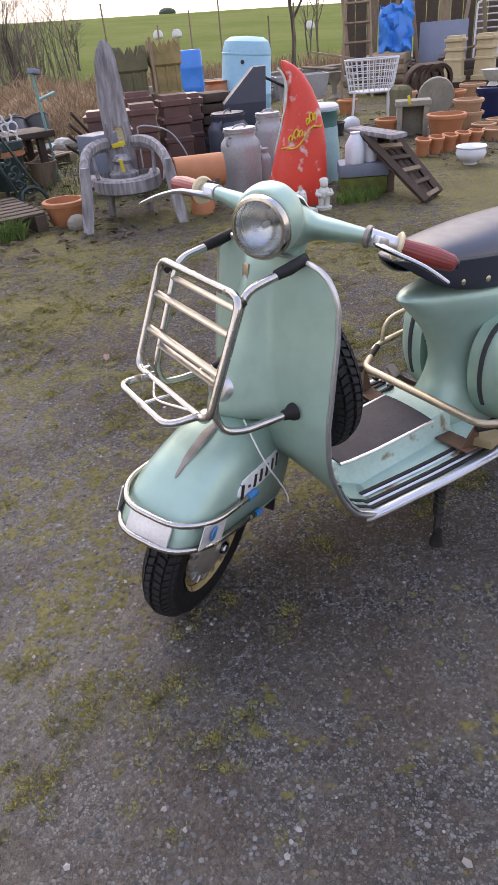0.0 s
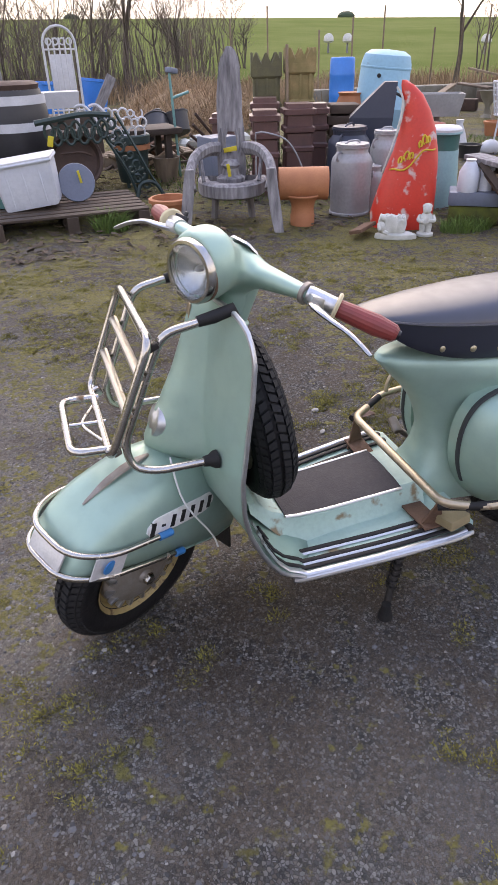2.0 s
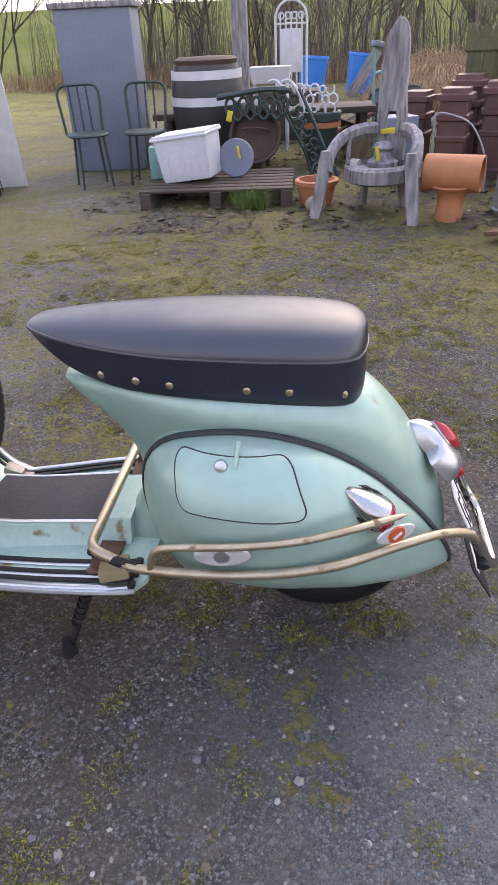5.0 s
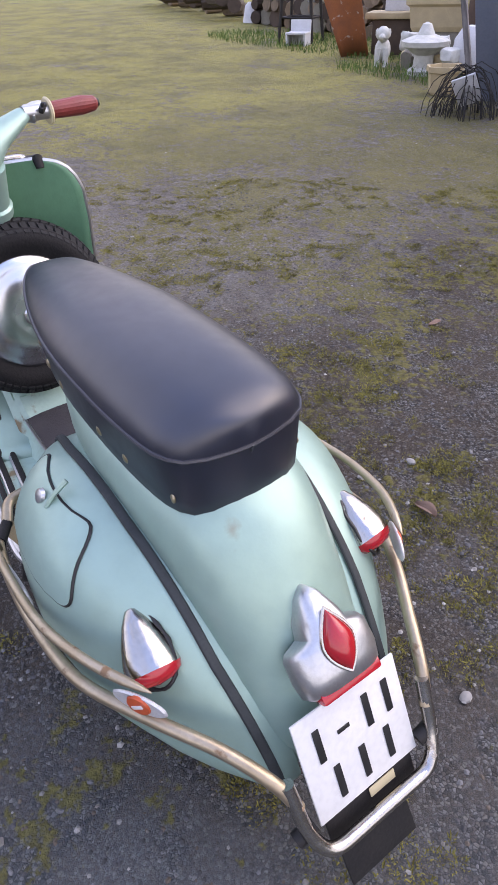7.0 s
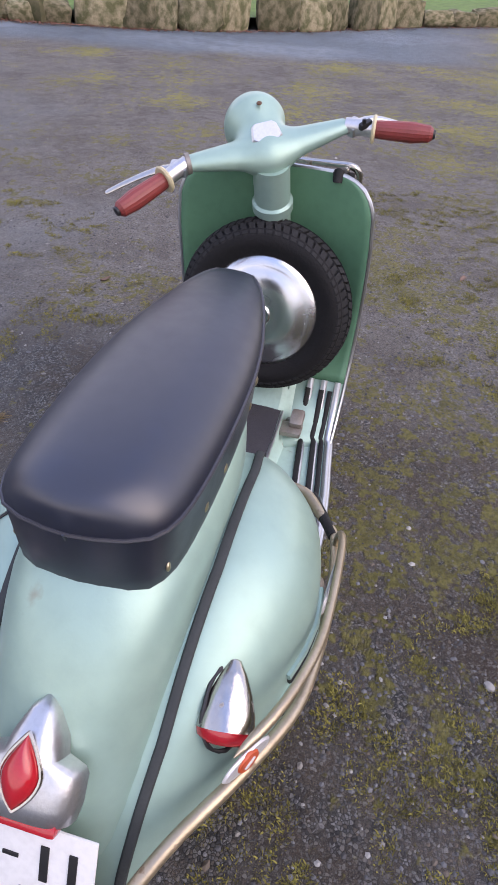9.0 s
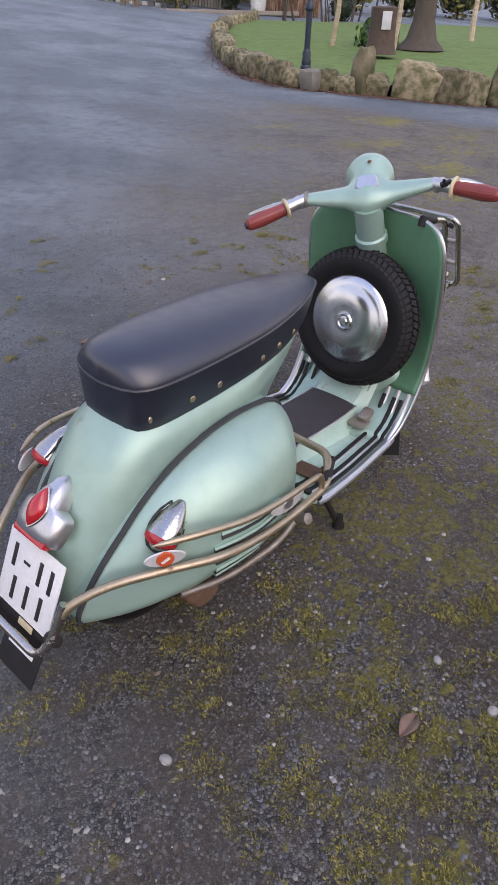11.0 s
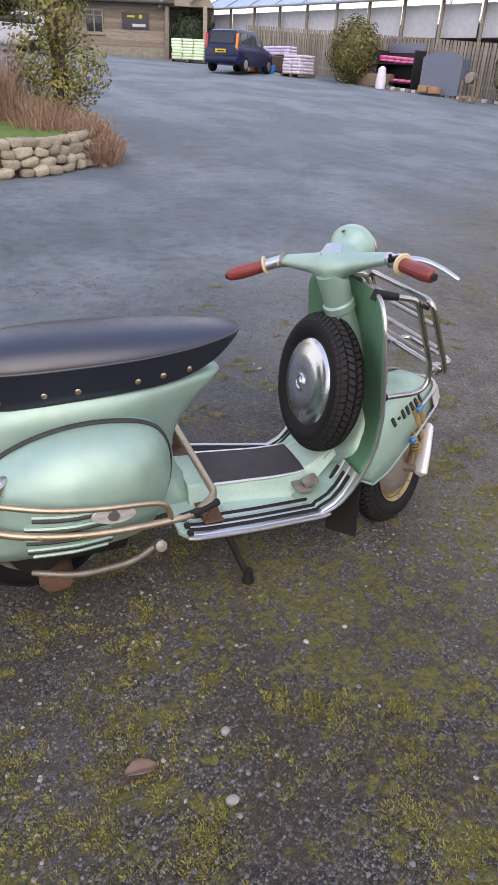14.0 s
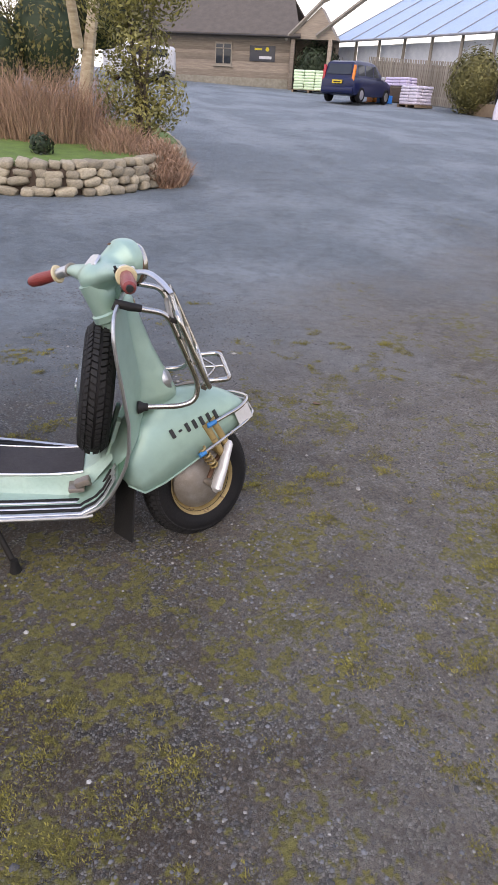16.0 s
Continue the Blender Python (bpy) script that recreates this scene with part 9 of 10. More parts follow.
lp = base("street_lamp", "dark blue cast iron lamp post on the lawn", "street lamp", 8.95, 6.75, 0.20)
mk("base", lathe([(0, 0), (0.095, 0), (0.095, 0.05), (0.08, 0.07), (0.085, 0.12), (0.07, 0.17), (0.075, 0.24), (0.055, 0.30)], 16), LAMPBLUE, lp)
mk("pole", lathe([(0.052, 0.28), (0.050, 0.84), (0.075, 0.86), (0.078, 0.92), (0.055, 0.96), (0.05, 1.02), (0.036, 1.06), (0.028, 3.2)], 16), LAMPBLUE, lp)
mk("lantern", join(lathe([(0.03, 3.2), (0.12, 3.3), (0.16, 3.62), (0.18, 3.64), (0.06, 3.8), (0, 3.86)], 6)), LAMPBLUE, lp)
stp = base("tree_stump", "dark sawn tree stump with a white notice", "tree stump", 11.8, 7.05, 0.36)
mk("stump", lathe([(0.34, -0.05), (0.28, 0.1), (0.25, 0.5), (0.26, 0.72), (0.24, 0.74), (0, 0.75)], 12), DARKWOOD, stp)
mk("notice", rbox(0.18, 0.01, 0.30, 0.003, at(-0.2, -0.2, 0.52, 130)), WHITEP, stp)
for x, y, sd in ((12.84, 8.97, 31), (12.96, 7.43, 32), (15.5, 5.0, 33), (18.0, 8.0, 34)):
    t = bare_tree("birch_tree", 5.5, 0.075, sd, "young leafless birch with pale bark", 0.10, 1, 4, 0.4, BIRCH)
    t.matrix_basis = at(x, y, gz(x, y) + 0.3)
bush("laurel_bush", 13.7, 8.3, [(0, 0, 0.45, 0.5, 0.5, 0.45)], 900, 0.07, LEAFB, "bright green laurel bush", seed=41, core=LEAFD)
trc = base("old_tree", "gnarled dark old tree with roots", "tree", 14.0, 7.35, 0.35)
mk("trunk", lathe([(0.55, -0.05), (0.35, 0.15), (0.25, 0.5), (0.22, 1.2), (0.2, 3.0)], 10), BARK, trc)
for k in range(8):
    c = copy_thing((tb, tc)[k % 2], at(18 + 2.6 * k, 14.5 - 1.8 * k + 2 * (k % 3), gz(18 + 2.6 * k, 14.5) + 0.2, 47 * k))
    c.scale = (1.1, 1.1, 1.1)

# dry stone wall bed
WPATH = smooth_path([(-6.5, 8.6, 0), (-4.5, 7.9, 0), (-2.5, 7.45, 0), (-1.1, 7.25, 0), (-0.45, 7.2, 0), (0.25, 7.5, 0), (0.99, 8.36, 0), (1.35, 9.3, 0), (1.5, 10.3, 0), (1.45, 11.8, 0), (1.2, 14, 0)], 12)
wall = thing("dry_stone_wall", "low curved dry stone wall of rounded field stones", "stone wall", kind="structure")
FIELDST = mat("field_stone", (0.44, 0.38, 0.28), 0.9, 0.0, (0.24, 0.21, 0.15), 4, 0.25, 0.5, 22, per_object=0.3)
wst = [bpy.data.meshes.new("wall_stone") for _ in range(6)]
for k, me in enumerate(wst):
    g = rock_geo(20 + k, 1, 1, 1)
    me.from_pydata([tuple(p) for p in g[0]], [], g[1])
    me.materials.append(FIELDST)
    me.shade_smooth()
inner = []
for i, p in enumerate(WPATH):
    d = (WPATH[min(i + 1, len(WPATH) - 1)] - WPATH[max(i - 1, 0)]).normalized()
    n2 = Vector((-d.y, d.x, 0))
    a, b = p + n2 * 0.10, p + n2 * 0.42
    inner.append([(a.x, a.y, gz(p.x, p.y) - 0.1), (a.x, a.y, gz(p.x, p.y) + 0.33), (b.x, b.y, gz(p.x, p.y) + 0.35), (b.x, b.y, gz(p.x, p.y) - 0.1)])
mk("wall_core", loft(inner), DARKWOOD, wall)
rw2 = random.Random(9)
for course in range(4):
    acc, nxt = 0.0, 0.3 * rw2.random()
    for i in range(1, len(WPATH)):
        acc += (WPATH[i] - WPATH[i - 1]).length
        if acc < nxt or (WPATH[i].y > 9.6 and course > 2):
            continue
        p, d = WPATH[i], (WPATH[i] - WPATH[i - 1]).normalized()
        n2 = Vector((-d.y, d.x, 0))
        w = rw2.uniform(0.07, 0.15)
        q = p + n2 * (0.06 + 0.03 * course)
        o = new("wall_stone", wst[rw2.randint(0, 5)])
        o.parent = wall
        o.matrix_basis = at(q.x, q.y, gz(p.x, p.y) + 0.055 + 0.105 * course + rw2.uniform(-0.012, 0.012), math.degrees(math.atan2(d.y, d.x)) + rw2.uniform(-14, 14), rw2.uniform(-10, 10), rw2.uniform(-10, 10)) @ Matrix.Diagonal((w, 0.10, rw2.uniform(0.05, 0.068), 1))
        nxt = acc + w * 1.85
bedo = [(p.x, p.y) for p in WPATH] + [(-4, 16.5), (-9, 15), (-9, 10)]
bcx, bcy = -2.2, 11.0
lv, lf = [], []
for q in (0.965, 0.85, 0.65, 0.4, 0.02):
    for x, y in bedo:
        xx, yy = bcx + (x - bcx) * q, bcy + (y - bcy) * q
        lv.append((xx, yy, gz(xx, yy) + 0.34 + 0.14 * (1 - q)))
nn = len(bedo)
for k in range(4):
    for i in range(nn):
        lf.append((k * nn + i, k * nn + (i + 1) % nn, (k + 1) * nn + (i + 1) % nn, (k + 1) * nn + i))
tagged(mk("bed_lawn", (lv, lf), LAWN), "lawn and soil behind the stone wall", "lawn", kind="structure")
bt = bare_tree("birch_tree", 6.8, 0.175, 51, "pale barked birch with a forked trunk", 0.05, 1, 4, 0.34, BIRCH)
bt.matrix_basis = at(-0.28, 11.5, gz(-0.28, 11.5) + 0.35, 60)
mk("fork", tube([(0.0, 0, 1.35), (-0.18, -0.05, 1.8), (-0.45, -0.1, 2.6), (-0.8, -0.1, 3.8)], [0.10, 0.085, 0.07, 0.05], 8), BIRCH, bt)
stalks("red_stem_shrub", 6500, heap_at(-0.80, 9.9, 0.95, 0.6, 0.05), 1.2, 0.005, REDSTEM, "dense red-brown winter stems", "shrub", 0.55, 21, 0.0)
stalks("red_stem_shrub", 3500, heap_at(0.35, 9.3, 0.45, 0.6, 0.30), 0.55, 0.006, REDSTEM, "red-brown stems under the evergreen", "shrub", 0.7, 22, 0.05)
stalks("trailing_shrub", 5200, heap_at(0.95, 8.75, 0.42, 0.62, 0.45), 0.30, 0.008, REDSTEM, "russet shrub trailing over the wall end", "shrub", 1.1, 23, 0.45)
stalks("red_stem_shrub", 5200, heap_at(-2.6, 11.2, 1.3, 1.0, 0.1), 1.1, 0.008, REDSTEM, "tall red-brown winter stems", "shrub", 0.5, 24, 0.0)
mound("shrub_mound", 0.98, 8.75, 0.40, 0.6, 0.5, REDSTEM, "brown thicket under the trailing shrub", "shrub")
bush("evergreen_shrub", 0.72, 9.85, [(0.0, 0, 1.45, 0.50, 0.45, 0.55), (-0.30, 0.1, 2.1, 0.62, 0.5, 0.6), (0.30, -0.1, 2.3, 0.55, 0.5, 0.6), (0.1, -0.1, 2.95, 0.75, 0.6, 0.6), (-0.35, 0, 0.85, 0.40, 0.35, 0.45), (0.35, 0.0, 0.75, 0.42, 0.35, 0.45), (0.0, -0.1, 0.45, 0.5, 0.35, 0.35)], 11000, 0.034, LEAFY, "tall olive green small-leaved evergreen", seed=42, z=0.3)
for k, (x, y) in enumerate(((0.62, 9.9), (0.86, 9.8))):
    one("shrub_stem", tube([(0, 0, 0), (0.06 - 0.12 * k, 0, 0.9), (-0.1 + 0.2 * k, 0, 2.2)], [0.045, 0.04, 0.02], 7), BARK, "bare lower stem of the evergreen", "stem", x, y, 0.3)
bush("small_shrub", -0.72, 8.35, [(0, 0, 0.14, 0.16, 0.16, 0.16)], 320, 0.035, LEAFD, "small dark green shrub on the lawn", seed=43, z=0.36)
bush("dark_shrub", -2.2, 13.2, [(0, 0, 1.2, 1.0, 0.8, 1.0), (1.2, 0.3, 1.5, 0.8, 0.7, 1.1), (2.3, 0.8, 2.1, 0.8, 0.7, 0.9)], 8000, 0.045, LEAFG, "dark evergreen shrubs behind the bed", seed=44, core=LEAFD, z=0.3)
for k in range(5):
    c = copy_thing((tb, tc)[k % 2], at(-1.2 - 1.3 * k, 13.6 + 0.8 * (k % 2), gz(-1, 13.6) + 0.3, 66 * k))
    c.scale = (0.9, 0.9, 0.9)
wv = base("white_van", "white vehicle parked behind the bed", "van", 1.6, 38.5, 0, 20)
mk("body", rbox(3.6, 1.8, 1.5, 0.3, at(0, 0, 1.0), 4), WHITEP, wv)
mk("window_band", rbox(2.4, 1.82, 0.45, 0.1, at(0.1, 0, 1.38), 2), CARGLASS, wv)
for sx in (-1.1, 1.1):
    for sy in (-0.8, 0.8):
        mk("wheel", lathe([(0, -0.1), (0.3, -0.1), (0.32, 0), (0.3, 0.1), (0, 0.1)], 18, at(sx, sy, 0.32) @ RXm), RUBBER, wv)

# timber hut
hutA, hutB = Vector((1.2, 45.0, 0)), Vector((10.4, 40.4, 0))
hz = 2.05
hd = (hutB - hutA).normalized()
hut_rz = math.degrees(math.atan2(hd.y, hd.x))
hut = thing("timber_hut", "weathered timber hut with a brown pitched roof", "building", at(hutA.x, hutA.y, hz, hut_rz))
HL = (hutB - hutA).length
for k in range(13):
    z0 = 0.5 + 0.17 * k
    mk("weatherboard", rbox(HL, 0.045, 0.19, 0.006, at(HL / 2, 0.012 * (k % 2), z0 + 0.085, 0, 5)), HUTWOOD, hut)
mk("plinth", rbox(HL, 0.3, 0.6, 0.04, at(HL / 2, 0.1, 0.22)), STONEG, hut)
mk("end_wall", rbox(0.12, 5.0, 2.6, 0.01, at(HL - 0.06, 2.5, 1.3)), HUTWOOD, hut)
mk("back_wall", rbox(HL, 0.1, 2.6, 0.01, at(HL / 2, 5.0, 1.3)), HUTWOOD, hut)
roof = mk("roof", loft([[(-0.5, -0.55, 2.62), (HL + 0.6, -0.55, 2.62), (HL + 0.6, -0.55, 2.72), (-0.5, -0.55, 2.72)], [(-0.5, 2.5, 4.7), (HL - 0.6, 2.5, 4.7), (HL - 0.6, 2.5, 4.8), (-0.5, 2.5, 4.8)], [(-0.5, 5.5, 2.62), (HL + 0.6, 5.5, 2.62), (HL + 0.6, 5.5, 2.72), (-0.5, 5.5, 2.72)]]), SHINGLE, hut, flat=True)
mk("gutter", tube([(-0.5, -0.6, 2.62), (HL + 0.6, -0.6, 2.62)], 0.06, 8), BLACKMETAL, hut)
mk("downpipe", tube([(HL - 0.05, -0.56, 2.6), (HL - 0.05, -0.06, 2.35), (HL - 0.05, -0.06, 0.1)], 0.04, 7), HUTWOOD, hut)
win = mk("window", rbox(1.05, 0.10, 1.2, 0.01, at(6.15, -0.03, 1.70)), FENCEW, hut)
for wx in (-0.25, 0.25):
    mk("pane", rbox(0.42, 0.03, 1.0, 0.004, at(6.15 + wx, -0.075, 1.70)), CARGLASS, win)
mk("sill", rbox(1.25, 0.16, 0.06, 0.01, at(6.15, -0.06, 1.07)), FENCEW, win)
mk("glazing_bar", rbox(1.0, 0.05, 0.05, 0.004, at(6.15, -0.085, 1.98)), FENCEW, win)
sgn = mk("sign", rbox(1.55, 0.05, 0.80, 0.01, at(8.55, -0.05, 1.78)), SIGNDARK, hut, "dark grey sign board with bars")
mk("sign_bar", rbox(0.75, 0.02, 0.14, 0.004, at(8.75, -0.085, 1.58)), WHITEP, sgn)
mk("sign_bar", rbox(0.45, 0.02, 0.10, 0.004, at(8.3, -0.085, 2.0)), YTAG, sgn)
mk("sign_mark", lathe([(0, 0.015), (0.1, 0.01), (0.11, 0)], 16, at(8.85, -0.08, 2.0) @ Matrix.Rotation(radians(90), 4, "X")), YTAG, sgn)
# porch at the hut's end
for k, px in enumerate((HL + 0.15, HL + 2.3)):
    mk("porch_post", rbox(0.22, 0.22, 2.6, 0.02, at(px, -0.35, 1.3)), HUTWOOD, hut)
mk("porch_wall", rbox(2.6, 0.1, 2.6, 0.01, at(HL + 1.3, 0.9, 1.3)), HUTWOOD, hut)
mk("porch_window", rbox(0.9, 0.06, 1.4, 0.01, at(HL + 1.25, 0.82, 1.55)), CARGLASS, hut)
mk("porch_gable", loft([[(HL - 0.1, -0.4, 2.55), (HL + 2.7, -0.4, 2.55), (HL + 1.6, -0.4, 4.1)], [(HL - 0.1, 0.8, 2.55), (HL + 2.7, 0.8, 2.55), (HL + 1.6, 0.8, 4.1)]]), HUTWOOD, hut, flat=True)
for a, b in (((HL - 0.3, -0.5, 2.5), (HL + 1.7, -0.5, 4.35)), ((HL + 1.7, -0.5, 4.35), (HL + 3.4, -0.5, 5.0)), ((HL + 1.5, -0.6, 2.7), (HL + 4.2, -0.6, 4.6))):
    mk("barge_board", tube([a, b], 0.11, 4), FENCEW, hut, flat=True)

# glasshouse behind a picket fence
P0, P1 = Vector((14.2, 37.5, 0)), Vector((20.9, 19.3, 0))
fd = (P1 - P0).normalized()
FLn = (P1 - P0).length
f_rz = math.degrees(math.atan2(fd.y, fd.x))
fence = thing("picket_fence", "tall grey weathered slat fence", "fence", kind="structure")
pk = bpy.data.meshes.new("picket")
pg = rbox(0.085, 0.02, 1.95, 0.004, at(0, 0, 0.975))
pk.from_pydata([tuple(p) for p in pg[0]], [], pg[1])
pk.materials.append(FENCEW)
for k in range(int(FLn / 0.125)):
    p = P0 + fd * (0.125 * k)
    o = new("picket", pk)
    o.parent = fence
    o.matrix_basis = at(p.x, p.y, gz(p.x, p.y) + 0.02, f_rz, 0, 0.6 * (k % 3 - 1))
for zz in (0.4, 1.6):
    mk("rail", rbox(FLn, 0.05, 0.09, 0.004, Matrix.Translation((P0 + P1) / 2 + Vector((0.06, 0.03, zz + (gz(P0.x, P0.y) + gz(P1.x, P1.y)) / 2))) @ pose(0, 0, 0, 0, math.degrees(math.atan2(gz(P0.x, P0.y) - gz(P1.x, P1.y), FLn)), f_rz)), FENCEW, fence)
bk2 = mk("fence_backing", rbox(FLn, 0.02, 1.7, 0.004, Matrix.Translation((P0 + P1) / 2 + Vector((0.16, 0.08, 0.95 + (gz(P0.x, P0.y) + gz(P1.x, P1.y)) / 2))) @ pose(0, 0, 0, 0, math.degrees(math.atan2(gz(P0.x, P0.y) - gz(P1.x, P1.y), FLn)), f_rz)), HUTWOOD, fence)
gh = thing("glasshouse", "long glasshouse with a pale blue sheet roof", "glasshouse", at(P0.x + 0.9, P0.y + 0.45, 1.0, f_rz))
GLN = FLn + 3.0
eave = 3.75
gr0 = [(-4.6 + (GLN + 2.4) * k / 12, 0) for k in range(13)]
for k in range(12):
    x0, x1 = gr0[k][0], gr0[k + 1][0] - 0.05
    mk("roof_sheet", loft([[(x0, -0.35, eave), (x1, -0.35, eave), (x1, -0.35, eave + 0.03), (x0, -0.35, eave + 0.03)], [(x0, 5.2, eave + 2.7), (x1, 5.2, eave + 2.7), (x1, 5.2, eave + 2.73), (x0, 5.2, eave + 2.73)]]), POLY, gh, flat=True)
    mk("post", rbox(0.12, 0.12, eave + 0.3, 0.01, at(x0, 0.05, eave / 2 - 0.1)), FENCEW, gh)
    mk("rafter", tube([(x0 - 0.025, -0.35, eave + 0.05), (x0 - 0.025, 5.2, eave + 2.75)], 0.03, 4), GALV, gh)
    mk("side_pane", rbox(gr0[1][0] - gr0[0][0] - 0.2, 0.02, 1.25, 0.004, at(x0 + 0.8, 0.3, eave - 0.85)), FROST, gh)
mk("gutter", tube([(-4.7, -0.4, eave - 0.02), (GLN - 2.2, -0.4, eave - 0.02)], 0.06, 8), GALV, gh)
mk("back_wall", rbox(GLN, 0.1, 3.2, 0.01, at(GLN / 2 - 2.2, 5.0, 1.6)), HUTWOOD, gh)
# dark sheet added to stand for the shade inside the glasshouse
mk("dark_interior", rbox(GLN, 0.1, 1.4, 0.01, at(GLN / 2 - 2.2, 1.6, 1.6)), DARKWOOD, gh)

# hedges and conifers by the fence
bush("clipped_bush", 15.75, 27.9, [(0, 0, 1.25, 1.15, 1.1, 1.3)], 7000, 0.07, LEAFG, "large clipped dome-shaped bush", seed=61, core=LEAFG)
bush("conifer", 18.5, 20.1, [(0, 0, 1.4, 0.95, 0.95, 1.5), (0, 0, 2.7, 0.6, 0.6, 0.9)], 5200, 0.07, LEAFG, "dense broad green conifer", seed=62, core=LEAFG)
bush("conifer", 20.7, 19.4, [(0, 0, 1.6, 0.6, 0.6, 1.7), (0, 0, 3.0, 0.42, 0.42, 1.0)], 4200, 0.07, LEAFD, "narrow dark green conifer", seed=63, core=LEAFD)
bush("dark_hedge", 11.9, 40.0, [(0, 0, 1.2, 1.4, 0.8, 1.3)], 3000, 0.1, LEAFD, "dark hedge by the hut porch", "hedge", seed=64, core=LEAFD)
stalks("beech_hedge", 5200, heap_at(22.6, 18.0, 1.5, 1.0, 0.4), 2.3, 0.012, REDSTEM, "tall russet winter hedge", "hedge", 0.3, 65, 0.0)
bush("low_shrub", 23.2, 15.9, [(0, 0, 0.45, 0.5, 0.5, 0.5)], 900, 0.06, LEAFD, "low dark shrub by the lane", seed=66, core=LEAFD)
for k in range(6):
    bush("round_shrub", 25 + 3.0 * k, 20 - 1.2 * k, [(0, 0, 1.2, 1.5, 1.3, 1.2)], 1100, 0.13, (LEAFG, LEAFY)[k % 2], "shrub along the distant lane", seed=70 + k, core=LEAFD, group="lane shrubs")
one("kerb_rail", rbox(5.2, 0.16, 0.14, 0.02, at(0, 0, 0.06)), FENCEW, "low timber edge along the drive", "timber edge", 19.6, 18.2, 0, -28)
one("white_stone_block", rock_geo(33, 0.28, 0.2, 0.3), WHITESTONE, "pale stone block by the hedge", "stone", 20.6, 17.9, 0.2)
one("timber_trough", rbox(2.0, 0.5, 0.5, 0.03, at(0, 0, 0.25)), PLANK, "low wooden trough planter", "trough", 16.3, 27.0, 0, f_rz)


def bag_stack(x, y, rz, nx, ny, nz, material, label, bag=(0.55, 0.36, 0.13), z=0.12, group="stacked bags"):
    pallet(x, y, rz, nx * bag[0] + 0.1, ny * bag[1] + 0.1, 0.12, PLANK, "pallet under stacked bags")
    me = bpy.data.meshes.new("bag")
    g = rbox(bag[0] * 0.98, bag[1] * 0.98, bag[2], bag[2] * 0.42, None, 3)
    me.from_pydata([tuple(p) for p in g[0]], [], g[1])
    me.materials.append(material)
    me.shade_smooth()
    b = base("bag_stack", label, "bag stack", x, y, z, rz, group)
    r = random.Random(int(x * 10))
    for k in range(nz):
        for i in range(nx):
            for j in range(ny):
                o = new("bag", me)
                o.parent = b
                o.matrix_basis = at((i - (nx - 1) / 2) * bag[0] + r.uniform(-0.02, 0.02), (j - (ny - 1) / 2) * bag[1], bag[2] * (k + 0.5), r.uniform(-4, 4))
    return b


bag_stack(14.25, 30.5, f_rz + 4, 2, 3, 6, BAGW, "stack of white and lilac compost bags")
bag_stack(11.1, 38.2, hut_rz, 3, 2, 7, BAGG, "stack of green and white compost bags", bag=(0.6, 0.45, 0.14))
bag_stack(14.6, 33.5, f_rz, 3, 2, 3, PURPLE, "lilac bags on a raised pallet", z=0.75)
one("bag_bench", rbox(2.2, 1.0, 0.66, 0.02, at(0, 0, 0.33)), DARKWOOD, "dark slatted bench under the lilac bags", "bench", 14.65, 33.55, 0.02, f_rz)
one("blue_crate", rbox(0.6, 0.5, 0.35, 0.03, at(0, 0, 0.175)), BLUEPL, "bright blue plastic crate", "crate", 13.35, 32.2, 0, f_rz)
one("orange_crate", rbox(0.5, 0.4, 0.5, 0.03, at(0, 0, 0.25)), AMBER, "orange plastic crate beside the car", "crate", 13.0, 32.9, 0, f_rz)
dr = base("display_rack", "dark display rack with pink bags", "display rack", 17.0, 26.0, 0, f_rz + 2)
mk("shelf", rbox(1.9, 0.8, 0.06, 0.01, at(0, 0, 0.95)), BLACKMETAL, dr)
mk("shelf", rbox(1.9, 0.8, 0.06, 0.01, at(0, 0, 0.25)), BLACKMETAL, dr)
mk("back_panel", rbox(1.9, 0.04, 1.5, 0.01, at(0, 0.4, 0.75)), BLACKMETAL, dr)
for sx in (1, -1):
    mk("side_panel", rbox(0.05, 0.8, 1.45, 0.01, at(sx * 0.95, 0, 0.72)), BLACKMETAL, dr)
mk("head_panel", rbox(1.9, 0.04, 0.35, 0.01, at(0, 0.38, 1.55)), SLATE, dr)
for k in range(5):
    for lvl, z0 in enumerate((0.985, 1.10, 0.285)):
        if lvl == 2 and k < 2:
            continue
        one("pink_bag", rbox(0.36, 0.6, 0.11, 0.045, at(0, 0, 0.055), 3), PINK, "pink bag of compost on the rack", "bag", *(Vector((17.0, 26.0)) + Vector((fd.x, fd.y)) * (-0.76 + 0.38 * k)), z0, f_rz + 2, group="pink bags")
db = base("metal_bin", "dark grey arched metal bin", "bin", 17.35, 23.2, 0, f_rz + 2)
mk("shell", loft([[(x, y0, 0.05), (x, y0 + 0.7, 0.05)] + [(x, y0 + 0.35 - 0.35 * math.cos(math.pi - a), 0.9 + 0.12 * math.sin(a)) for a in (0.0,)] for x, y0 in ((-0.9, -0.3), (0.9, -0.3))], caps=True), SLATE, db, flat=True)
mk("front", loft([[(-0.9 + 1.8 * u, yy, 0.05) for u in np.linspace(0, 1, 11)] + [(0.9 - 1.8 * u, yy, 1.35 + 0.22 * math.sin(math.pi * u)) for u in np.linspace(0, 1, 11)] for yy in (-0.32, -0.26)]), SLATE, db, flat=True)
mk("body", rbox(1.76, 0.7, 1.3, 0.03, at(0, 0.05, 0.68)), SLATE, db)
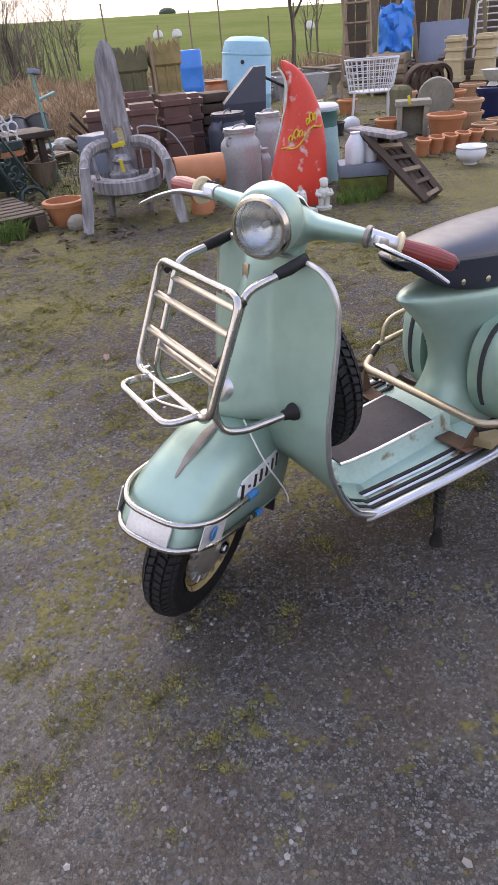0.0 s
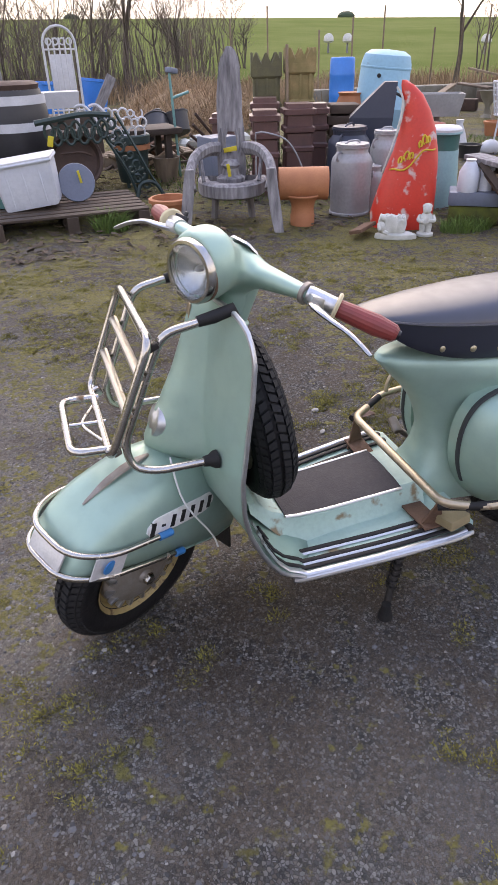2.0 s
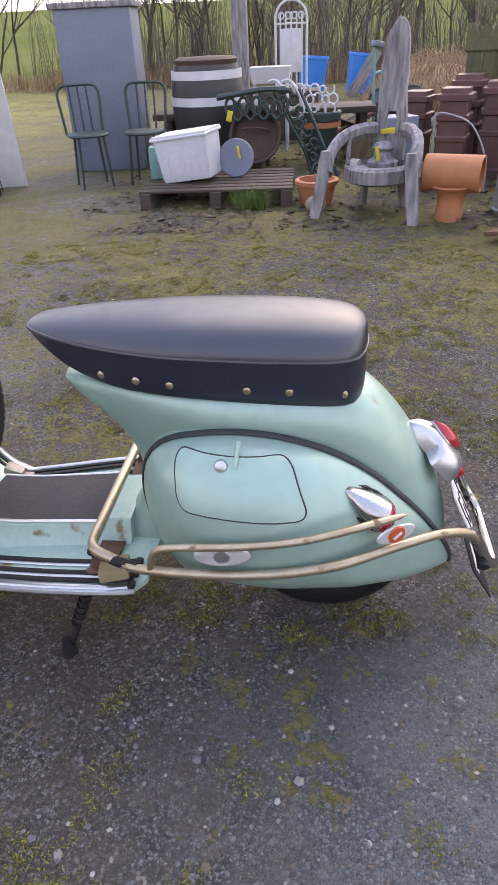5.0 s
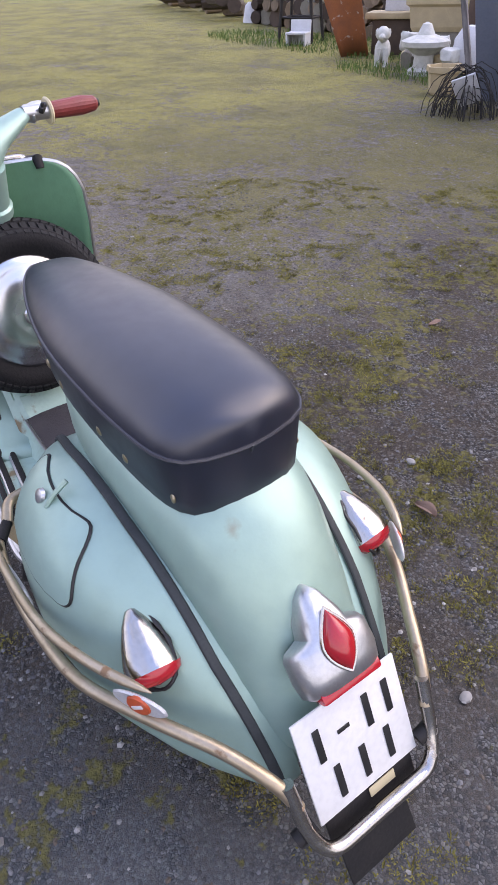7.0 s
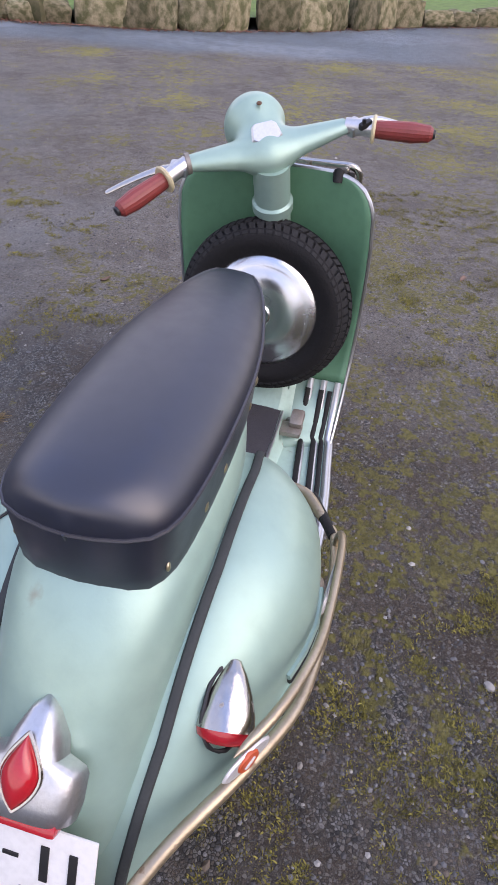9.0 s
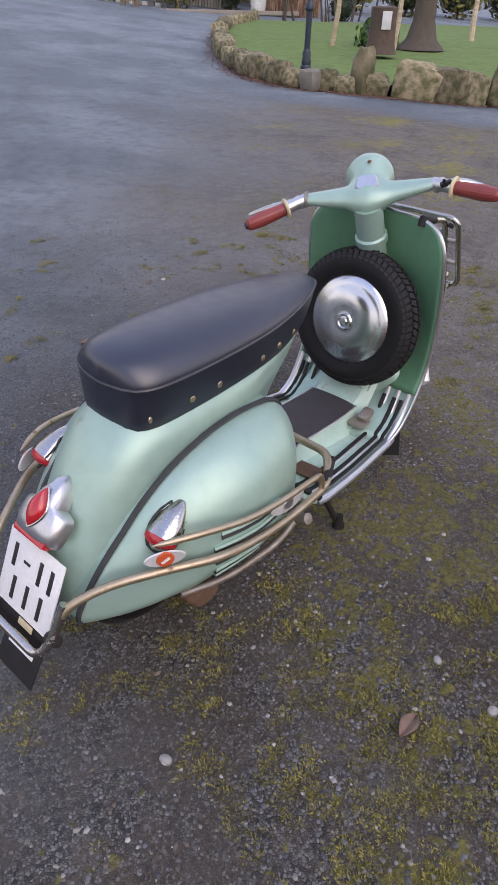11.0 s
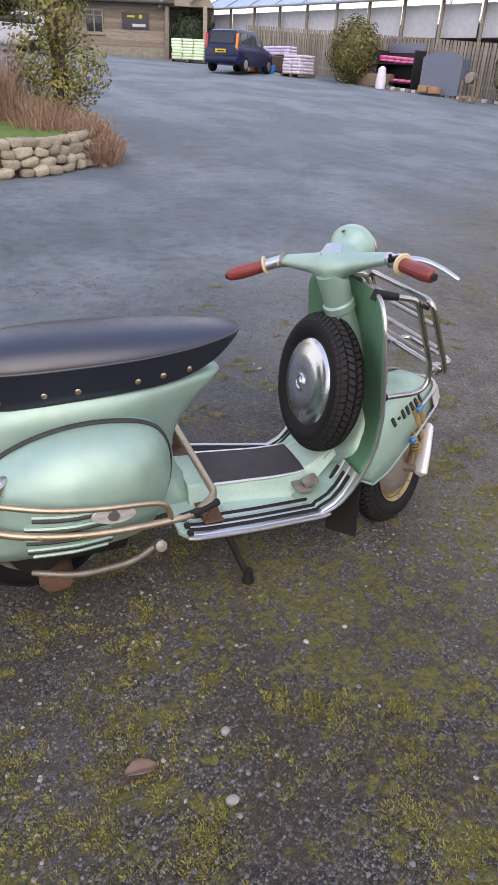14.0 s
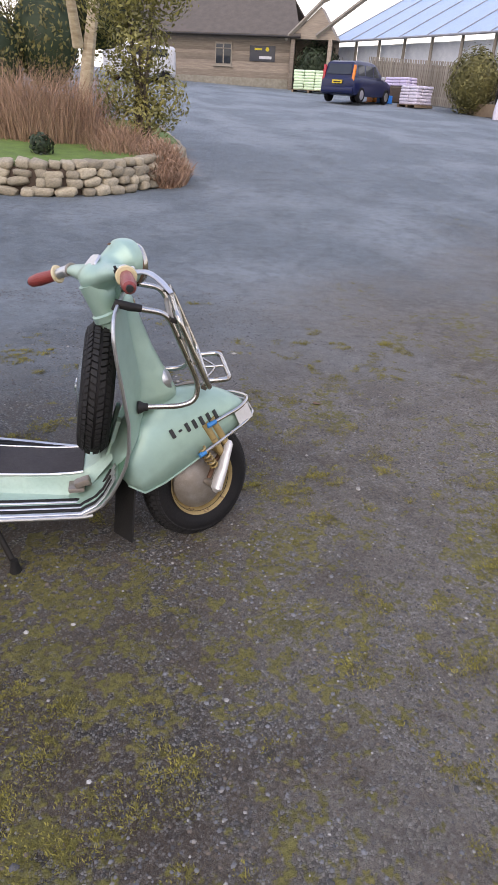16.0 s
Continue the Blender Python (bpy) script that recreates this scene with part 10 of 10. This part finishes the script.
for k, dx in enumerate((-0.62, -0.1)):
    one("orange_tray", rbox(0.42, 0.28, 0.24, 0.02, at(0, 0, 0.12)), TERRA_PALE, "orange wooden tray in front of the bin", "tray", *(Vector((16.93, 22.98)) + Vector((fd.x, fd.y)) * dx), 0.1, f_rz)
mx = base("wooden_stand", "small wooden stand with a round churn", "stand", 16.75, 20.7, 0, f_rz + 10)
for sx in (1, -1):
    for sy in (1, -1):
        mk("leg", rbox(0.07, 0.07, 0.75, 0.01, at(sx * 0.24, sy * 0.2, 0.37)), PLANK, mx)
mk("rail", rbox(0.55, 0.06, 0.07, 0.01, at(0, -0.2, 0.2)), PLANK, mx)
mk("drum", lathe([(0, -0.25), (0.16, -0.24), (0.2, 0), (0.16, 0.24), (0, 0.25)], 18, at(0, 0, 0.82) @ RXm), GREYALLOY, mx)
one("white_sack", lathe([(0, 0), (0.2, 0), (0.22, 0.3), (0.16, 0.75), (0.05, 0.85), (0, 0.85)], 10), BAGW, "white sack standing by the rack", "sack", 15.9, 25.6)
for k in range(22):
    q = Vector((16.1, 26.2)) + Vector((fd.x, fd.y)) * (0.28 * k)
    one("edge_stone", rock_geo(50 + k % 4, 0.13, 0.1, 0.08), WHITESTONE if k % 2 else STONEG, "small stone along the drive edge", "stone", q.x, q.y, 0.04, 33 * k, group="drive edge stones")

# parked car
cdir = math.degrees(math.atan2(0.69, 0.72))
car = thing("parked_car", "navy blue small estate car with a yellow rear plate", "car", at(11.53, 31.1, gz(11.53, 31.1) + 0.02, cdir))
prof = [(-2.0, 0.35, 0.62), (-2.05, 0.5, 0.86), (-2.0, 0.85, 0.86), (-1.92, 1.05, 0.86)]
secs = []
for x, zb, zt, w in ((-2.02, 0.42, 0.92, 0.80), (-1.95, 0.32, 1.02, 0.86), (-1.3, 0.28, 1.04, 0.88), (0.0, 0.28, 1.02, 0.88), (0.85, 0.28, 1.00, 0.87), (1.35, 0.28, 0.96, 0.86), (1.85, 0.32, 0.86, 0.80), (2.03, 0.42, 0.70, 0.66)):
    secs.append([(x, w * a, zb + (zt - zb) * c) for a, c in ((-0.94, 0), (-1, 0.15), (-1, 0.6), (-0.96, 0.92), (-0.9, 1), (0.9, 1), (0.96, 0.92), (1, 0.6), (1, 0.15), (0.94, 0))])
mk("body", loft(secs), CARBLUE, car, angle=40)
cab = []
for x, zt, w in ((-1.96, 1.05, 0.80), (-1.78, 1.58, 0.68), (-1.5, 1.64, 0.67), (-0.2, 1.66, 0.67), (0.30, 1.60, 0.66), (0.98, 1.02, 0.78)):
    wb2 = 0.83
    cab.append([(x, -wb2, 0.99), (x, -w, zt - 0.06), (x, -w + 0.08, zt), (x, w - 0.08, zt), (x, w, zt - 0.06), (x, wb2, 0.99)])
mk("cabin", loft(cab), CARBLUE, car, angle=40)
for s in (1, -1):
    for xa, xb in ((-1.62, -0.95), (-0.88, -0.12), (-0.05, 0.55)):
        ys = lambda z: s * (0.83 - (z - 0.99) / 0.6 * 0.155 + 0.006)
        xt = min(xb, 0.40)
        mk("side_window", loft([[(xa, ys(1.08), 1.08), (xb, ys(1.08), 1.08), (xt if xb < 0.5 else 0.18, ys(1.50), 1.50), (xa + 0.06, ys(1.50), 1.50)], [(xa, ys(1.08) - s * 0.02, 1.08), (xb, ys(1.08) - s * 0.02, 1.08), (xt if xb < 0.5 else 0.18, ys(1.50) - s * 0.02, 1.50), (xa + 0.06, ys(1.50) - s * 0.02, 1.50)]]), CARGLASS, car, flat=True)
    mk("tail_light", rbox(0.10, 0.12, 0.62, 0.02, at(-1.93, s * 0.75, 1.16, 0, 0, 8)), AMBER if s < 0 else REDLENS, car, "red and amber tail light")
    mk("mirror", rbox(0.1, 0.16, 0.13, 0.03, at(0.62, s * 0.95, 1.06)), WHITEP if s < 0 else CARBLUE, car)
    for x in (-1.28, 1.30):
        whl = mk("wheel", lathe([(0, -0.09), (0.29, -0.1), (0.32, -0.06), (0.32, 0.06), (0.29, 0.1), (0, 0.09)], 24, at(x, s * 0.80, 0.32) @ RXm), RUBBER, car)
        mk("rim", lathe([(0, 0.105), (0.08, 0.105), (0.19, 0.10), (0.20, 0.09), (0, 0.08)], 20, at(x, s * 0.80, 0.32) @ (RXm if s > 0 else RXm.inverted())), ALU, whl)
mk("rear_window", loft([[(-1.985, -0.62, 1.10), (-1.985, 0.62, 1.10), (-1.835, 0.56, 1.50), (-1.835, -0.56, 1.50)], [(-1.96, -0.62, 1.10), (-1.96, 0.62, 1.10), (-1.81, 0.56, 1.50), (-1.81, -0.56, 1.50)]]), CARGLASS, car, flat=True)
mk("number_plate", rbox(0.02, 0.52, 0.14, 0.004, at(-2.06, 0, 0.80)), PLATEY, car, "plain yellow number plate")
mk("plate_bar", rbox(0.006, 0.36, 0.05, 0.001, at(-2.075, 0, 0.80)), BLACKINK, car)
mk("bumper", rbox(0.2, 1.62, 0.24, 0.07, at(-2.0, 0, 0.48)), CARBLUE, car)
# distant woodland closing the view
for k in range(40):
    a = radians(-32 + 3.9 * k)
    d = 62 + 9 * (k % 3)
    x, y = d * math.cos(a), d * math.sin(a) + 4
    if y > 58 or y < -30:
        continue
    c = copy_thing(tc, at(x, y, gz(x, y) - 0.1, 53 * k))
    c.scale = (2.6, 2.6, 2.2)
